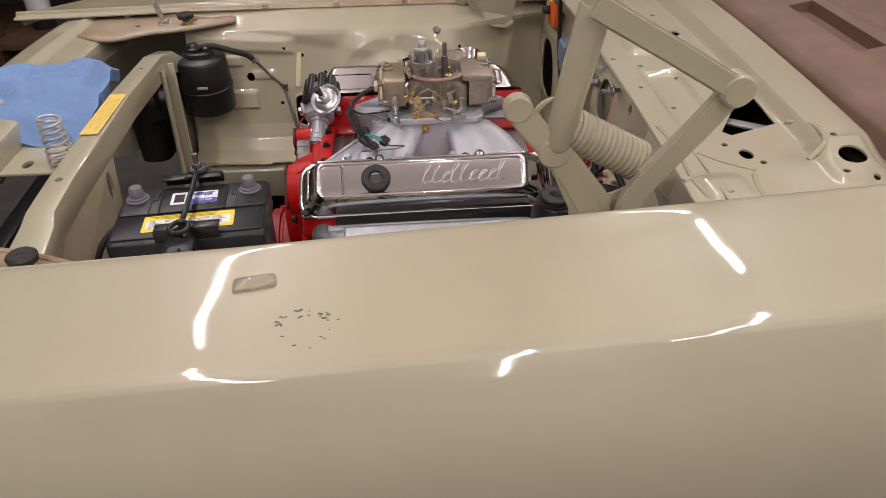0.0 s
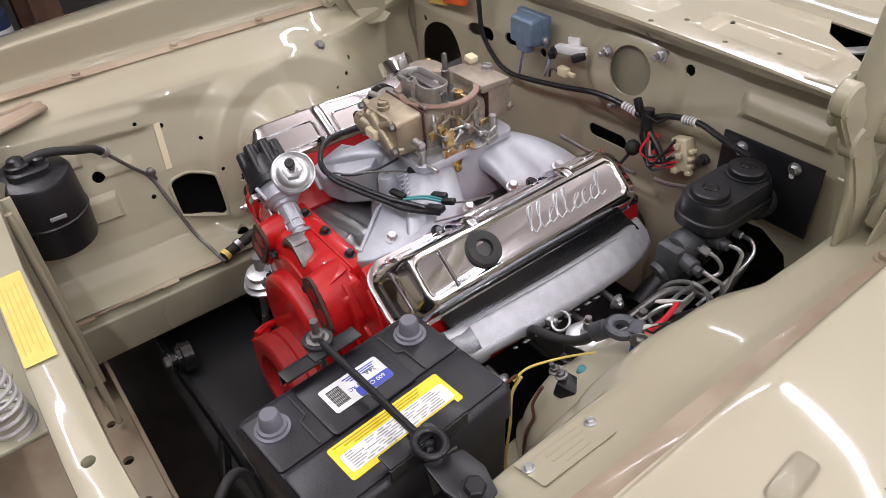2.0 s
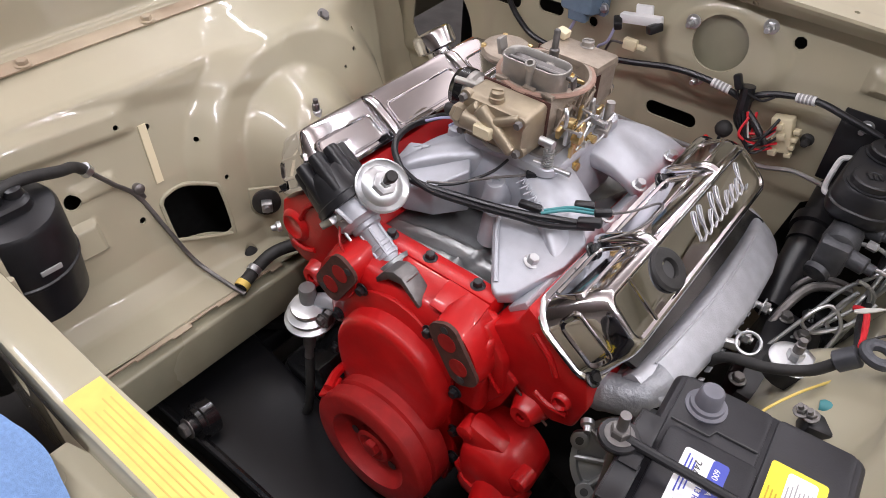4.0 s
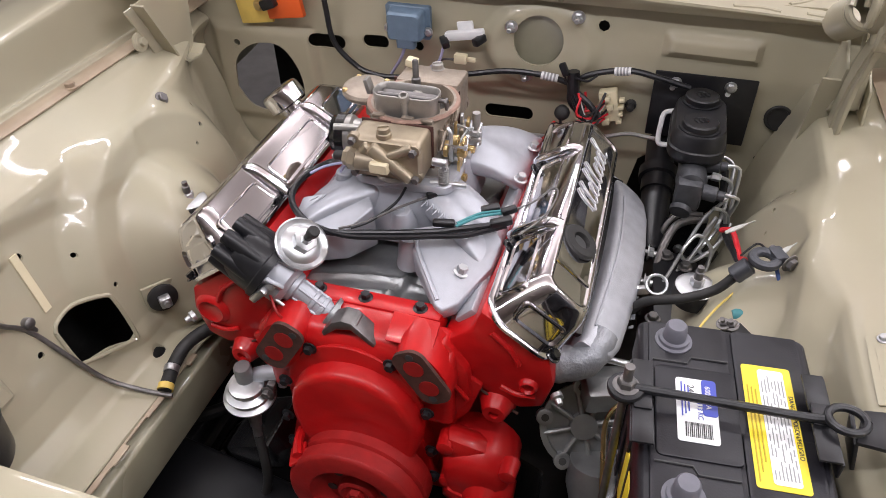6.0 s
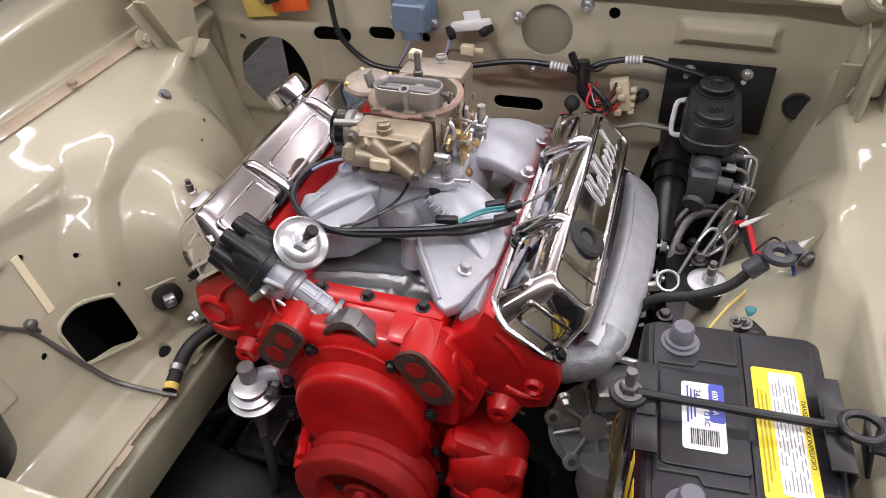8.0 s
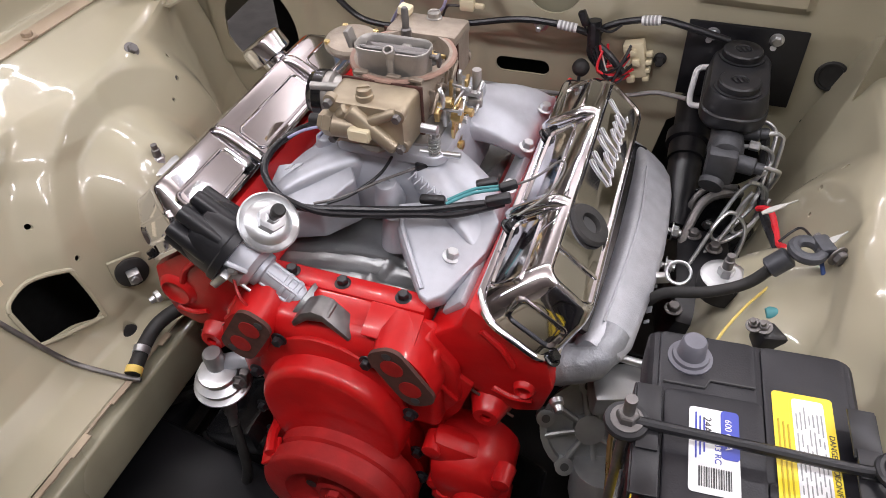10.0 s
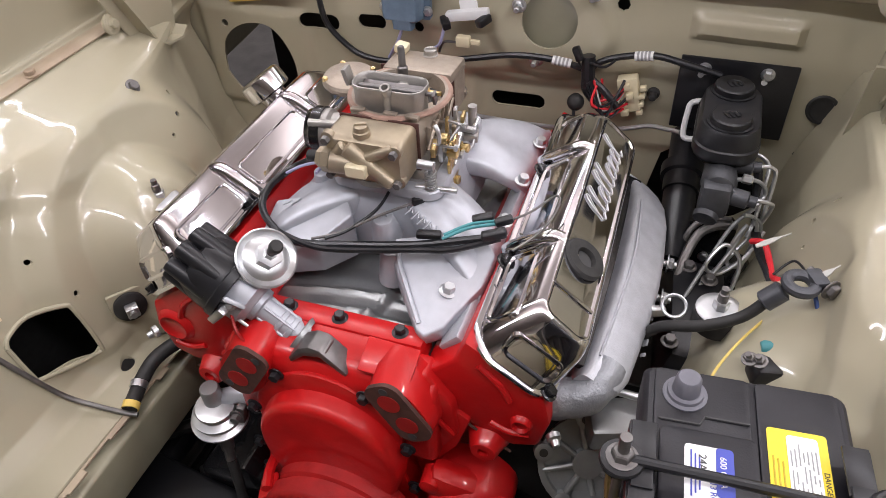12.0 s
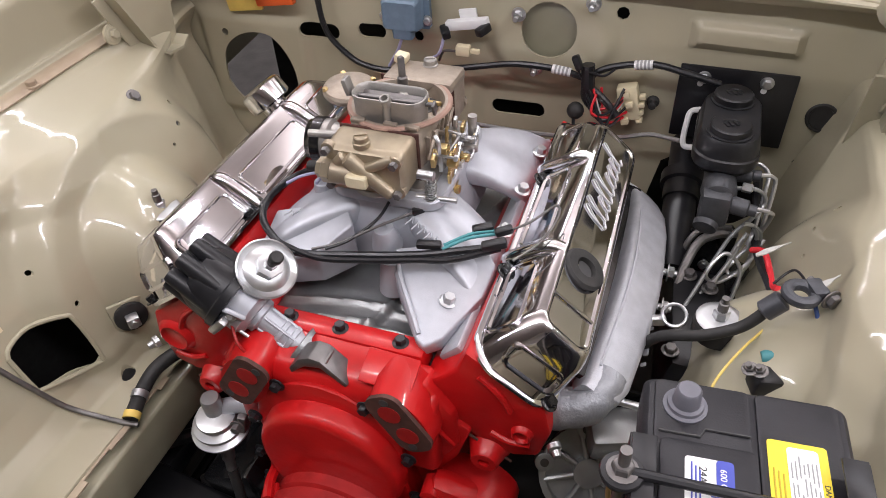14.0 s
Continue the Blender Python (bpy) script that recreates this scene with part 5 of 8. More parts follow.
    lathe(bm, base - axis * 0.004, axis, [(0, 0.026), (0.006, 0.026), (0.007, 0.022)], 20)
    part("collar", bm, ALU_DARK, d)


distributor()

# ---- carburetor ----
CX, CY = -0.020, 0.278


def C(x, y, z):
    return Vector((CX + x, CY + y, z))


def carburetor():
    cb = thing("carburetor", "brown gold dichromate four-barrel carburetor bolted to the intake", "carburetor", C(0, 0, 0.80))
    bm = B()
    stack(bm, Matrix.Translation(C(0, 0, 0)), [(0.797, 0.130, 0.160, 0.02), (0.802, 0.130, 0.160, 0.02), (0.803, 0.100, 0.125, 0.015), (0.820, 0.100, 0.125, 0.015)])
    part("throttle_body", bm, ZINC, cb)
    # main body with the flared open air horn cast on it
    bm = B()
    loops = []
    for h, w, l, r in ((0.818, 0.098, 0.124, 0.012), (0.836, 0.100, 0.126, 0.012), (0.848, 0.104, 0.126, 0.02), (0.860, 0.113, 0.122, 0.05), (0.866, 0.1225, 0.1225, 0.0612), (0.871, 0.1235, 0.1235, 0.0617), (0.873, 0.1215, 0.1215, 0.0607), (0.873, 0.1140, 0.1140, 0.0569), (0.866, 0.1080, 0.1080, 0.0539), (0.856, 0.1040, 0.1040, 0.0519)):
        loops.append([C(x, y, h) for x, y in rrect(w, l, r, 9)])
    loft(bm, loops)
    mb = part("main_body", bm, CARB_GREY, cb, "brown grey ribbed main body with round air horn", 40)
    for k in range(6):
        for s in (-1, 1):
            bm = B()
            box(bm, C(s * 0.0515, -0.046 + 0.0165 * k, 0.840), (0.007, 0.0035, 0.034), (0, s * 10, 0), 0.001)
            part("rib", bm, CARB_GREY, mb)
    for s in (-1, 1):
        bm = B()
        sweep(bm, [C(s * 0.054, -0.050, 0.826), C(s * 0.055, -0.020, 0.850), C(s * 0.055, 0.010, 0.828), C(s * 0.055, 0.040, 0.850)], 0.003, 8, 2)
        part("web", bm, CARB_GREY, mb)
    bm = B()
    lathe(bm, C(0, 0, 0.8685), (0, 0, 1), [(0, 0.0590), (0, 0.0655), (0.0015, 0.0668), (0.0040, 0.0655), (0.0048, 0.0625), (0.0040, 0.0590), (0, 0.0590)], 56, False)
    part("ring_gasket", bm, GASKET_PINK, cb, "reddish gasket round the air horn")
    # black discs painted as the darkness of the open bores, and boosters
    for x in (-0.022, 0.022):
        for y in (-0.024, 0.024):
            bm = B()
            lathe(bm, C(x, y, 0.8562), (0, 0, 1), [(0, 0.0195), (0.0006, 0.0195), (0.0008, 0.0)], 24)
            part("bore_shade", bm, INK, mb)
            if y > 0:
                bm = B()
                lathe(bm, C(x, y, 0.856), (0, 0, 1), [(0, 0.007), (0.010, 0.008), (0.011, 0.006), (0.004, 0.004)], 16)
                box(bm, C(x * 1.5, y, 0.862), (0.026, 0.005, 0.005), (0, 0, 0), 0.001)
                part("booster", bm, BRASS, mb)
    # choke tower: an open oblong box over the front bores
    bm = B()
    m = Matrix.Translation(C(0, -0.027, 0))
    loops = []
    for h, w, l, r in ((0.856, 0.090, 0.040, 0.016), (0.892, 0.092, 0.042, 0.017), (0.895, 0.095, 0.045, 0.018), (0.899, 0.094, 0.044, 0.018), (0.8995, 0.091, 0.041, 0.016), (0.897, 0.087, 0.037, 0.015), (0.888, 0.084, 0.034, 0.013), (0.872, 0.082, 0.032, 0.012)):
        loops.append([m @ Vector((x, y, h)) for x, y in rrect(w, l, r, 6)])
    loft(bm, loops)
    tower = part("choke_tower", bm, ZINC, cb, "grey cast choke tower, open on top", 40)
    bm = B()
    rod(bm, C(0.004, -0.048, 0.862), C(0.004, -0.049, 0.897), 0.0046, seg=12)
    part("pillar", bm, ZINC, tower)
    bm = B()
    lathe(bm, C(0.004, -0.046, 0.893), (0, -0.45, 1), [(0, 0.0065), (0.012, 0.0072), (0.014, 0.0062), (0.014, 0.0042), (0.006, 0.004), (0.006, 0)], 16)
    part("vent_tube", bm, ZINC, tower)
    bm = B()
    box(bm, C(0, -0.027, 0.884), (0.080, 0.030, 0.002), (28, 0, 0), 0.0008)
    part("choke_plate", bm, STEEL_DARK, tower)
    bm = B()
    rod(bm, C(-0.056, -0.027, 0.890), C(0.056, -0.027, 0.890), 0.003)
    part("choke_shaft", bm, STEEL_DARK, tower)
    bm = B()
    box(bm, C(0.058, -0.030, 0.888), (0.004, 0.010, 0.016), (20, 0, 0), 0.001)
    part("choke_arm", bm, STEEL_DARK, tower)
    bm = B()
    box(bm, C(-0.056, -0.026, 0.900), (0.007, 0.016, 0.022), (0, -15, 0), 0.002)
    part("choke_lug", bm, ZINC, tower)
    for x in (-0.032, 0.010, 0.038):
        bm = B()
        box(bm, C(x, -0.0555, 0.873), (0.018, 0.008, 0.005), (0, 0, x * -150), 0.0015)
        part("lug", bm, CARB_GREY, tower)
    bm = B()
    lathe(bm, C(0.010, -0.008, 0.858), (0, 0, 1), [(0, 0.009), (0.024, 0.008), (0.032, 0.0072), (0.034, 0.005), (0.034, 0.003)], 14)
    part("discharge_nozzle", bm, ZINC, tower)
    bm = B()
    lathe(bm, C(-0.002, 0.018, 0.850), (0, 0, 1), [(0, 0.0072), (0.046, 0.0066), (0.048, 0.0046), (0.072, 0.0044), (0.074, 0.003)], 14)
    part("air_cleaner_stud", bm, STEEL_DARK, cb)
    # fuel bowls
    for sgn in (-1, 1):
        y = sgn * 0.094
        bx = -0.004 if sgn < 0 else 0.0
        bm = B()
        m = Matrix.Translation(C(bx, y, 0.8375)) @ pose(0, 0, 0, 90, 0, 0)
        if sgn > 0:
            m = m @ pose(0, 0, 0, 0, 180, 0)
        stack(bm, m, [(-0.030, 0.100, 0.062, 0.007), (0.006, 0.100, 0.062, 0.008), (0.014, 0.098, 0.060, 0.009), (0.018, 0.092, 0.054, 0.009)], 5)
        bowl = part("fuel_bowl", bm, DICHROM if sgn < 0 else CARB_GREY, cb, "gold dichromate fuel bowl" if sgn < 0 else "brown grey rear fuel bowl", 40)
        bc = DICHROM if sgn < 0 else CARB_GREY
        # cast passages that run across the face in a V
        o = C(bx, sgn * 0.112, 0.842)
        for a, b, r0, r1 in ((Vector((-0.018, 0, 0.014)), Vector((0.034, 0.002 * sgn, -0.026)), 0.0115, 0.0085), (Vector((-0.006, 0, -0.010)), Vector((-0.040, 0.004 * sgn, -0.006)), 0.012, 0.0145), (Vector((-0.022, 0, 0.016)), Vector((-0.040, 0, -0.004)), 0.008, 0.007), (Vector((0.006, 0, 0.004)), Vector((0.036, 0, 0.020)), 0.007, 0.006)):
            bm = B()
            L = (b - a).length
            lathe(bm, o + a, b - a, [(-0.003, r0 * 0.6), (0, r0), (L, r1), (L + 0.003, r1 * 0.7)], 16)
            part("cast_passage", bm, bc, bowl)
        bm = B()
        lathe(bm, o + Vector((-0.040, 0.002 * sgn, -0.006)), (-1, 0, 0.1), [(0, 0.0165), (0.010, 0.0165), (0.012, 0.0135), (0.018, 0.0125)], 6 if sgn < 0 else 18)
        part("inlet_fitting", bm, bc, bowl)
        for x, z in ((-0.044, 0.864), (0.041, 0.858), (0.043, 0.817), (-0.044, 0.816)):
            bm = B()
            lathe(bm, C(x + bx, sgn * 0.104, z), (0, sgn, 0), [(0, 0.0088), (0.008, 0.0082), (0.0085, 0.0065)], 16)
            part("screw_boss", bm, bc, bowl)
            bm = B()
            hexbolt(bm, C(x + bx, sgn * 0.112, z), (0, sgn, 0), 0.0056, 0.007, False)
            part("bowl_screw", bm, STEEL_DARK, bowl)
        bm = B()
        c0 = C(-0.008 if sgn < 0 else 0.004, sgn * 0.100, 0.868)
        lathe(bm, c0, (0, 0, 1), [(0, 0.0105), (0.006, 0.0105), (0.007, 0.0090), (0.013, 0.0088), (0.014, 0.0075)], 18)
        box(bm, c0 + Vector((0, 0, 0.0142)), (0.014, 0.0020, 0.003), (0, 0, 25))
        part("needle_seat_screw", bm, DICHROM if sgn < 0 else ZINC, bowl)
        if sgn < 0:
            bm = B()
            stack(bm, Matrix.Translation(C(-0.008, -0.122, 0.834)) @ pose(0, 0, 0, 90, 0, 0), [(-0.014, 0.027, 0.016, 0.003), (0.006, 0.027, 0.016, 0.003), (0.008, 0.024, 0.013, 0.003)])
            part("fuel_inlet_plug", bm, CREAM, bowl, "cream plastic plug")
            bm = B()
            lathe(bm, C(0.0, -0.088, 0.812), (0, 0, -1), [(0, 0.026), (0.006, 0.028), (0.010, 0.024), (0.016, 0.010)], 20)
            part("accelerator_pump", bm, ZINC, bowl)
            bm = B()
            lathe(bm, C(-0.064, -0.112, 0.836), (-1, 0, -0.05), [(0, 0.007), (0.012, 0.007), (0.014, 0.005)], 12)
            part("vacuum_plug", bm, RUBBER, bowl)
        else:
            bm = B()
            box(bm, C(0.002, 0.080, 0.866), (0.098, 0.062, 0.016), (-3, 0, 0), 0.006)
            part("bowl_cover", bm, CARB_GREY, bowl)
            bm = B()
            box(bm, C(-0.036, 0.098, 0.880), (0.018, 0.018, 0.012), (0, 10, 0), 0.003)
            part("bowl_vent", bm, CREAM, bowl)
    # metering block seam
    for sgn in (-1, 1):
        bm = B()
        box(bm, C(-0.002, sgn * 0.0645, 0.838), (0.103, 0.0025, 0.066), (0, 0, 0), 0.0008)
        part("metering_gasket", bm, GASKET, cb)
    # electric choke on the far side
    bm = B()
    lathe(bm, C(-0.052, -0.048, 0.832), (-1, -0.1, 0), [(0, 0.022), (0.020, 0.024), (0.024, 0.028), (0.032, 0.028)], 26)
    for dz in (0.018, -0.006):
        rod(bm, C(-0.040, -0.066, 0.838 + dz), C(-0.094, -0.072, 0.836 + dz), 0.005)
    ch = part("choke_housing", bm, ZINC, cb)
    bm = B()
    lathe(bm, C(-0.084, -0.051, 0.832), (-1, -0.1, 0), [(0, 0.030), (0.012, 0.030), (0.014, 0.028), (0.020, 0.026), (0.021, 0.0)], 30)
    part("choke_cap", bm, BLACK_GLOSS, ch, "black choke thermostat cap")
    # vacuum secondary pod
    bm = B()
    lathe(bm, C(-0.088, 0.036, 0.846), (0.05, -0.05, 1), [(0, 0.020), (0.006, 0.034), (0.010, 0.037), (0.014, 0.037), (0.018, 0.034), (0.021, 0.024), (0.022, 0.0)], 34)
    box(bm, C(-0.062, 0.025, 0.838), (0.040, 0.030, 0.020), (0, 0, 0), 0.004)
    vp = part("secondary_pod", bm, CARB_GREY, cb, "round secondary vacuum diaphragm housing")
    for k in range(4):
        a = radians(90 * k + 40)
        bm = B()
        hexbolt(bm, C(-0.088 + 0.033 * math.cos(a), 0.036 + 0.033 * math.sin(a), 0.861), (0, 0, 1), 0.0042, 0.005, False)
        part("pod_screw", bm, BRASS, vp)
    # throttle linkage on the near side: plated levers, links and a coil spring
    bm = B()
    prism(bm, [(CY - 0.050, 0.832), (CY - 0.036, 0.836), (CY - 0.026, 0.815), (CY - 0.012, 0.806), (CY + 0.004, 0.810), (CY + 0.006, 0.802), (CY - 0.014, 0.790), (CY - 0.022, 0.768), (CY - 0.034, 0.764), (CY - 0.036, 0.786), (CY - 0.048, 0.806)], "x", CX + 0.078, CX + 0.081, 0.0008)
    part("throttle_lever", bm, BRASS, cb, "gold plated throttle lever")
    bm = B()
    prism(bm, [(CY - 0.055, 0.846), (CY - 0.040, 0.850), (CY - 0.034, 0.838), (CY - 0.050, 0.826)], "x", CX + 0.086, CX + 0.089, 0.0008)
    part("fast_idle_cam", bm, BRASS, cb)
    bm = B()
    rod(bm, C(0.05, -0.030, 0.812), C(0.092, -0.030, 0.812), 0.0045)
    part("throttle_shaft", bm, STEEL, cb)
    bm = B()
    rod(bm, C(0.05, 0.030, 0.812), C(0.085, 0.030, 0.812), 0.0045)
    part("throttle_shaft", bm, STEEL, cb)
    bm = B()
    sweep(bm, [C(0.085, -0.012, 0.806), C(0.088, 0.008, 0.796), C(0.088, 0.026, 0.800), C(0.086, 0.034, 0.812), C(0.088, 0.046, 0.822)], 0.0022, 8)
    part("secondary_link", bm, STEEL, cb)
    bm = B()
    sweep(bm, [C(0.072, -0.060, 0.846), C(0.074, -0.064, 0.862), C(0.068, -0.060, 0.870)], 0.003, 8)
    part("choke_link", bm, STEEL, cb)
    for p, q in ((C(0.082, -0.046, 0.826), (0.016, 0.012)), (C(0.084, -0.004, 0.806), (0.013, 0.010)), (C(0.080, -0.028, 0.772), (0.011, 0.010)), (C(0.074, -0.052, 0.848), (0.014, 0.012))):
        bm = B()
        lathe(bm, p, (1, 0, 0), [(-0.004, q[1] * 0.5), (0, q[1] * 0.6), (q[0] * 0.5, q[1] * 0.6), (q[0] * 0.6, q[1] * 0.35)], 12)
        part("linkage_nut", bm, BRASS, cb)
    # small plated levers, clips and rods crowded round the throttle shafts
    for y, z, x0, x1, w, h, m2 in ((-0.058, 0.836, 0.058, 0.064, 0.020, 0.014, BRASS), (-0.040, 0.822, 0.060, 0.066, 0.012, 0.030, STEEL), (-0.020, 0.826, 0.062, 0.067, 0.016, 0.012, STEEL_DARK), (-0.008, 0.836, 0.058, 0.062, 0.010, 0.026, BRASS), (0.012, 0.822, 0.060, 0.066, 0.014, 0.018, DICHROM), (0.024, 0.834, 0.058, 0.063, 0.010, 0.024, STEEL), (-0.048, 0.800, 0.074, 0.078, 0.010, 0.026, BRASS), (0.036, 0.826, 0.064, 0.069, 0.018, 0.010, BRASS)):
        bm = B()
        box(bm, C((x0 + x1) / 2 + 0.004, y, z), (x1 - x0, w, h), (12 * math.sin(y * 90), 0, 8), 0.0012)
        part("linkage_lever", bm, m2, cb)
    for a, b in (((0.064, -0.058, 0.842), (0.094, -0.056, 0.840)), ((0.060, -0.008, 0.846), (0.090, -0.010, 0.842)), ((0.066, 0.012, 0.826), (0.096, 0.010, 0.824)), ((0.080, -0.056, 0.842), (0.082, -0.010, 0.842)), ((0.088, -0.050, 0.812), (0.086, -0.020, 0.838)), ((0.090, 0.010, 0.824), (0.086, 0.040, 0.812))):
        bm = B()
        rod(bm, C(*a), C(*b), 0.0018, seg=8)
        rod(bm, C(*b) - (C(*b) - C(*a)).normalized() * 0.004, C(*b), 0.0042, seg=6)
        part("link_rod", bm, STEEL, cb)
    bm = B()
    helix = [C(0.070 + 0.0065 * math.cos(a), -0.088 + 0.0065 * math.sin(a), 0.796 + 0.0038 * a / 6.283 * 1.0) for a in [k * 0.5 for k in range(92)]]
    sweep(bm, helix, 0.0013, 6, 1, smooth=False)
    part("return_spring", bm, STEEL, cb)
    bm = B()
    rod(bm, C(0.070, -0.088, 0.790), C(0.070, -0.088, 0.832), 0.0025)
    rod(bm, C(0.055, -0.088, 0.832), C(0.075, -0.088, 0.832), 0.006)
    rod(bm, C(0.050, -0.088, 0.797), C(0.100, -0.080, 0.795), 0.004)
    part("pump_screw", bm, STEEL, cb)
    bm = B()
    box(bm, C(0.080, 0.038, 0.800), (0.020, 0.030, 0.012), (0, 0, 15), 0.003)
    rod(bm, C(0.080, 0.046, 0.800), C(0.080, 0.046, 0.838), 0.006)
    part("kickdown_bracket", bm, ZINC, cb)


carburetor()


# ---- battery with its hold-down ----
BM = pose(0.4190, -0.1330, -0.010, 0, 0, 5.0)


def battery():
    bt = thing("battery", "black car battery with yellow warning label and capped posts", "battery", BM @ Vector((0, 0, 0.64)))
    bm = B()
    W, L = 0.162, 0.232
    stack(bm, BM, [(0.640, W - 0.012, L - 0.012, 0.008), (0.790, W - 0.008, L - 0.008, 0.008), (0.791, W, L, 0.008), (0.828, W, L, 0.009), (0.832, W - 0.004, L - 0.004, 0.009), (0.834, W - 0.010, L - 0.010, 0.008)], 4)
    case = part("case", bm, BATT, bt, "black ribbed plastic case", 30)
    for k in range(6):
        bm = B()
        box(bm, BM @ Vector((-W / 2 + 0.003, -0.09 + 0.036 * k, 0.715)), (0.003, 0.010, 0.14), (0, 0, 5), 0.001)
        part("rib", bm, BATT, case)
    # stepped vent covers
    for y0, y1 in ((0.012, 0.112), (-0.112, -0.012)):
        for x0, x1 in ((-0.072, 0.004), (0.008, 0.072)):
            bm = B()
            stack(bm, BM @ Matrix.Translation(((x0 + x1) / 2, (y0 + y1) / 2, 0)), [(0.833, x1 - x0, y1 - y0, 0.005), (0.8362, x1 - x0 - 0.001, y1 - y0 - 0.001, 0.005), (0.8370, x1 - x0 - 0.004, y1 - y0 - 0.004, 0.004)], 3)
            part("lid_panel", bm, BATT, case)
    bm = B()
    stack(bm, BM @ Matrix.Translation((-0.030, 0.0, 0)), [(0.836, 0.074, 0.104, 0.006), (0.8385, 0.073, 0.103, 0.006), (0.8393, 0.070, 0.100, 0.005)], 3)
    part("lid_panel", bm, BATT, case)
    for sgn in (-1, 1):
        bm = B()
        sweep(bm, [BM @ Vector((-0.068, sgn * 0.058, 0.8378)), BM @ Vector((-0.036, sgn * 0.058, 0.8378)), BM @ Vector((-0.032, sgn * 0.066, 0.8378)), BM @ Vector((0.002, sgn * 0.066, 0.8378))], 0.0011, 6, 4, smooth=False)
        part("lid_groove", bm, INK, case)
    # posts under grey caps
    for p in ((0.364, -0.051), (0.382, -0.226)):
        bm = B()
        lathe(bm, (p[0], p[1], 0.8255), (0, 0, 1), [(0, 0.0180), (0.003, 0.0180), (0.004, 0.0150), (0.007, 0.0145), (0.008, 0.0115), (0.022, 0.0102), (0.024, 0.0085), (0.024, 0.0)], 26)
        part("post_cap", bm, POSTCAP, bt, "grey plastic post cap")
    # labels
    Z = 0.8395

    def on(x, y, z):
        return BM @ Vector((x, y, z))
    def lab(name, cx, cy, w, l, z, material, parent):
        bm = B()
        stack(bm, BM @ Matrix.Translation((cx, cy, 0)), [(z, w, l, 0.003), (z + 0.0005, w, l, 0.003)], 3)
        return part(name, bm, material, parent)
    yl = lab("warning_label", 0.036, 0.000, 0.044, 0.136, 0.8372, YELLOW, bt)
    lab("label_field", 0.0395, 0.0, 0.023, 0.126, 0.8378, WHITE, yl)
    rnd = random.Random(4)
    for col in range(7):
        x = 0.0305 + 0.0030 * col
        y = -0.058
        while y < 0.050:
            ln = rnd.uniform(0.006, 0.020)
            lab("print_line", x, y + ln / 2, 0.0008, ln, 0.8384, GREY_INK, yl)
            y += ln + 0.004 + (0.010 if rnd.random() < 0.15 else 0)
    for col in range(3):
        x = 0.0175 + 0.0034 * col
        lab("print_line", x, 0.004 * col - 0.01, 0.0012, 0.104 - 0.012 * col, 0.8378, mat_ochre, yl)
    turn = pose(0, 0, 0, 0, 0, -85)
    text("print_words", "DANGER  POISON/PELIGRO", 0.0056, Matrix.Translation(on(0.0545, 0.0, 0.8379)) @ turn, INK, yl, 0.0002)
    wl = lab("rating_label", -0.030, 0.001, 0.036, 0.072, 0.8396, WHITE, bt)
    lab("blue_field", -0.0185, 0.016, 0.013, 0.042, 0.8402, BLUE_INK, wl)
    text("print_words", "24A", 0.0085, Matrix.Translation(on(-0.035, 0.022, 0.8403)) @ turn, INK, wl, 0.0002)
    text("print_words", "600 CCA", 0.0070, Matrix.Translation(on(-0.020, 0.016, 0.8408)) @ turn, WHITE, wl, 0.0002)
    text("print_words", "113 RC", 0.0065, Matrix.Translation(on(-0.0275, 0.0, 0.8403)) @ turn, BLUE_INK, wl, 0.0002)
    for k in range(14):
        lab("barcode_bar", -0.0405 + 0.0017 * k, -0.022, 0.0006 if k % 3 else 0.0011, 0.016, 0.8403, INK, wl)
    for k in range(3):
        lab("print_line", -0.043 + 0.003 * k, 0.012, 0.0012, 0.040 - 0.006 * k, 0.8403, BLUE_INK, wl)
    # yellow side sticker
    bm = B()
    box(bm, on(-0.0785, -0.04, 0.72), (0.0012, 0.13, 0.09), (0, 0, 5), 0.0004)
    part("side_label", bm, YELLOW, bt)


POSTCAP = mat("grey_post_cap", (0.15, 0.15, 0.175), 0.42, grain=0.1)
mat_ochre = mat("dark_yellow_print", (0.50, 0.36, 0.02), 0.5)
battery()


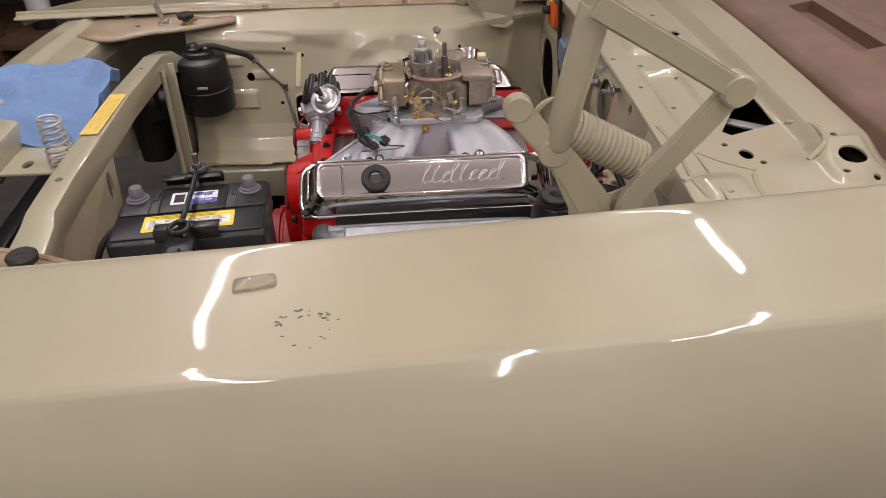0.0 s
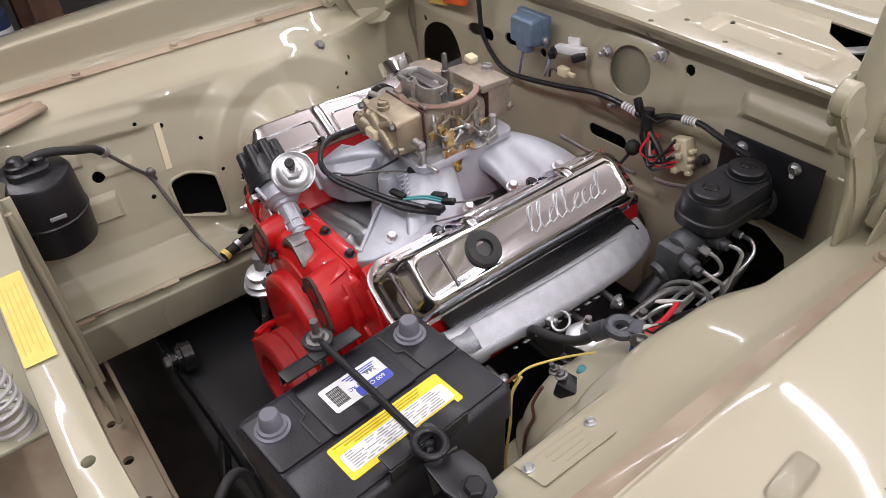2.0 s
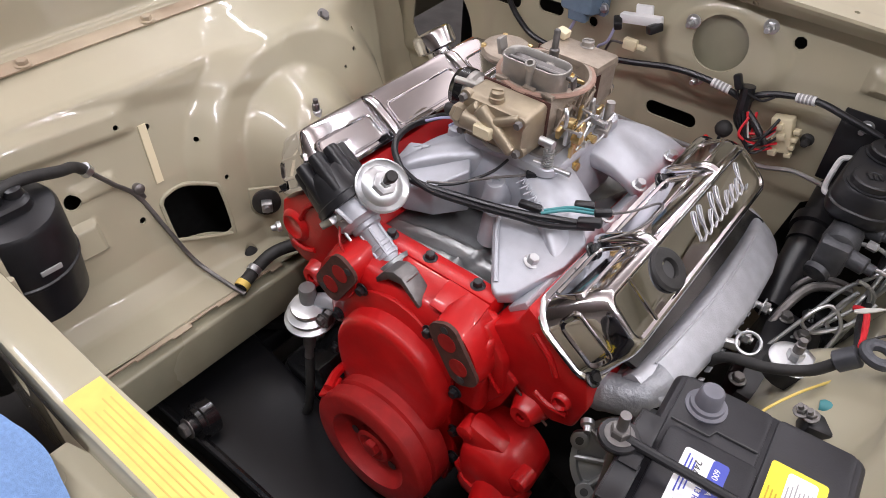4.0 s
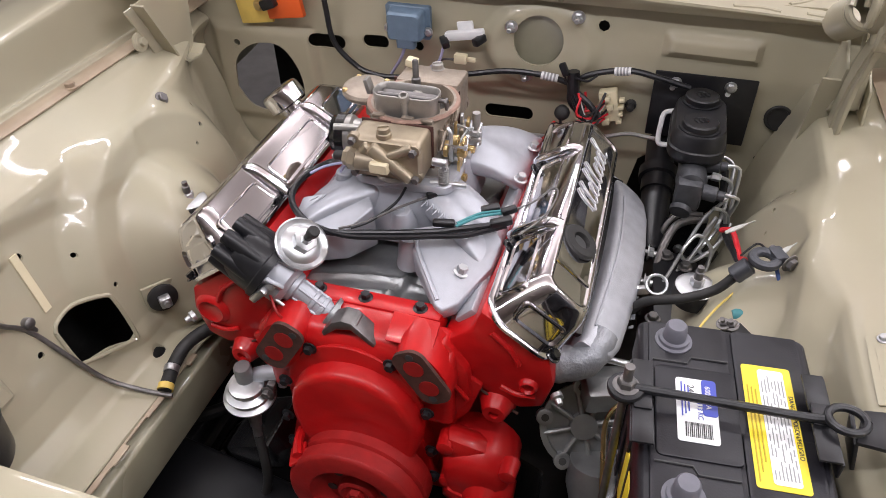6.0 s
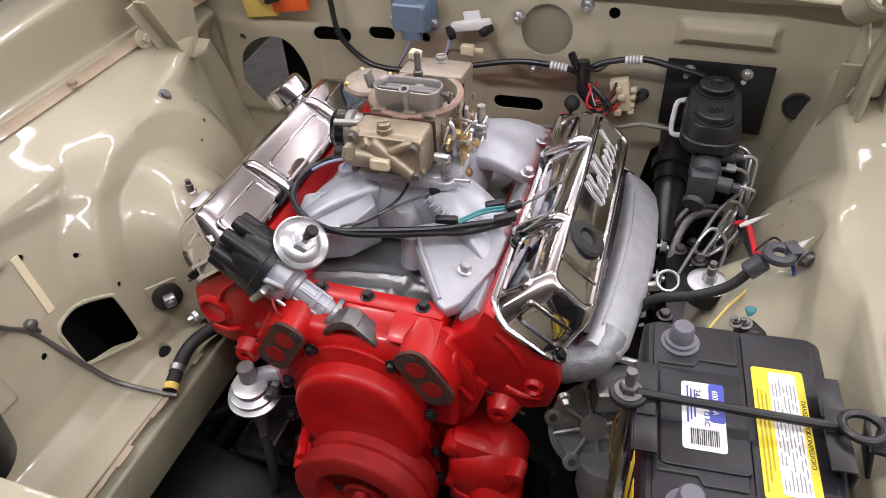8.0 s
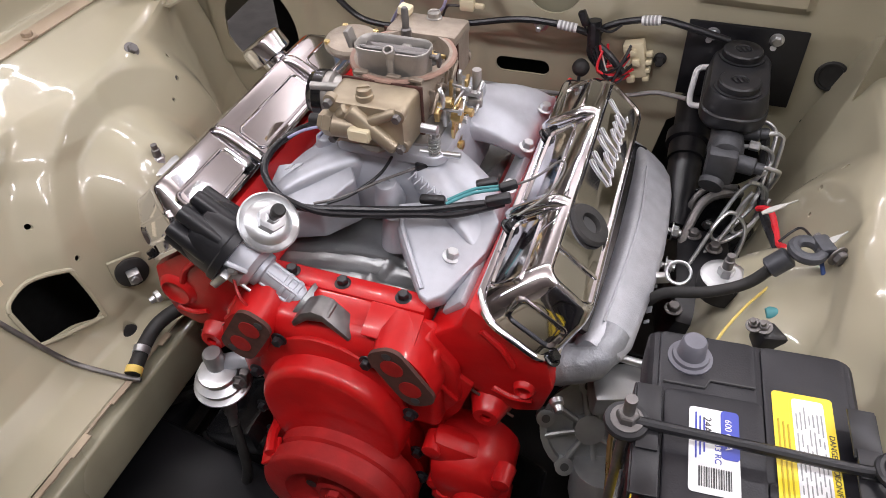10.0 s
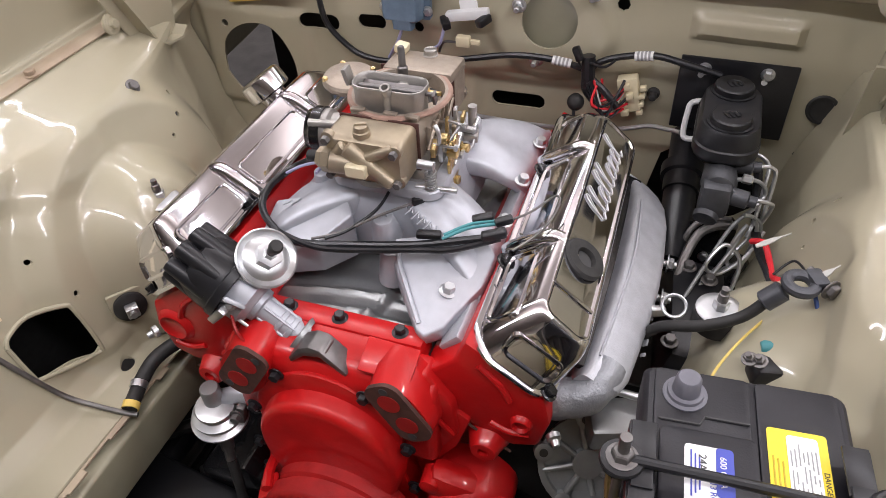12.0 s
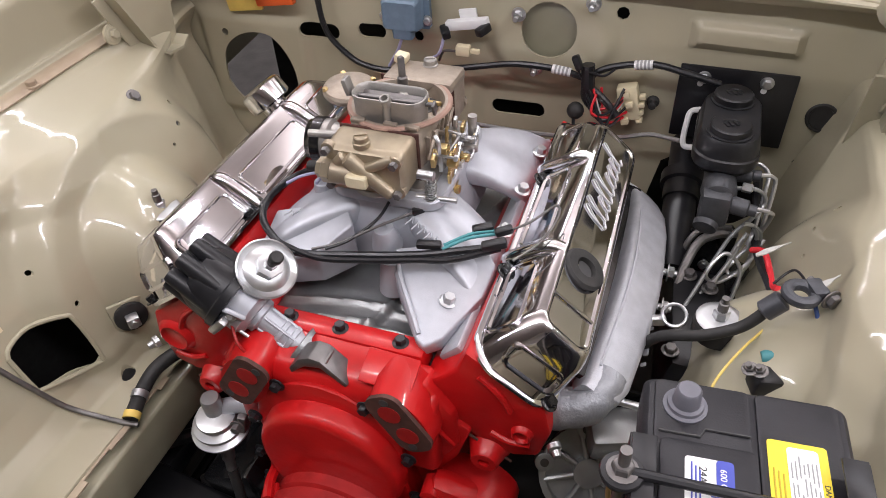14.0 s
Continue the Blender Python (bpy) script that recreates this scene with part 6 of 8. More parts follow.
def hold_down():
    hd = thing("battery_hold_down", "black steel battery hold-down strap with looped end", "battery bracket", (0.324, -0.138, 0.79))
    bm = B()
    sweep(bm, [(0.328, -0.14, 0.848), (0.351, -0.138, 0.847), (0.406, -0.134, 0.846), (0.476, -0.13, 0.846), (0.494, -0.129, 0.849)], 0.0042, 10)
    ring = [(0.508 + 0.0155 * math.cos(a), -0.1275 + 0.0135 * math.sin(a), 0.8505) for a in [2 * math.pi * k / 20 for k in range(21)]]
    sweep(bm, ring, 0.0038, 10, 1, smooth=False)
    part("strap_rod", bm, BLACK, hd)
    for x, y in ((0.340, -0.146), (0.490, -0.122)):
        bm = B()
        for dy in (-0.026, 0.026):
            box(bm, (x - dy * 0.087, y + dy, 0.8415), (0.019, 0.042, 0.003), (0, 0, 5), 0.001)
            sx = -1 if x < 0.4 else 1
            box(bm, (x - dy * 0.087 + sx * 0.0095, y + dy, 0.832), (0.003, 0.042, 0.018), (0, 0, 5), 0.001)
        box(bm, (x, y, 0.8430), (0.016, 0.024, 0.004), (0, 0, 5), 0.001)
        part("clamp_pad", bm, BLACK, hd)
    bm = B()
    lathe(bm, (0.324, -0.14, 0.842), (0, 0, 1), [(0, 0.016), (0.004, 0.017), (0.006, 0.016), (0.007, 0.010)], 22)
    part("washer", bm, BLACK, hd)
    bm = B()
    hexbolt(bm, (0.324, -0.14, 0.848), (0, 0, 1), 0.0085, 0.008)
    rod(bm, (0.324, -0.14, 0.852), (0.324, -0.14, 0.874), 0.0045)
    rod(bm, (0.324, -0.14, 0.843), (0.325, -0.138, 0.63), 0.004)
    part("j_bolt", bm, STEEL_DARK, hd)
    bm = B()
    prism(bm, [(0.516, -0.142), (0.526, -0.104), (0.552, -0.100), (0.578, -0.108), (0.584, -0.124), (0.574, -0.138), (0.549, -0.144)], "z", 0.837, 0.842, 0.0015)
    box(bm, (0.521, -0.123, 0.82), (0.004, 0.036, 0.036), (0, -12, 0), 0.001)
    part("fender_bracket", bm, BLACK, hd)
    bm = B()
    hexbolt(bm, (0.566, -0.123, 0.842), (0, 0, 1), 0.010, 0.008)
    part("bracket_bolt", bm, BLACK, hd)
    bm = B()
    box(bm, BM @ Vector((0, 0, 0.632)), (0.175, 0.25, 0.012), (0, 0, 5), 0.003)
    box(bm, BM @ Vector((0.06, 0, 0.575)), (0.03, 0.10, 0.11), (0, 20, 5), 0.003)
    part("tray", bm, BLACK_GLOSS, hd, "black battery tray")


hold_down()


# ---- master cylinder on its black plate ----
def master_cylinder():
    mc = thing("brake_master_cylinder", "black brake master cylinder with two round caps on a black plate", "master cylinder", (0.405, 0.50, 0.70))
    bm = B()
    m = pose(0.405, 0, 0, 0, 0, 0)
    box(bm, (0.385, FY - 0.016, 0.748), (0.166, 0.006, 0.122), (0, 0, 0), 0.002)
    pl = part("mounting_plate", bm, BLACK, mc, "flat black mounting plate")
    for x, z in ((0.338, 0.792), (0.426, 0.794)):
        bm = B()
        hexbolt(bm, (x, FY - 0.019, z), (0, -1, 0), 0.007, 0.007)
        part("plate_bolt", bm, STEEL, pl)
    for x, z in ((0.334, 0.781), (0.424, 0.781)):
        bm = B()
        lathe(bm, (x, FY - 0.0191, z), (0, -1, 0), [(0, 0.0045), (0.0006, 0.0045), (0.0007, 0)], 12)
        part("plate_hole", bm, WHITE, pl)
    bm = B()
    lay = []
    for h, w, l, r in ((0.735, 0.070, 0.130, 0.020), (0.744, 0.082, 0.152, 0.028), (0.748, 0.088, 0.160, 0.036), (0.762, 0.088, 0.160, 0.036), (0.764, 0.084, 0.156, 0.036), (0.769, 0.084, 0.156, 0.036), (0.786, 0.078, 0.148, 0.035), (0.789, 0.074, 0.144, 0.034)):
        lay.append((h, w, l, r))
    stack(bm, Matrix.Translation((0.383, 0.496, 0)), lay, 8)
    rs = part("reservoir", bm, BLACK, mc, "black plastic fluid reservoir", 40)
    for y in (0.541, 0.455):
        bm = B()
        lathe(bm, (0.382, y, 0.788), (0, 0, 1), [(0, 0.031), (0.003, 0.031), (0.0035, 0.0275), (0.011, 0.027), (0.013, 0.025), (0.013, 0.012), (0.0115, 0.011), (0.0115, 0)], 30)
        for k in range(3):
            box(bm, (0.376 + 0.006 * k, y + 0.003 * (k - 1), 0.8008), (0.004, 0.012, 0.0012), (0, 0, 30), 0.0003)
        part("cap", bm, BLACK, rs, "round black screw cap")
    bm = B()
    lathe(bm, (0.384, 0.592, 0.722), (0, -1, 0), [(0, 0.032), (0.02, 0.030), (0.03, 0.022), (0.16, 0.022), (0.185, 0.024), (0.20, 0.020), (0.205, 0.012)], 24)
    lathe(bm, (0.405, 0.390, 0.716), (1, -0.15, -0.05), [(-0.02, 0.013), (0.018, 0.012), (0.020, 0.008), (0.030, 0.008)], 16)
    lathe(bm, (0.405, 0.442, 0.732), (1, 0.0, 0.05), [(-0.02, 0.012), (0.018, 0.011), (0.02, 0.008), (0.03, 0.008)], 16)
    box(bm, (0.382, 0.390, 0.710), (0.040, 0.034, 0.050), (0, 0, 0), 0.008)
    lathe(bm, (0.376, 0.378, 0.688), (-0.2, -1, -0.5), [(0, 0.017), (0.008, 0.016), (0.010, 0.0)], 20)
    part("cylinder", bm, IRON, mc, "dark grey cast cylinder with brake fittings", 40)
    bm = B()
    pts = [(0.344, 0.572, 0.750), (0.329, 0.568, 0.746), (0.326, 0.557, 0.729), (0.326, 0.547, 0.706), (0.332, 0.542, 0.700), (0.350, 0.542, 0.702)]
    sweep(bm, pts, 0.0045, 8, 5)
    part("rod_guard", bm, WHITE, mc, "white wire loop beside the cylinder")
    for pts in ([(0.432, 0.390, 0.716), (0.452, 0.392, 0.712), (0.458, 0.407, 0.694), (0.450, 0.414, 0.654), (0.420, 0.382, 0.614), (0.385, 0.332, 0.594), (0.365, 0.272, 0.579)],
                [(0.430, 0.442, 0.734), (0.450, 0.447, 0.732), (0.456, 0.442, 0.714), (0.450, 0.412, 0.634), (0.435, 0.392, 0.554)],
                [(0.458, 0.407, 0.654), (0.442, 0.382, 0.624), (0.410, 0.357, 0.604), (0.390, 0.347, 0.624), (0.410, 0.372, 0.646), (0.435, 0.367, 0.624), (0.430, 0.342, 0.584)]):
        bm = B()
        sweep(bm, pts, 0.0030, 8, 8)
        part("brake_line", bm, STEEL, mc)
    bm = B()
    sweep(bm, [(0.425, 0.442, 0.629), (0.395, 0.427, 0.631), (0.372, 0.402, 0.624), (0.356, 0.342, 0.594), (0.348, 0.262, 0.554)], 0.007, 10)
    part("return_pipe", bm, STEEL_DARK, mc)


master_cylinder()


def steering_column():
    sc = thing("steering_gear", "dark steering gear and column below the brake cylinder", "steering gear", (0.38, 0.4, 0.5))
    bm = B()
    rod(bm, (0.335, 0.62, 0.66), (0.345, 0.38, 0.585), 0.026, 0.024, 22)
    lathe(bm, (0.338, 0.55, 0.640), (0.04, -0.9, -0.28), [(0, 0.034), (0.02, 0.034), (0.022, 0.028), (0.05, 0.028)], 22)
    part("column", bm, BLACK, sc)
    bm = B()
    box(bm, (0.385, 0.29, 0.555), (0.085, 0.20, 0.09), (0, 10, 5), 0.02)
    lathe(bm, (0.43, 0.25, 0.57), (0, 0, 1), [(0, 0.034), (0.045, 0.034), (0.05, 0.028)], 22)
    part("gear_case", bm, BLACK, sc)
    for x, y in ((0.36, 0.21), (0.40, 0.22), (0.40, 0.34), (0.37, 0.36)):
        bm = B()
        hexbolt(bm, (x, y, 0.603), (0, 0, 1), 0.008, 0.008)
        part("case_bolt", bm, STEEL_DARK, sc)


steering_column()


def pedal_bracket():
    br = thing("linkage_bracket", "black steel linkage bracket beside the exhaust manifold", "bracket", (0.41, 0.44, 0.60))
    bm = B()
    prism(bm, [(0.352, 0.40), (0.354, 0.560), (0.358, 0.618), (0.380, 0.634), (0.418, 0.642), (0.428, 0.630), (0.424, 0.40)], "y", 0.440, 0.444, 0.0015)
    part("plate", bm, BLACK_GLOSS, br)
    # lighter steel rim painted as the highlight along the plate's rounded edge
    bm = B()
    sweep(bm, [(0.346, 0.385, 0.500), (0.355, 0.400, 0.560), (0.360, 0.412, 0.618), (0.381, 0.436, 0.634), (0.417, 0.436, 0.641)], 0.0046, 10, 6)
    part("rolled_edge", bm, STEEL_DARK, br)
    for x, z in ((0.412, 0.632), (0.392, 0.560), (0.378, 0.500)):
        bm = B()
        hexbolt(bm, (x, 0.440, z), (0, -1, 0.2), 0.006, 0.006)
        part("bracket_bolt", bm, STEEL, br)
    bm = B()
    stack(bm, Matrix.Translation((0.425, 0.42, 0)), [(0.40, 0.11, 0.14, 0.02), (0.51, 0.10, 0.13, 0.02), (0.555, 0.07, 0.10, 0.02), (0.560, 0.06, 0.09, 0.02)], 4)
    part("linkage_box", bm, BLACK_GLOSS, br, "dark greasy linkage housing", 40)
    # steel brake pipes coiling down in front of the bracket
    pp = thing("brake_pipes", "bent bright steel brake pipes below the master cylinder", "brake pipe", (0.44, 0.40, 0.62))
    for k, pts in enumerate(([(0.412, 0.500, 0.714), (0.436, 0.498, 0.716), (0.450, 0.488, 0.708), (0.450, 0.470, 0.692), (0.446, 0.435, 0.676), (0.441, 0.405, 0.664), (0.436, 0.392, 0.650)],
                             [(0.404, 0.412, 0.728), (0.424, 0.412, 0.732), (0.440, 0.416, 0.724), (0.446, 0.416, 0.708), (0.436, 0.402, 0.694), (0.414, 0.388, 0.668), (0.396, 0.362, 0.632), (0.378, 0.318, 0.610), (0.362, 0.280, 0.590), (0.354, 0.262, 0.560)],
                             [(0.424, 0.385, 0.692), (0.440, 0.395, 0.682), (0.448, 0.400, 0.656), (0.446, 0.392, 0.620), (0.434, 0.380, 0.604), (0.418, 0.370, 0.618), (0.420, 0.376, 0.650), (0.432, 0.386, 0.676)],
                             [(0.436, 0.392, 0.686), (0.450, 0.402, 0.668), (0.452, 0.402, 0.640), (0.440, 0.388, 0.612), (0.414, 0.366, 0.604), (0.386, 0.330, 0.596), (0.370, 0.300, 0.574)],
                             [(0.430, 0.388, 0.668), (0.420, 0.372, 0.640), (0.404, 0.350, 0.612), (0.392, 0.330, 0.580)])):
        bm = B()
        sweep(bm, pts, 0.0030, 8, 8)
        part("pipe", bm, STEEL if k % 2 == 0 else ALU_DARK, pp)
    for p, d in (((0.424, 0.412, 0.731), (1, 0, -0.1)), ((0.420, 0.500, 0.7145), (1, 0, 0.1))):
        bm = B()
        lathe(bm, p, d, [(-0.012, 0.0065), (0, 0.0065), (0.002, 0.004)], 6)
        part("pipe_nut", bm, STEEL, pp)


pedal_bracket()


def starter_case():
    """Cast aluminium case beside the block, below the front of the exhaust manifold."""
    st = thing("cast_pump_case", "ribbed cast aluminium pump case beside the engine", "pump", (0.30, 0.05, 0.45))
    bm = B()
    n = Vector((0.25, -0.75, 0.6)).normalized()
    c = Vector((0.292, 0.055, 0.520))
    lathe(bm, c, n, [(-0.10, 0.030), (-0.05, 0.048), (-0.02, 0.056), (-0.006, 0.062), (0.0, 0.062), (0.0, 0.054), (-0.008, 0.052), (-0.008, 0.020), (0.002, 0.019), (0.004, 0.0)], 32)
    u, v, d = frame_of(n)
    for k in range(8):
        a = radians(45 * k + 8)
        q = (u * math.cos(a) + v * math.sin(a))
        tb = B()
        rod(tb, c - n * 0.003 + q * 0.018, c - n * 0.003 + q * 0.056, 0.004, seg=8)
        part("rib", tb, ALU_DARK, st)
    box(bm, (0.315, 0.085, 0.575), (0.07, 0.05, 0.05), (10, 0, 20), 0.008)
    lathe(bm, (0.320, 0.03, 0.49), (0.1, -0.3, -1), [(0, 0.040), (0.04, 0.045), (0.10, 0.034), (0.12, 0.02)], 22)
    case = part("case", bm, ALU_DARK, st, "dull ribbed casting", 40)
    for k in range(5):
        a = radians(72 * k + 20)
        q = (u * math.cos(a) + v * math.sin(a)) * 0.057
        bm = B()
        lathe(bm, c + q - n * 0.008, n, [(0, 0.012), (0.011, 0.012), (0.012, 0.009), (0.012, 0.005), (0.004, 0.005)], 14)
        part("bolt_ear", bm, ALU_DARK, case)
        # black disc as the dark inside the ear's hole
        bm = B()
        lathe(bm, c + q + n * 0.004, n, [(0, 0.0055), (0.0005, 0)], 12)
        part("bolt_hole_shade", bm, INK, case)
    bm = B()
    sweep(bm, [(0.345, 0.03, 0.60), (0.330, 0.02, 0.625), (0.318, 0.005, 0.60), (0.325, -0.02, 0.54), (0.335, -0.05, 0.46)], 0.0032, 8)
    part("pipe", bm, BRASS, st)


starter_case()


def fuel_pump():
    fp = thing("fuel_pump", "bright zinc fuel pump bolted low on the block", "fuel pump", (-0.185, -0.03, 0.52))
    bm = B()
    c = Vector((-0.188, -0.026, 0.510))
    lathe(bm, c, (0.05, -0.1, 1), [(0, 0.014), (0.004, 0.028), (0.010, 0.036), (0.012, 0.039), (0.015, 0.039), (0.017, 0.035), (0.019, 0.032), (0.023, 0.032), (0.025, 0.034), (0.028, 0.034), (0.030, 0.030), (0.033, 0.025), (0.038, 0.025), (0.040, 0.027), (0.043, 0.026), (0.045, 0.020), (0.046, 0.0)], 40)
    part("body", bm, STEEL, fp, "round bright pump body with rolled seams", 30)
    bm = B()
    lathe(bm, (-0.190, -0.024, 0.550), (0.02, -0.05, 1), [(0, 0.0135), (0.030, 0.0130), (0.033, 0.0115), (0.034, 0)], 20)
    part("inlet", bm, ALU_DARK, fp)
    bm = B()
    sweep(bm, [(-0.184, -0.016, 0.552), (-0.158, -0.012, 0.564), (-0.130, -0.010, 0.570)], 0.012, 12)
    box(bm, (-0.137, -0.008, 0.566), (0.014, 0.024, 0.045), (0, 0, 10), 0.004)
    part("arm", bm, ALU, fp)
    bm = B()
    lathe(bm, (-0.184, -0.032, 0.512), (0.1, -0.25, -1), [(0, 0.012), (0.04, 0.009), (0.045, 0.007), (0.06, 0.007)], 14)
    part("outlet", bm, STEEL_DARK, fp)
    bm = B()
    box(bm, (-0.150, -0.024, 0.545), (0.012, 0.016, 0.034), (0, 12, 10), 0.003)
    hexbolt(bm, (-0.150, -0.034, 0.550), (0.1, -1, 0), 0.007, 0.008)
    part("mount_lug", bm, STEEL_DARK, fp)
    # black fuel hose looping to the outlet
    bm = B()
    sweep(bm, [(-0.178, -0.046, 0.452), (-0.170, -0.058, 0.400), (-0.172, -0.066, 0.350), (-0.196, -0.070, 0.300), (-0.25, -0.05, 0.26), (-0.33, 0.02, 0.25)], 0.0075, 12)
    part("fuel_hose", bm, RUBBER, fp)


fuel_pump()


# ---- charcoal canister and its pipe along the far inner fender ----
def canister():
    cn = thing("vapour_canister", "black plastic vapour canister with a hose on its lid", "canister", (-0.392, -0.298, 0.645))
    bm = B()
    c = (-0.398, -0.298, 0.640)
    lathe(bm, c, (0.06, 0, 1), [(0, 0.056), (0.004, 0.064), (0.060, 0.066), (0.062, 0.068), (0.066, 0.068), (0.068, 0.066), (0.136, 0.063), (0.142, 0.059), (0.146, 0.048), (0.147, 0)], 40)
    part("can", bm, BLACK, cn, "round black canister body", 35)
    bm = B()
    t = Vector((-0.390, -0.298, 0.784))
    stack(bm, Matrix.Translation(t), [(0, 0.060, 0.070, 0.02), (0.010, 0.058, 0.068, 0.02), (0.013, 0.050, 0.060, 0.018)])
    lathe(bm, t + Vector((0.0, -0.012, 0.010)), (0, 0, 1), [(0, 0.020), (0.010, 0.020), (0.012, 0.016), (0.020, 0.012), (0.022, 0.008)], 20)
    lathe(bm, t + Vector((0.005, 0.02, 0.010)), (0, 0, 1), [(0, 0.012), (0.012, 0.010), (0.014, 0.006)], 16)
    part("lid", bm, BLACK, cn)
    bm = B()
    box(bm, (-0.3255, -0.290, 0.722), (0.003, 0.026, 0.007), (0, 0, 0), 0.001)
    part("embossed_mark", bm, GREY_INK, cn)
    bm = B()
    box(bm, (-0.448, -0.305, 0.725), (0.040, 0.030, 0.10), (0, 8, 0), 0.004)
    part("bracket", bm, BLACK, cn)
    hose = thing("vapour_hose", "black vapour hose joined to a thin steel pipe along the fender", "hose", (-0.40, -0.2, 0.75))
    bm = B()
    sweep(bm, [(-0.390, -0.300, 0.804), (-0.392, -0.262, 0.806), (-0.405, -0.215, 0.786), (-0.424, -0.190, 0.770), (-0.434, -0.174, 0.752)], 0.0075, 12)
    part("rubber_end", bm, RUBBER, hose)
    bm = B()
    sweep(bm, [(-0.434, -0.176, 0.755), (-0.442, -0.140, 0.705), (-0.446, -0.110, 0.664), (-0.420, -0.092, 0.600), (-0.394, -0.078, 0.548), (-0.356, -0.066, 0.524), (-0.322, -0.060, 0.517), (-0.304, -0.056, 0.514)], 0.0036, 10)
    part("pipe", bm, STEEL_DARK, hose)
    bm = B()
    lathe(bm, (-0.434, -0.173, 0.752), (-0.1, 0.5, -0.9), [(-0.004, 0.0095), (0.006, 0.0095)], 16)
    part("hose_clamp", bm, STEEL, hose)
    bm = B()
    box(bm, (-0.449, -0.107, 0.664), (0.012, 0.014, 0.020), (20, 0, 0), 0.003)
    lathe(bm, (-0.448, -0.106, 0.676), (1, 0, 0.2), [(-0.01, 0.008), (0.006, 0.008), (0.008, 0.005)], 14)
    part("pipe_clip", bm, STEEL_DARK, hose)
    bm = B()
    sweep(bm, [(-0.318, -0.054, 0.518), (-0.323, -0.034, 0.520), (-0.331, -0.006, 0.522), (-0.326, 0.024, 0.534), (-0.306, 0.056, 0.542), (-0.278, 0.085, 0.540), (-0.25, 0.13, 0.52)], 0.0105, 14)
    part("rubber_end", bm, RUBBER, hose)
    for p, m2 in (((-0.319, -0.049, 0.5185), YELLOW_OLD), ((-0.328, -0.018, 0.5225), STEEL)):
        bm = B()
        lathe(bm, p, (-0.25, 0.9, 0.25), [(-0.004, 0.0118), (0.006, 0.0118)], 18)
        part("band", bm, m2, hose)


canister()


# ---- shock tower studs, fender fittings ----
def shock_mount(x, y, z):
    sh = thing("shock_mount", "zinc shock absorber stud with washer and rubber bush", "shock mount", (x, y, z), "shock mounts")
    bm = B()
    lathe(bm, (x, y, z - 0.014), (0, 0, 1), [(0, 0.029), (0.018, 0.029), (0.0215, 0.027)], 24)
    part("bush", bm, RUBBER, sh)
    bm = B()
    lathe(bm, (x, y, z + 0.008), (0, 0, 1), [(0, 0.0265), (0.002, 0.0275), (0.003, 0.0265), (0.005, 0.018), (0.005, 0)], 28)
    part("washer", bm, STEEL, sh)
    bm = B()
    hexbolt(bm, (x, y, z + 0.012), (0, 0, 1), 0.0095, 0.011, False)
    part("nut", bm, STEEL, sh)
    bm = B()
    lathe(bm, (x, y, z + 0.022), (0, 0, 1), [(0, 0.006), (0.014, 0.006), (0.015, 0.0045), (0.022, 0.0045)], 12)
    part("stud", bm, STEEL_DARK, sh)


shock_mount(-0.377, 0.184, 0.683)
shock_mount(0.404, 0.194, 0.684)


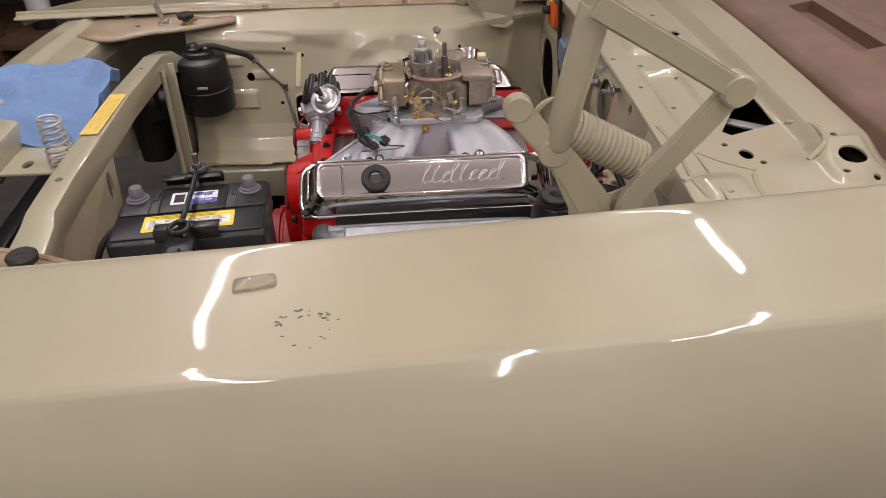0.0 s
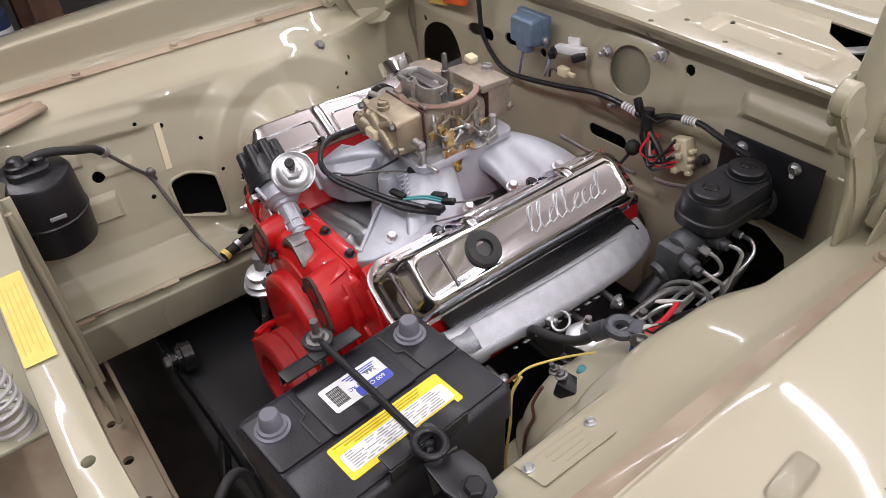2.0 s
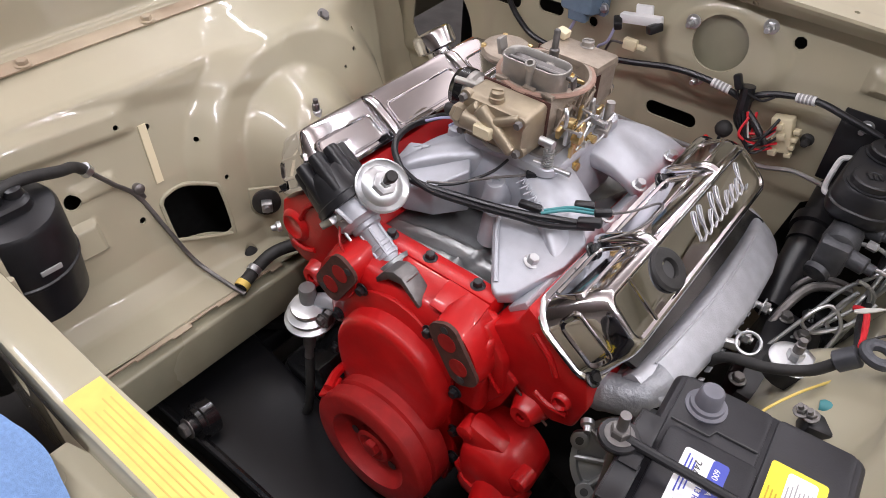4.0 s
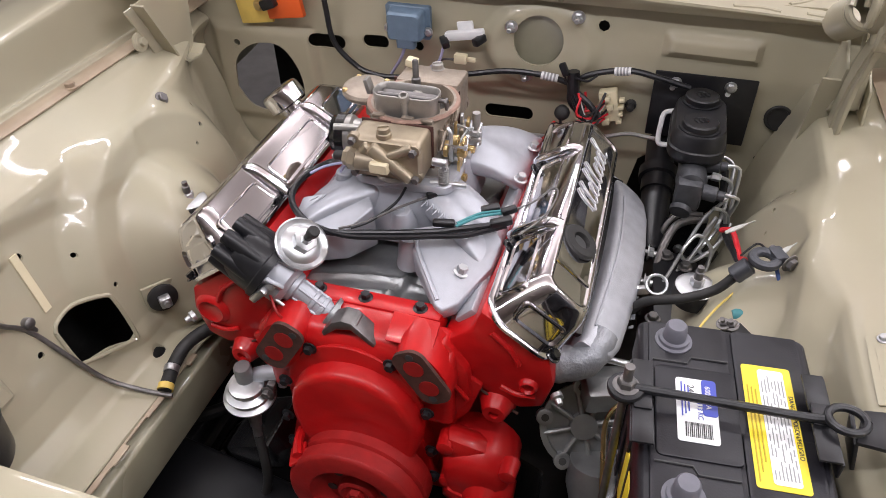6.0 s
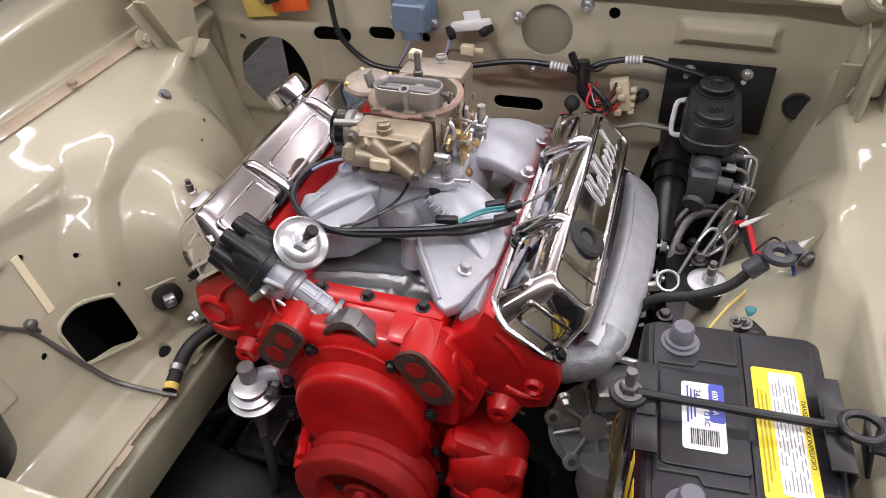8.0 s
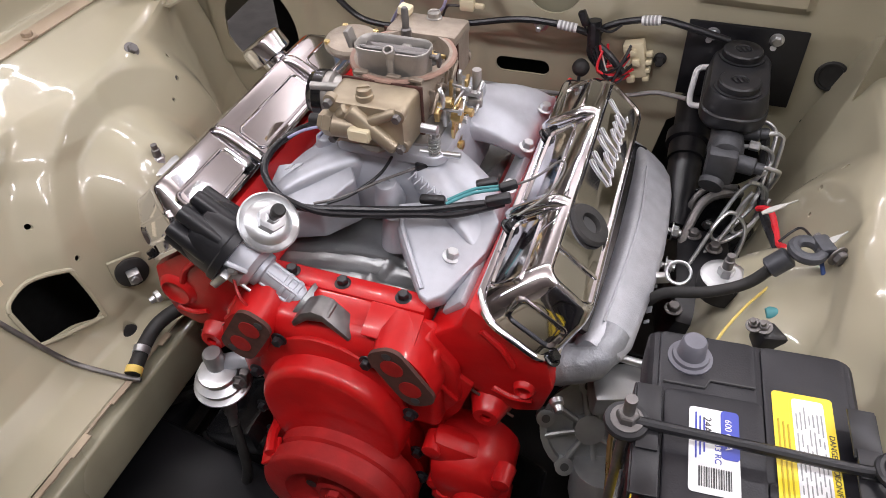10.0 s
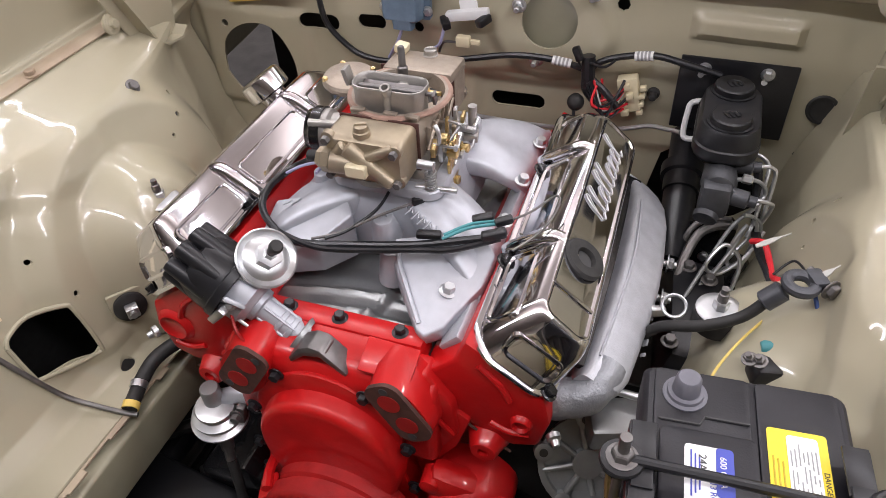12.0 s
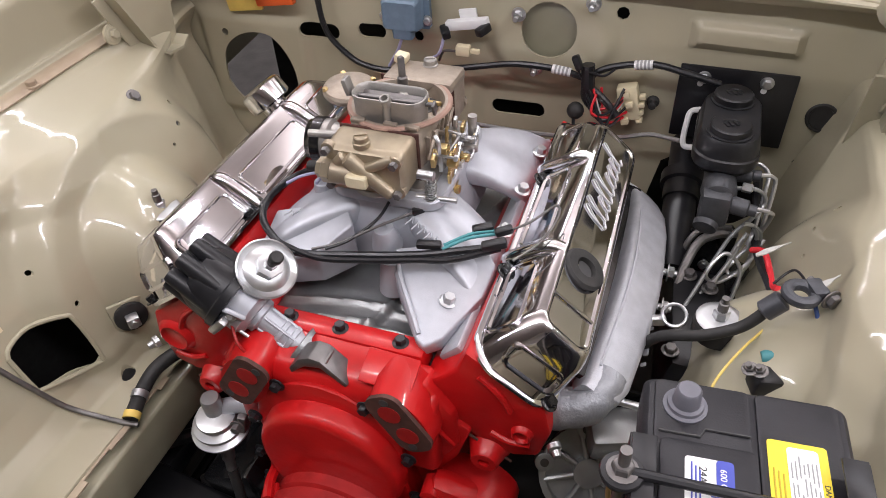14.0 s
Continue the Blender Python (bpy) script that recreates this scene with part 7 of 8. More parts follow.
def fittings():
    by, bz = 0.064, 0.592
    bp = Vector((wall_x(by, bz), by, bz))
    n = Vector((1, -0.75, 0.15)).normalized()
    ub = thing("bump_stop_bolt", "black rubber bush with a square bolt on the fender tower", "bolt", bp)
    bm = B()
    box(bm, bp + n * 0.002, (0.006, 0.052, 0.052), (0, 0, -37), 0.002)
    part("plate", bm, TAN, ub)
    bm = B()
    lathe(bm, bp, n, [(-0.01, 0.023), (0.012, 0.023), (0.014, 0.020), (0.015, 0)], 24)
    part("bush", bm, RUBBER, ub)
    bm = B()
    box(bm, bp + n * 0.022, (0.016, 0.017, 0.017), (0, 0, -37), 0.002)
    rod(bm, bp + n * 0.026, bp + n * 0.036, 0.005)
    part("bolt", bm, STEEL, ub)
    # white strap tag on the fender
    bm = B()
    loops = []
    for k in range(6):
        t = k / 5
        y, z = -0.062 - 0.010 * t, 0.752 - 0.082 * t
        x = wall_x(y, z) + 0.0015
        loops.append([Vector((x - 0.001, y - 0.006, z)), Vector((x - 0.001, y + 0.006, z)), Vector((x + 0.0012, y + 0.006, z)), Vector((x + 0.0012, y - 0.006, z))])
    loft(bm, loops)
    tg = tagged(part("fender_strap", bm, CREAM), "pale perforated plastic strap on the fender wall", "strap")
    # clip on the fender shelf
    bm = B()
    hexbolt(bm, (wall_x(0.305, 0.797), 0.305, 0.797), (0.8, 0, 0.6), 0.008, 0.007)
    tagged(part("fender_clip", bm, STEEL_DARK), "dark steel push clip in the inner fender", "clip")
    # engraved data tag with two screws, its digits as bars
    tag = thing("fender_tag", "tan painted data tag screwed to the inner fender", "data tag", (0.556, -0.02, 0.822))
    bm = B()
    pm = pose(0.5735, -0.022, 0.8195, 0, -20, 0)
    stack(bm, pm, [(0, 0.044, 0.092, 0.002), (0.0012, 0.044, 0.092, 0.002)], 2)
    part("plate", bm, TAN, tag)
    for y in (-0.040, 0.040):
        bm = B()
        hexbolt(bm, pm @ Vector((-0.006, y, 0.001)), pm.to_3x3() @ Vector((0, 0, 1)), 0.0045, 0.004)
        part("screw", bm, STEEL, tag)
    for k in range(4):
        bm = B()
        box(bm, pm @ Vector((-0.014 + 0.009 * k, 0.004 * (k % 2), 0.0014)), (0.0022, 0.055 - 0.008 * k, 0.0006), (0, -20, 0))
        part("stamped_line", bm, TAN, tag)
    # rubber hood bumpers
    for x, y in ((0.563, -0.328), (-0.508, -0.346)):
        hb = thing("hood_bumper", "black rubber hood bumper on a threaded stud", "hood bumper", (x, y, 0.828), "hood bumpers")
        bm = B()
        lathe(bm, (x, y, 0.840), (0, 0, 1), [(0, 0.014), (0.003, 0.020), (0.012, 0.021), (0.015, 0.018), (0.015, 0.006), (0.013, 0.004), (0.013, 0)], 24)
        part("rubber", bm, RUBBER, hb)
        bm = B()
        rod(bm, (x, y, 0.818), (x, y, 0.846), 0.006)
        hexbolt(bm, (x, y, 0.828), (0, 0, 1), 0.010, 0.007)
        part("stud", bm, BRASS, hb)
    # round grommet on the firewall
    bm = B()
    lathe(bm, (0.515, FY - 0.002, 0.740), (-0.10, -0.98, 0.10), [(-0.03, 0.022), (-0.002, 0.022), (-0.002, 0.023), (0.002, 0.023), (0.004, 0.021), (0.004, 0.018), (0.001, 0.017), (0.001, 0)], 28)
    tagged(part("firewall_grommet", bm, RUBBER), "round black rubber grommet in the firewall", "grommet")
    bm = B()
    lathe(bm, (0.270, FY - 0.005, 0.734), (0, -1, 0), [(0, 0.010), (0.004, 0.010), (0.006, 0.006), (0.018, 0.006), (0.019, 0.004)], 14)
    tagged(part("firewall_plug", bm, RUBBER), "small black rubber plug in the firewall", "plug")
    # clear lens on the fender top
    ln = thing("fender_lens", "clear plastic marker lens lying on the fender", "lens", (0.745, 0.028, fender_top(0.745, 0.028)))
    bm = B()
    lm = pose(0.744, 0.028, fender_top(0.744, 0.028) - 0.001, 3, 7, 6)
    stack(bm, lm, [(0, 0.022, 0.052, 0.006), (0.005, 0.019, 0.047, 0.005), (0.008, 0.011, 0.036, 0.004)], 5)
    part("lens", bm, LENS, ln)
    # scuffs where an emblem was
    rnd = random.Random(7)
    sc = thing("fender_scuff", "small dark scuff marks on the fender paint", "scuff", (0.815, 0.09, 0.921))
    for k in range(38):
        a, q = rnd.uniform(0, 6.283), rnd.uniform(0.6, 1.0)
        x, y = 0.812 + 0.026 * q * math.cos(a), 0.090 + 0.040 * q * math.sin(a)
        if math.cos(a) > 0.3 and rnd.random() < 0.5:
            continue
        bm = B()
        box(bm, (x, y, fender_top(x, y) + 0.0006), (rnd.uniform(0.0008, 0.0018), rnd.uniform(0.0015, 0.006), 0.0008), (2, 13, rnd.uniform(-40, 40)), 0.0003)
        part("scratch", bm, SCUFF, sc)


SCUFF = mat("grey_scuff", (0.11, 0.11, 0.09), 0.6)
LENS = mat("cloudy_lens", (0.86, 0.81, 0.70), 0.08, grain=0.04)
LENS.node_tree.nodes["Principled BSDF"].inputs["Transmission Weight"].default_value = 0.82
fittings()


# ---- control box, connectors and wiring on the firewall ----
def cable(name, label, pts, r, material, parent=None, seg=8, n=8):
    bm = B()
    sweep(bm, pts, r, seg, n * 2 if "loom" in name else n, wob=0.025 if "loom" in name else 0.0)
    if parent is not None:
        return part(name, bm, material, parent)
    return tagged(part(name, bm, material), label, "cable" if "hose" not in name else "hose")


def electrics():
    bx = thing("ignition_module", "blue grey finned ignition module on the firewall", "control box", (-0.139, 0.6, 0.84))
    bm = B()
    stack(bm, Matrix.Translation((-0.14, 0.595, 0.849)) @ pose(0, 0, 0, 90, 0, 0), [(-0.008, 0.084, 0.060, 0.004), (0.002, 0.084, 0.060, 0.004), (0.004, 0.066, 0.056, 0.006), (0.028, 0.062, 0.050, 0.006), (0.032, 0.056, 0.044, 0.006)])
    part("case", bm, BLUE_BOX, bx)
    bm = B()
    stack(bm, Matrix.Translation((-0.138, 0.575, 0.822)), [(-0.012, 0.034, 0.020, 0.005), (0.008, 0.036, 0.024, 0.006)])
    part("plug", bm, BLUE_BOX, bx)
    for x in (-0.166, -0.090):
        bm = B()
        hexbolt(bm, (x - 0.012, 0.592, 0.835), (0, -1, 0), 0.006, 0.005)
        part("screw", bm, STEEL, bx)
    cable("lead", "", [(-0.14, 0.571, 0.812), (-0.152, 0.577, 0.785), (-0.172, 0.593, 0.755), (-0.182, 0.6, 0.74)], 0.0028, W_LAV, bx)
    # ballast resistor with two connectors
    rs = thing("ballast_resistor", "white ceramic ballast resistor with black plugs on the firewall", "resistor", (-0.034, 0.6, 0.835))
    bm = B()
    box(bm, (-0.034, 0.593, 0.836), (0.072, 0.016, 0.016), (0, -10, 0), 0.003)
    box(bm, (-0.034, 0.603, 0.84), (0.030, 0.006, 0.034), (0, -10, 0), 0.002)
    part("ceramic", bm, WHITE, rs)
    for x, z in ((-0.056, 0.836), (0.008, 0.846)):
        bm = B()
        box(bm, (x - 0.012, 0.581, z - 0.012), (0.014, 0.026, 0.014), (10, -10, 30 if x < 0 else -30), 0.003)
        part("plug", bm, BLACK, rs)
    bm = B()
    box(bm, (-0.038, 0.581, 0.796), (0.024, 0.014, 0.018), (0, 0, 0), 0.003)
    box(bm, (-0.018, 0.581, 0.796), (0.016, 0.008, 0.008), (0, 0, 0), 0.002)
    part("connector", bm, CREAM, rs)
    cable("lead", "", [(-0.068, 0.575, 0.82), (-0.077, 0.575, 0.79), (-0.097, 0.59, 0.77), (-0.102, 0.595, 0.762)], 0.0026, W_LAV, rs)
    cable("lead", "", [(-0.05, 0.578, 0.794), (-0.072, 0.581, 0.79), (-0.084, 0.59, 0.768)], 0.0022, STEEL_DARK, rs)
    # orange regulator on a tan bracket
    rg = thing("voltage_regulator", "orange tagged regulator on a tan bracket at the firewall", "regulator", (-0.412, 0.595, 0.86))
    bm = B()
    box(bm, (-0.457, 0.601, 0.848), (0.070, 0.008, 0.070), (0, -8, 0), 0.002)
    part("bracket", bm, YELLOW_OLD, rg)
    bm = B()
    box(bm, (-0.387, 0.595, 0.858), (0.075, 0.014, 0.052), (0, -8, 0), 0.003)
    part("case", bm, ORANGE, rg)
    bm = B()
    box(bm, (-0.412, 0.581, 0.862), (0.03, 0.02, 0.02), (0, -20, 0), 0.004)
    part("plug", bm, BLACK, rg)
    bm = B()
    hexbolt(bm, (-0.442, 0.596, 0.85), (0, -1, 0), 0.008, 0.007)
    part("screw", bm, BRASS, rg)
    # main loom along the firewall
    lm = thing("firewall_loom", "black taped wiring loom with white tag sleeves along the firewall", "wiring loom", (0.092, 0.59, 0.783))
    for pts, r in (([(-0.304, 0.59, 0.93), (-0.301, 0.593, 0.861), (-0.293, 0.595, 0.794), (-0.252, 0.593, 0.752), (-0.212, 0.587, 0.741), (-0.162, 0.585, 0.742), (-0.042, 0.583, 0.763), (0.048, 0.58, 0.783), (0.122, 0.581, 0.782), (0.1665, 0.581, 0.771)], 0.0052),
                   ([(0.168, 0.581, 0.762), (0.18, 0.581, 0.785), (0.213, 0.582, 0.8), (0.2641, 0.577, 0.811), (0.313, 0.571, 0.806), (0.3619, 0.577, 0.792)], 0.0052),
                   ([(0.166, 0.578, 0.798), (0.1695, 0.575, 0.762), (0.171, 0.575, 0.745), (0.186, 0.573, 0.728)], 0.011),
                   ([(0.1755, 0.575, 0.76), (0.198, 0.57, 0.745), (0.22, 0.567, 0.722)], 0.006)):
        cable("loom", "", pts, r, BLACK, lm, 10)
    for a, b in (((0.11, 0.581, 0.7825), (0.14, 0.581, 0.7795)), ((0.236, 0.5795, 0.8055), (0.2629, 0.577, 0.8105))):
        bm = B()
        rod(bm, a, b, 0.0072, seg=14)
        sl = part("tag_sleeve", bm, WHITE, lm)
        for k in range(4):
            bm = B()
            p = Vector(a).lerp(Vector(b), 0.2 + 0.2 * k)
            lathe(bm, p, Vector(b) - Vector(a), [(-0.0016, 0.0074), (0.0016, 0.0074)], 14)
            part("tag_mark", bm, GREY_INK, sl)
    bm = B()
    box(bm, (0.151, 0.57, 0.803), (0.012, 0.012, 0.024), (0, -25, 0), 0.003)
    part("spare_plug", bm, BLACK, lm)
    cable("lead", "", [(0.152, 0.571, 0.796), (0.156, 0.571, 0.782), (0.163, 0.575, 0.776)], 0.002, BLACK, lm)
    cable("lead", "", [(0.166, 0.571, 0.791), (0.1755, 0.568, 0.79), (0.193, 0.571, 0.786), (0.208, 0.575, 0.797)], 0.002, BLACK, lm)
    # bulkhead connector block with coloured wires
    bc = thing("bulkhead_connector", "cream bulkhead connector with a tangle of red and black wires", "connector", (0.226, 0.6, 0.735))
    bm = B()
    box(bm, (0.234, 0.598, 0.733), (0.032, 0.022, 0.058), (0, -14, 0), 0.003)
    for k in range(4):
        for c3, s3 in (((0.228 + 0.010 * (k % 2) - 0.002 * k, 0.585, 0.750 - 0.015 * k), (0.012, 0.012, 0.010)), ((0.254, 0.593, 0.747 - 0.014 * k), (0.010, 0.012, 0.007))):
            tb = B()
            box(tb, c3, s3, (0, -14, 0), 0.0015)
            part("socket", tb, CREAM, bc)
    part("block", bm, CREAM, bc)
    rnd = random.Random(11)
    for k in range(11):
        y = 0.567 + rnd.uniform(-0.006, 0.014)
        a = Vector((0.178 + rnd.uniform(-0.012, 0.012), y, 0.752 + rnd.uniform(-0.008, 0.012)))
        b = Vector((0.194 + rnd.uniform(-0.012, 0.014), y - 0.014, 0.722 + rnd.uniform(-0.012, 0.010)))
        c = Vector((0.228 + rnd.uniform(-0.006, 0.006), 0.583, 0.712 + 0.005 * k))
        cable("wire", "", [a, b, b.lerp(c, 0.6) + Vector((0, -0.006, -0.006)), c], 0.0022, (W_RED, BLACK, W_RED, W_BROWN, BLACK, CLEAR)[k % 6], bc, 6, 5)
    # kickdown rod with a black ball end
    kd = thing("throttle_cable", "black throttle rod with a round knob leaning on the firewall", "throttle rod", (0.154, 0.56, 0.73))
    bm = B()
    lathe(bm, (0.155, 0.563, 0.724), (0, -0.2, 1), [(-0.014, 0.002), (-0.012, 0.008), (-0.006, 0.0125), (0, 0.014), (0.006, 0.0125), (0.012, 0.008), (0.014, 0.002)], 20)
    part("knob", bm, RUBBER, kd)
    cable("rod", "", [(0.1545, 0.555, 0.714), (0.166, 0.48, 0.700), (0.154, 0.42, 0.708), (0.146, 0.36, 0.735)], 0.0028, BLACK, kd)
    cable("fuel_line", "thin bare steel fuel line across the firewall", [(-0.032, 0.575, 0.665), (0.048, 0.573, 0.664), (0.122, 0.571, 0.667), (0.163, 0.567, 0.672)], 0.0036, STEEL)
    cable("brake_line", "thin bare steel brake line along the firewall", [(0.206, 0.567, 0.682), (0.233, 0.567, 0.685), (0.2727, 0.567, 0.697), (0.302, 0.56, 0.7), (0.3216, 0.55, 0.704)], 0.0036, STEEL)
    # loom over the intake
    lo = thing("engine_loom", "black engine wiring loom with loose plugs lying on the intake", "wiring loom", (0.0, 0.11, 0.765))
    cable("loom", "", [(-0.112, 0.218, 0.792), (-0.140, 0.226, 0.778), (-0.162, 0.214, 0.768), (-0.168, 0.175, 0.770), (-0.158, 0.135, 0.772), (-0.134, 0.108, 0.768), (-0.091, 0.090, 0.762), (-0.022, 0.102, 0.764), (0.055, 0.118, 0.770), (0.110, 0.136, 0.776), (0.140, 0.148, 0.778)], 0.0048, BLACK, lo, 10)
    cable("wire", "", [(-0.120, 0.098, 0.766), (-0.06, 0.086, 0.764), (0.0, 0.098, 0.764), (0.06, 0.112, 0.768), (0.10, 0.120, 0.772), (0.148, 0.150, 0.776)], 0.0036, BLACK, lo)
    cable("wire", "", [(-0.002, 0.183, 0.790), (-0.006, 0.150, 0.784), (-0.030, 0.118, 0.772), (-0.054, 0.100, 0.767)], 0.0020, BLACK, lo)
    cable("wire", "", [(0.030, 0.176, 0.782), (-0.003, 0.142, 0.780), (-0.040, 0.112, 0.770), (-0.070, 0.096, 0.766)], 0.0018, STEEL_DARK, lo)
    cable("wire", "", [(0.085, 0.128, 0.778), (0.110, 0.148, 0.784), (0.139, 0.162, 0.786)], 0.0020, W_TEAL, lo)
    cable("wire", "", [(0.085, 0.134, 0.779), (0.112, 0.156, 0.785), (0.139, 0.168, 0.786)], 0.0020, W_TEAL, lo)
    cable("wire", "", [(0.140, 0.165, 0.783), (0.175, 0.180, 0.798), (0.198, 0.205, 0.808), (0.206, 0.190, 0.808), (0.196, 0.150, 0.800), (0.170, 0.124, 0.786)], 0.0015, STEEL_DARK, lo)
    cable("wire", "", [(-0.160, 0.200, 0.772), (-0.140, 0.212, 0.780), (-0.105, 0.205, 0.796), (-0.094, 0.170, 0.806)], 0.0020, W_LAV, lo)
    for c, s3, rot in (((0.068, 0.130, 0.779), (0.030, 0.012, 0.008), (0, 0, 12)), ((0.122, 0.168, 0.786), (0.026, 0.013, 0.009), (0, -8, 25)), ((0.142, 0.146, 0.784), (0.030, 0.013, 0.010), (0, -12, 20)), ((-0.002, 0.186, 0.790), (0.008, 0.012, 0.014), (0, 0, 0)), ((0.036, 0.180, 0.784), (0.016, 0.010, 0.010), (0, 0, 30)), ((0.148, 0.166, 0.790), (0.022, 0.011, 0.009), (0, -10, 30))):
        bm = B()
        box(bm, c, s3, rot, 0.003)
        part("plug", bm, BLACK, lo)
    # battery cable lug, solenoid and the coloured leads by the near tower
    lg = thing("battery_cable", "black battery cable with a grey clamp lying on the tower", "cable", (0.447, 0.164, 0.736))
    cable("lead", "", [(0.322, 0.169, 0.644), (0.343, 0.156, 0.684), (0.386, 0.15, 0.706), (0.423, 0.158, 0.724), (0.445, 0.166, 0.751)], 0.0066, RUBBER, lg, 12)
    bm = B()
    lathe(bm, (0.439, 0.164, 0.746), (0.387, 0.154, 0.404), [(0, 0.009), (0.002, 0.012), (0.024, 0.012), (0.026, 0.009)], 16)
    ring = [(0.471 + 0.0140 * math.cos(a), 0.175 + 0.0140 * math.sin(a), 0.773) for a in [2 * math.pi * k / 22 for k in range(23)]]
    sweep(bm, ring, 0.0066, 10, 1, smooth=False)
    box(bm, (0.486, 0.184, 0.774), (0.018, 0.026, 0.015), (0, 0, 25), 0.004)
    part("clamp", bm, LEAD, lg, "grey lead battery clamp")
    bm = B()
    rod(bm, (0.479, 0.199, 0.774), (0.503, 0.17, 0.774), 0.005)
    hexbolt(bm, (0.499, 0.174, 0.774), (0.6, -0.7, 0), 0.008, 0.007)
    part("clamp_bolt", bm, STEEL_DARK, lg)
    for pts, r, m2, nm in (([(0.487, 0.179, 0.762), (0.496, 0.162, 0.74), (0.489, 0.149, 0.721), (0.471, 0.142, 0.711), (0.457, 0.136, 0.707)], 0.0024, W_BLUE, "blue_lead"),
                           ([(0.436, 0.335, 0.690), (0.448, 0.318, 0.704), (0.455, 0.285, 0.704), (0.458, 0.255, 0.706), (0.462, 0.240, 0.716)], 0.0040, W_RED, "red_lead"),
                           ([(0.462, 0.208, 0.708), (0.460, 0.190, 0.716), (0.446, 0.166, 0.716), (0.424, 0.130, 0.713), (0.404, 0.090, 0.706), (0.398, 0.070, 0.690)], 0.0016, W_YELLOW, "yellow_lead"),
                           ([(0.440, 0.50, 0.690), (0.448, 0.42, 0.650), (0.450, 0.34, 0.672), (0.455, 0.27, 0.700), (0.475, 0.199, 0.696), (0.493, 0.134, 0.684), (0.502, 0.054, 0.664)], 0.0068, BLACK, "fender_loom"),
                           ([(0.457, 0.25, 0.714), (0.477, 0.265, 0.728), (0.487, 0.22, 0.746), (0.477, 0.199, 0.766)], 0.0016, BLACK, "black_lead")):
        cable(nm, {"blue_lead": "thin blue wire from the battery clamp", "red_lead": "short red wire end by the tower", "yellow_lead": "thin yellow wire across the tower", "fender_loom": "black taped loom along the inner fender", "black_lead": "thin black wire loop by the tower"}[nm], pts, r, m2)
    cable("ground_cable", "black cable looping down beside the battery", [(0.390, -0.250, 0.50), (0.384, -0.253, 0.62), (0.362, -0.256, 0.715), (0.352, -0.262, 0.752), (0.360, -0.282, 0.762), (0.378, -0.314, 0.730), (0.390, -0.336, 0.660), (0.392, -0.340, 0.56), (0.388, -0.336, 0.45)], 0.0055, RUBBER, None, 12)
    bw = thing("brown_wires", "brown and copper wires hanging beside the battery", "wire", (0.40, 0.06, 0.69))
    for k, pts in enumerate(([(0.400, 0.074, 0.700), (0.392, 0.062, 0.680), (0.394, 0.056, 0.630), (0.398, 0.050, 0.560), (0.396, 0.046, 0.48)], [(0.404, 0.078, 0.698), (0.400, 0.066, 0.670), (0.404, 0.060, 0.620), (0.402, 0.054, 0.550), (0.406, 0.050, 0.48)], [(0.428, 0.092, 0.690), (0.422, 0.082, 0.660), (0.428, 0.078, 0.640), (0.420, 0.072, 0.600), (0.424, 0.066, 0.52)])):
        cable("wire", "", pts, 0.0022, (W_BROWN, W_YELLOW, W_BROWN)[k], bw, 8, 6)
    so = thing("starter_relay", "small black starter relay with brass studs", "relay", (0.449, 0.119, 0.684))
    bm = B()
    box(bm, (0.457, 0.112, 0.696), (0.036, 0.026, 0.026), (0, 10, 20), 0.004)
    part("case", bm, BLACK, so)
    for x in (0.452, 0.462):
        bm = B()
        rod(bm, (x - 0.013, 0.109, 0.706), (x - 0.021, 0.102, 0.728), 0.003)
        hexbolt(bm, (x - 0.017, 0.106, 0.716), (-0.3, -0.2, 1), 0.006, 0.005)
        part("stud", bm, STEEL_DARK, so)
    bm = B()
    lathe(bm, (0.447, 0.134, 0.708), (0.887, 0.22, 0.084), [(0, 0.006), (0.004, 0.008), (0.022, 0.008), (0.026, 0.004)], 14)
    part("boot", bm, W_TEAL, so, "teal rubber wire boot")
    for p, q in (((0.435, 0.288, 0.722), (0.471, 0.302, 0.74)), ((0.485, 0.184, 0.776), (0.505, 0.196, 0.791))):
        bm = B()
        d = (Vector(q) - Vector(p))
        loops = []
        for k in range(5):
            c = Vector(p).lerp(Vector(q), k / 4)
            w = 0.0022 + 0.002 * math.sin(k * 1.3)
            sd = d.cross(Vector((0, 0, 1))).normalized() * w
            loops.append([c + sd, c - sd, c - sd - Vector((0, 0, 0.002)), c + sd - Vector((0, 0, 0.002))])
        loft(bm, loops)
        tagged(part("zip_tie", bm, CLEAR), "milky plastic zip tie end", "zip tie", "zip ties")
    bm = B()
    ring = [(0.354 + 0.014 * math.cos(a), 0.196 + 0.010 * math.sin(a), 0.682 + 0.009 * math.sin(a)) for a in [2 * math.pi * k / 20 for k in range(21)]]
    sweep(bm, ring, 0.0022, 8, 1, smooth=False)
    box(bm, (0.337, 0.196, 0.668), (0.018, 0.010, 0.012), (0, 0, 20), 0.002)
    tagged(part("pipe_clamp", bm, STEEL), "bright steel pipe clamp beside the exhaust", "clamp")


LEAD = mat("grey_lead", (0.085, 0.088, 0.098), 0.45, metal=0.5, grain=0.15, grain_scale=60, bump=0.2)
electrics()


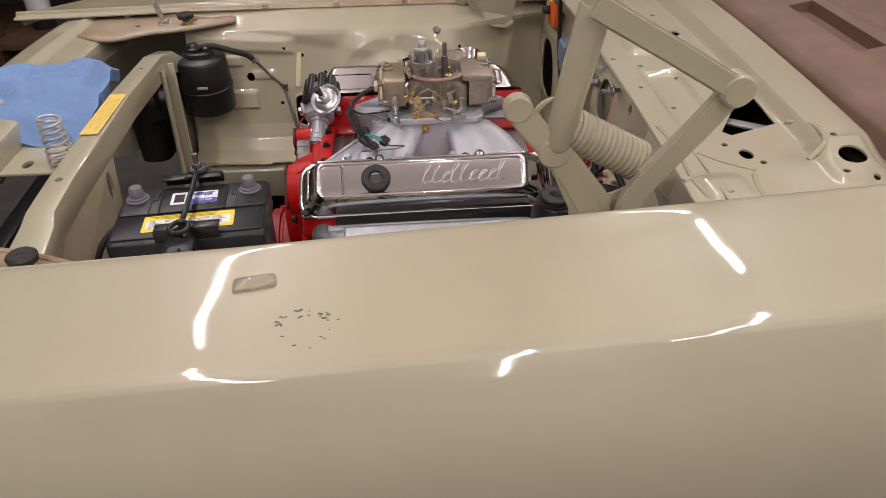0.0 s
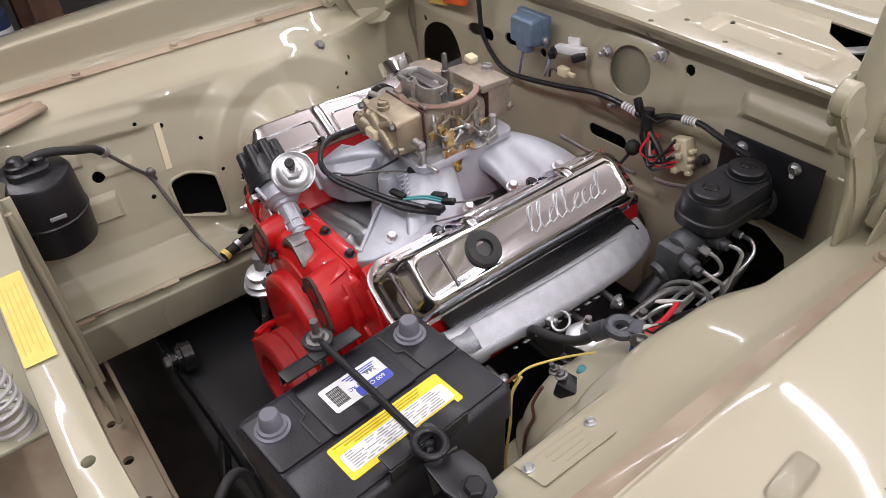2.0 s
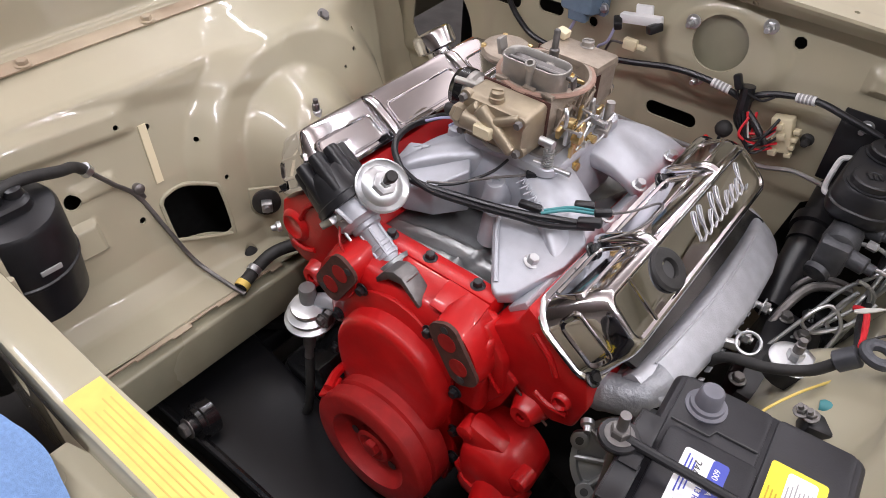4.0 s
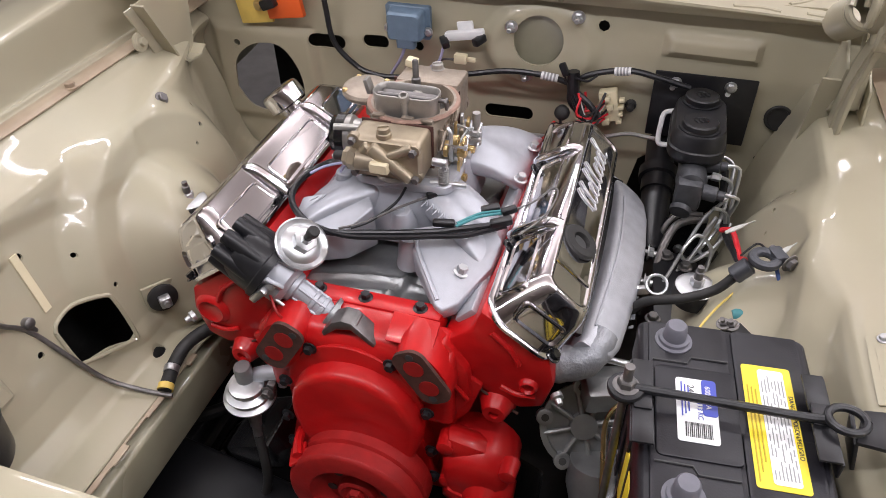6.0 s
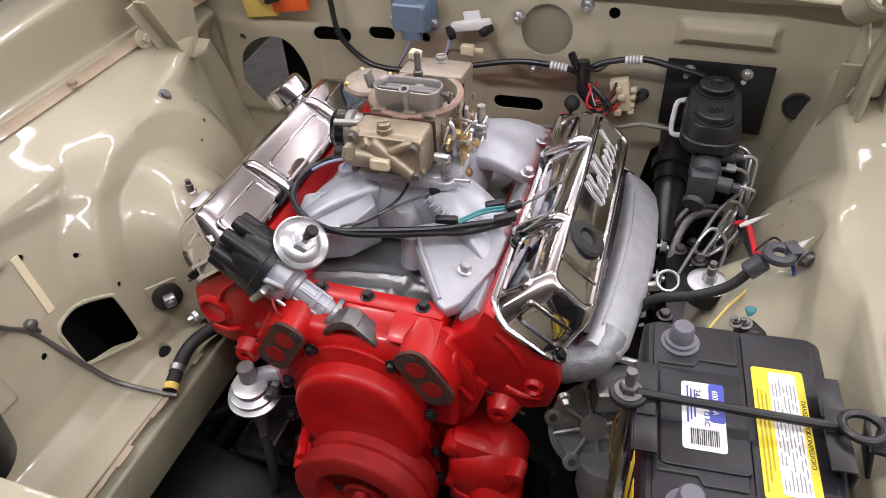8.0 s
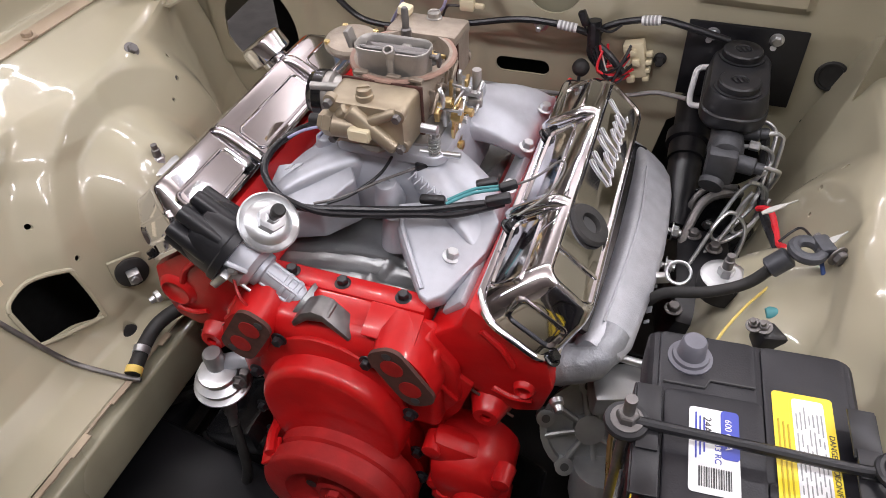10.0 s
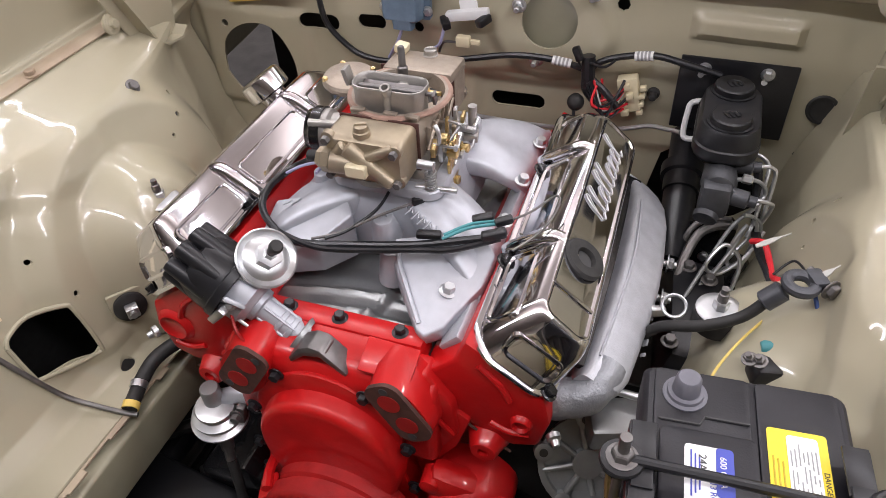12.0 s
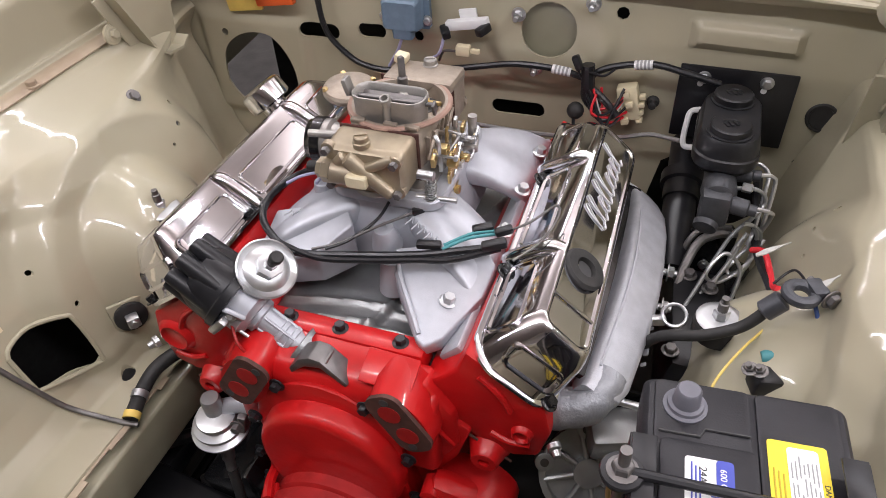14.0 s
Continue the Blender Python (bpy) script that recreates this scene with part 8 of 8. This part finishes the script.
# ---- hood hinges ----
def hinge(side):
    q = (lambda p: Vector(p)) if side > 0 else (lambda p: Vector((mx(p[0]) - 0.048, p[1] + 0.012, p[2] + 0.020)))
    hg = thing("hood_lift_assembly", "tan painted hood lift with folded arms, tube and coil spring", "hood lift", q((0.56, 0.48, 0.82)), "hood lifts")

    def arm(name, pts, w, th, dx=0.0):
        bm = B()
        P = [Vector(p) for p in pts]
        loops = []
        for i, p in enumerate(P):
            d = (P[min(i + 1, len(P) - 1)] - P[max(i - 1, 0)]).normalized()
            sd = Vector((0, -d.z, d.y)).normalized() * (w / 2)
            a = Vector((th / 2, 0, 0))
            loops.append([q(p + sd + a), q(p - sd + a), q(p - sd * 0.9 - a), q(p + sd * 0.9 - a)])
        loft(bm, loops)
        bmesh.ops.bevel(bm, geom=bm.edges[:], offset=0.0035, segments=3, affect="EDGES")
        part(name, bm, TAN, hg)
    arm("lower_arm", [(0.566, 0.346, 1.049), (0.566, 0.356, 1.034), (0.566, 0.378, 1.006), (0.566, 0.400, 0.980), (0.566, 0.425, 0.945), (0.566, 0.452, 0.898), (0.566, 0.470, 0.850), (0.566, 0.476, 0.800)], 0.036, 0.014)
    arm("upper_arm", [(0.585, 0.495, 0.830), (0.585, 0.508, 0.915), (0.585, 0.530, 0.950), (0.585, 0.575, 1.008), (0.585, 0.610, 1.056), (0.585, 0.622, 1.072)], 0.034, 0.018)
    arm("hood_link", [(0.604, 0.425, 1.180), (0.604, 0.520, 1.126), (0.604, 0.612, 1.072)], 0.032, 0.010)
    bm = B()
    lo, hi = (0.563, 0.570) if side > 0 else (mx(0.570) - 0.048, mx(0.563) - 0.048)
    prism(bm, [(0.390, 0.972), (0.396, 0.992), (0.412, 0.996), (0.430, 0.978), (0.486, 0.905), (0.492, 0.800), (0.440, 0.800), (0.428, 0.890)], "x", lo, hi, 0.002)
    part("arm_plate", bm, TAN, hg)
    for kx, ky, kz, kr, kt in ((0.566, 0.350, 1.043, 0.019, 0.008), (0.566, 0.401, 0.980, 0.022, 0.009), (0.585, 0.616, 1.066, 0.023, 0.011), (0.604, 0.612, 1.072, 0.021, 0.006)):
        bm = B()
        lathe(bm, q((kx, ky, kz)), (1, 0, 0), [(-kt - 0.001, kr - 0.003), (-kt + 0.002, kr), (kt - 0.002, kr), (kt + 0.001, kr - 0.003)], 24)
        part("knuckle", bm, TAN, hg)
    # hollow hood arm, open at its upper end
    bm = B()
    p0, p1 = Vector((0.562, 0.403, 0.978)), Vector((0.562, 0.438, 1.168))
    L = (p1 - p0).length
    lathe(bm, q(p0), q(p1) - q(p0), [(0, 0.010), (0.004, 0.015), (0.012, 0.0195), (L - 0.002, 0.0205), (L, 0.0198), (L, 0.0165), (L - 0.05, 0.0150), (L - 0.05, 0.0)], 24)
    part("hood_arm", bm, TAN, hg, "tan tubular hood arm, open at the end")
    # folded base channel with a rounded foot and a bolted ear; the near one reaches down beside the firewall
    bm = B()
    fy, fz = (0.088, -0.026) if side > 0 else (0.0, 0.0)
    lo, hi = (0.556, 0.561) if side > 0 else (mx(0.561) - 0.048, mx(0.556) - 0.048)
    prism(bm, [(0.360, 0.915) if side < 0 else (0.470, 0.900), (0.425 + fy, 0.782 + fz), (0.446 + fy, 0.766 + fz), (0.486 + fy, 0.762 + fz), (0.506 + fy, 0.774 + fz), (0.516 + fy, 0.80 + fz), (0.540, 0.93)], "x", lo, hi, 0.0015)
    foot = [(0.545, 0.368, 0.900) if side < 0 else (0.545, 0.478, 0.880), (0.545, 0.426 + fy, 0.784 + fz), (0.545, 0.448 + fy, 0.768 + fz), (0.545, 0.486 + fy, 0.764 + fz), (0.545, 0.505 + fy, 0.776 + fz)]
    loops = []
    for i, p in enumerate(foot):
        d = (Vector(foot[min(i + 1, 4)]) - Vector(foot[max(i - 1, 0)])).normalized()
        nn = Vector((0, -d.z, d.y)) * 0.002
        loops.append([q(Vector(p) + nn + Vector((0.013, 0, 0))), q(Vector(p) + nn - Vector((0.013, 0, 0))), q(Vector(p) - nn - Vector((0.013, 0, 0))), q(Vector(p) - nn + Vector((0.013, 0, 0)))])
    loft(bm, loops)
    part("base_channel", bm, TAN, hg)
    bm = B()
    ey = 0.366 if side < 0 else 0.50
    lathe(bm, q((0.560, ey, 0.836)), (-side, 0, 0.2), [(-0.002, 0.016), (0.003, 0.016), (0.004, 0.014)], 20)
    box(bm, q((0.561, ey + 0.018, 0.836)), (0.004, 0.040, 0.026), (0, 0, 0), 0.001)
    part("ear", bm, TAN, hg)
    bm = B()
    hexbolt(bm, q((0.557, ey, 0.837)), (-side, 0, 0.2), 0.008, 0.007)
    part("bolt", bm, TAN, hg)
    bm = B()
    prism(bm, [(0.44, 0.80), (0.52, 0.795), (0.56, 0.84), (0.55, 0.90), (0.47, 0.87)], "x", 0.5955 if side > 0 else mx(0.5955) - 0.052, 0.5995 if side > 0 else mx(0.5955) - 0.048, 0.001)
    part("base_plate", bm, TAN, hg)
    for y, z, px in ((0.401, 0.978, 0.560), (0.356, 1.034, 0.560), (0.612, 1.060, 0.578)):
        bm = B()
        lathe(bm, q((px, y, z)), (-side, 0, 0), [(-0.012, 0.013), (0.004, 0.013), (0.006, 0.010), (0.007, 0)], 18)
        part("pivot", bm, TAN, hg)
    for y, z in ((0.452, 0.812), (0.53, 0.870)):
        bm = B()
        hexbolt(bm, q((0.596, y, z)), (-side, 0, 0), 0.009, 0.007)
        part("bolt", bm, TAN, hg)
    bm = B()
    a0, b0 = Vector((0.548, 0.420, 1.006)), Vector((0.545, 0.528, 0.946))
    u, v, d = frame_of(b0 - a0)
    L = (b0 - a0).length
    turns = 15
    pts = [q(a0 + d * (L * k / (turns * 18)) + (u * math.cos(2 * math.pi * k / 18) + v * math.sin(2 * math.pi * k / 18)) * 0.0245) for k in range(turns * 18 + 1)]
    hook = [q(a0 + u * 0.027 - d * 0.004), q(a0 - d * 0.030 + v * 0.015), q(a0 - d * 0.038 - u * 0.015)]
    sweep(bm, pts, 0.0043, 6, 1, smooth=False)
    part("coil_spring", bm, TAN, hg, "tan painted coil spring")
    bm = B()
    ring = [q(a0 - d * 0.022 + (d * math.cos(t) * 0.9 + v * math.sin(t)) * 0.026 + u * 0.006) for t in [math.pi * k / 10 for k in range(17)]]
    sweep(bm, ring, 0.0043, 8, 2)
    part("spring_hook", bm, TAN, hg)


hinge(1)
hinge(-1)


# ---- front: hood latch spring and towel ----
SPRING = mat("pale_spring_wire", (0.50, 0.49, 0.47), 0.4, metal=0.3, grain=0.08)


def latch_spring():
    a0, b0 = Vector((0.160, -0.436, 0.780)), Vector((0.163, -0.434, 0.878))
    u, v, d = frame_of(b0 - a0)
    L = (b0 - a0).length
    bm = B()
    pts = []
    for k in range(8 * 16 + 1):
        t = k / (8 * 16)
        r = 0.024 - 0.006 * t
        a = 2 * math.pi * k / 16
        pts.append(a0 + d * (L * t) + (u * math.cos(a) + v * math.sin(a)) * r)
    sweep(bm, pts, 0.0026, 8, 1, smooth=False)
    tagged(part("latch_spring", bm, SPRING), "pale conical coil spring standing on the latch plate", "spring")


latch_spring()


def towel():
    bm = B()
    nz = noise

    def f(u, v):
        x = -0.215 + 0.300 * u
        y = -0.740 + 0.305 * v
        z = 0.845 - 0.42 * max(0, x + 0.05) ** 1.15
        z += 0.022 * nz.noise(Vector((x * 8, y * 8, 1.0))) + 0.012 * nz.noise(Vector((x * 19, y * 19, 3.0))) + 0.004 * nz.noise(Vector((x * 47, y * 47, 6.0)))
        z += 0.016 * math.exp(-((x + 0.10 + 0.5 * (y + 0.57)) / 0.022) ** 2) - 0.012 * math.exp(-((x + 0.02 - 0.3 * (y + 0.57)) / 0.020) ** 2)
        edge = min(u, 1 - u, v, 1 - v)
        z -= 0.026 * (1 - sm(0.0, 0.16, edge)) ** 1.5
        x += 0.012 * nz.noise(Vector((y * 14, 5, u)))
        y += 0.012 * nz.noise(Vector((x * 14, 9, v)))
        return (x, y, z)
    sheet(bm, f, 80, 70, 0.026)
    tagged(part("towel", bm, TOWEL, smooth=80), "folded light blue terry towel lying on the nose panel", "towel")


towel()


# ---- what stands about in the garage behind the far fender ----
def backdrop_things():
    rk = thing("storage_rack", "dark wooden storage rack with bottles against the garage wall", "shelf", (-2.1, -1.6, FLOOR))
    for z in (0.35, 0.95, 1.55):
        bm = B()
        box(bm, (-2.1, -1.6, z), (0.6, 3.4, 0.04), bev=0.005)
        part("board", bm, WOODEN, rk)
    for y in (-3.2, -1.6, 0.0):
        for x in (-1.86, -2.36):
            bm = B()
            box(bm, (x, y, 0.9), (0.09, 0.09, 1.64), bev=0.005)
            part("upright", bm, WOODEN, rk)
    rnd = random.Random(3)
    cols = [mat("bottle_paint_" + n, c, 0.35) for n, c in (("black", (0.02, 0.02, 0.025)), ("navy", (0.03, 0.05, 0.12)), ("grey", (0.30, 0.30, 0.31)), ("green", (0.03, 0.30, 0.10)))]
    for k in range(22):
        z = (0.37, 0.97, 1.57)[k % 3]
        y = -3.1 + 0.14 * k
        h, r = rnd.uniform(0.22, 0.36), rnd.uniform(0.05, 0.08)
        bt = thing("bottle", "plastic bottle with a pale label on the garage rack", "bottle", (-2.0, y, z), "bottles on the rack")
        bm = B()
        lathe(bm, (-2.0, y, z), (0, 0, 1), [(0, r * 0.9), (0.01, r), (h * 0.7, r), (h * 0.85, r * 0.4), (h, r * 0.4)], 18)
        part("flask", bm, cols[k % 4], bt)
        bm = B()
        lathe(bm, (-2.0, y, z + h), (0, 0, 1), [(-0.005, r * 0.5), (0.025, r * 0.5), (0.027, r * 0.4)], 14)
        part("cap", bm, cols[(k + 1) % 4], bt)
        bm = B()
        lathe(bm, (-2.0, y, z + h * 0.2), (0, 0, 1), [(0, r * 1.01), (h * 0.35, r * 1.01)], 18)
        part("label_band", bm, WHITE, bt)
    # panels on the floor in front of the car
    for k, (c, s3, rz) in enumerate((((-0.21, -0.885, FLOOR + 0.012), (0.34, 0.26, 0.02), 3), ((-0.56, -0.92, FLOOR + 0.012), (0.29, 0.26, 0.02), -4))):
        bm = B()
        box(bm, c, s3, (0, 0, rz), 0.004)
        tagged(part("floor_panel", bm, GREYBOARD), "light grey board lying on the garage floor", "board", "boards on the floor")
    bm = B()
    box(bm, (-0.1, -0.80, 0.40), (1.3, 0.05, 0.07), (0, 0, 2), 0.01)
    part("bumper_bracket", bm, BLACK, body, "black bumper bar bracket below the nose")


GREYBOARD = mat("grey_board", (0.42, 0.41, 0.42), 0.6, grain=0.08, grain_scale=20)
backdrop_things()
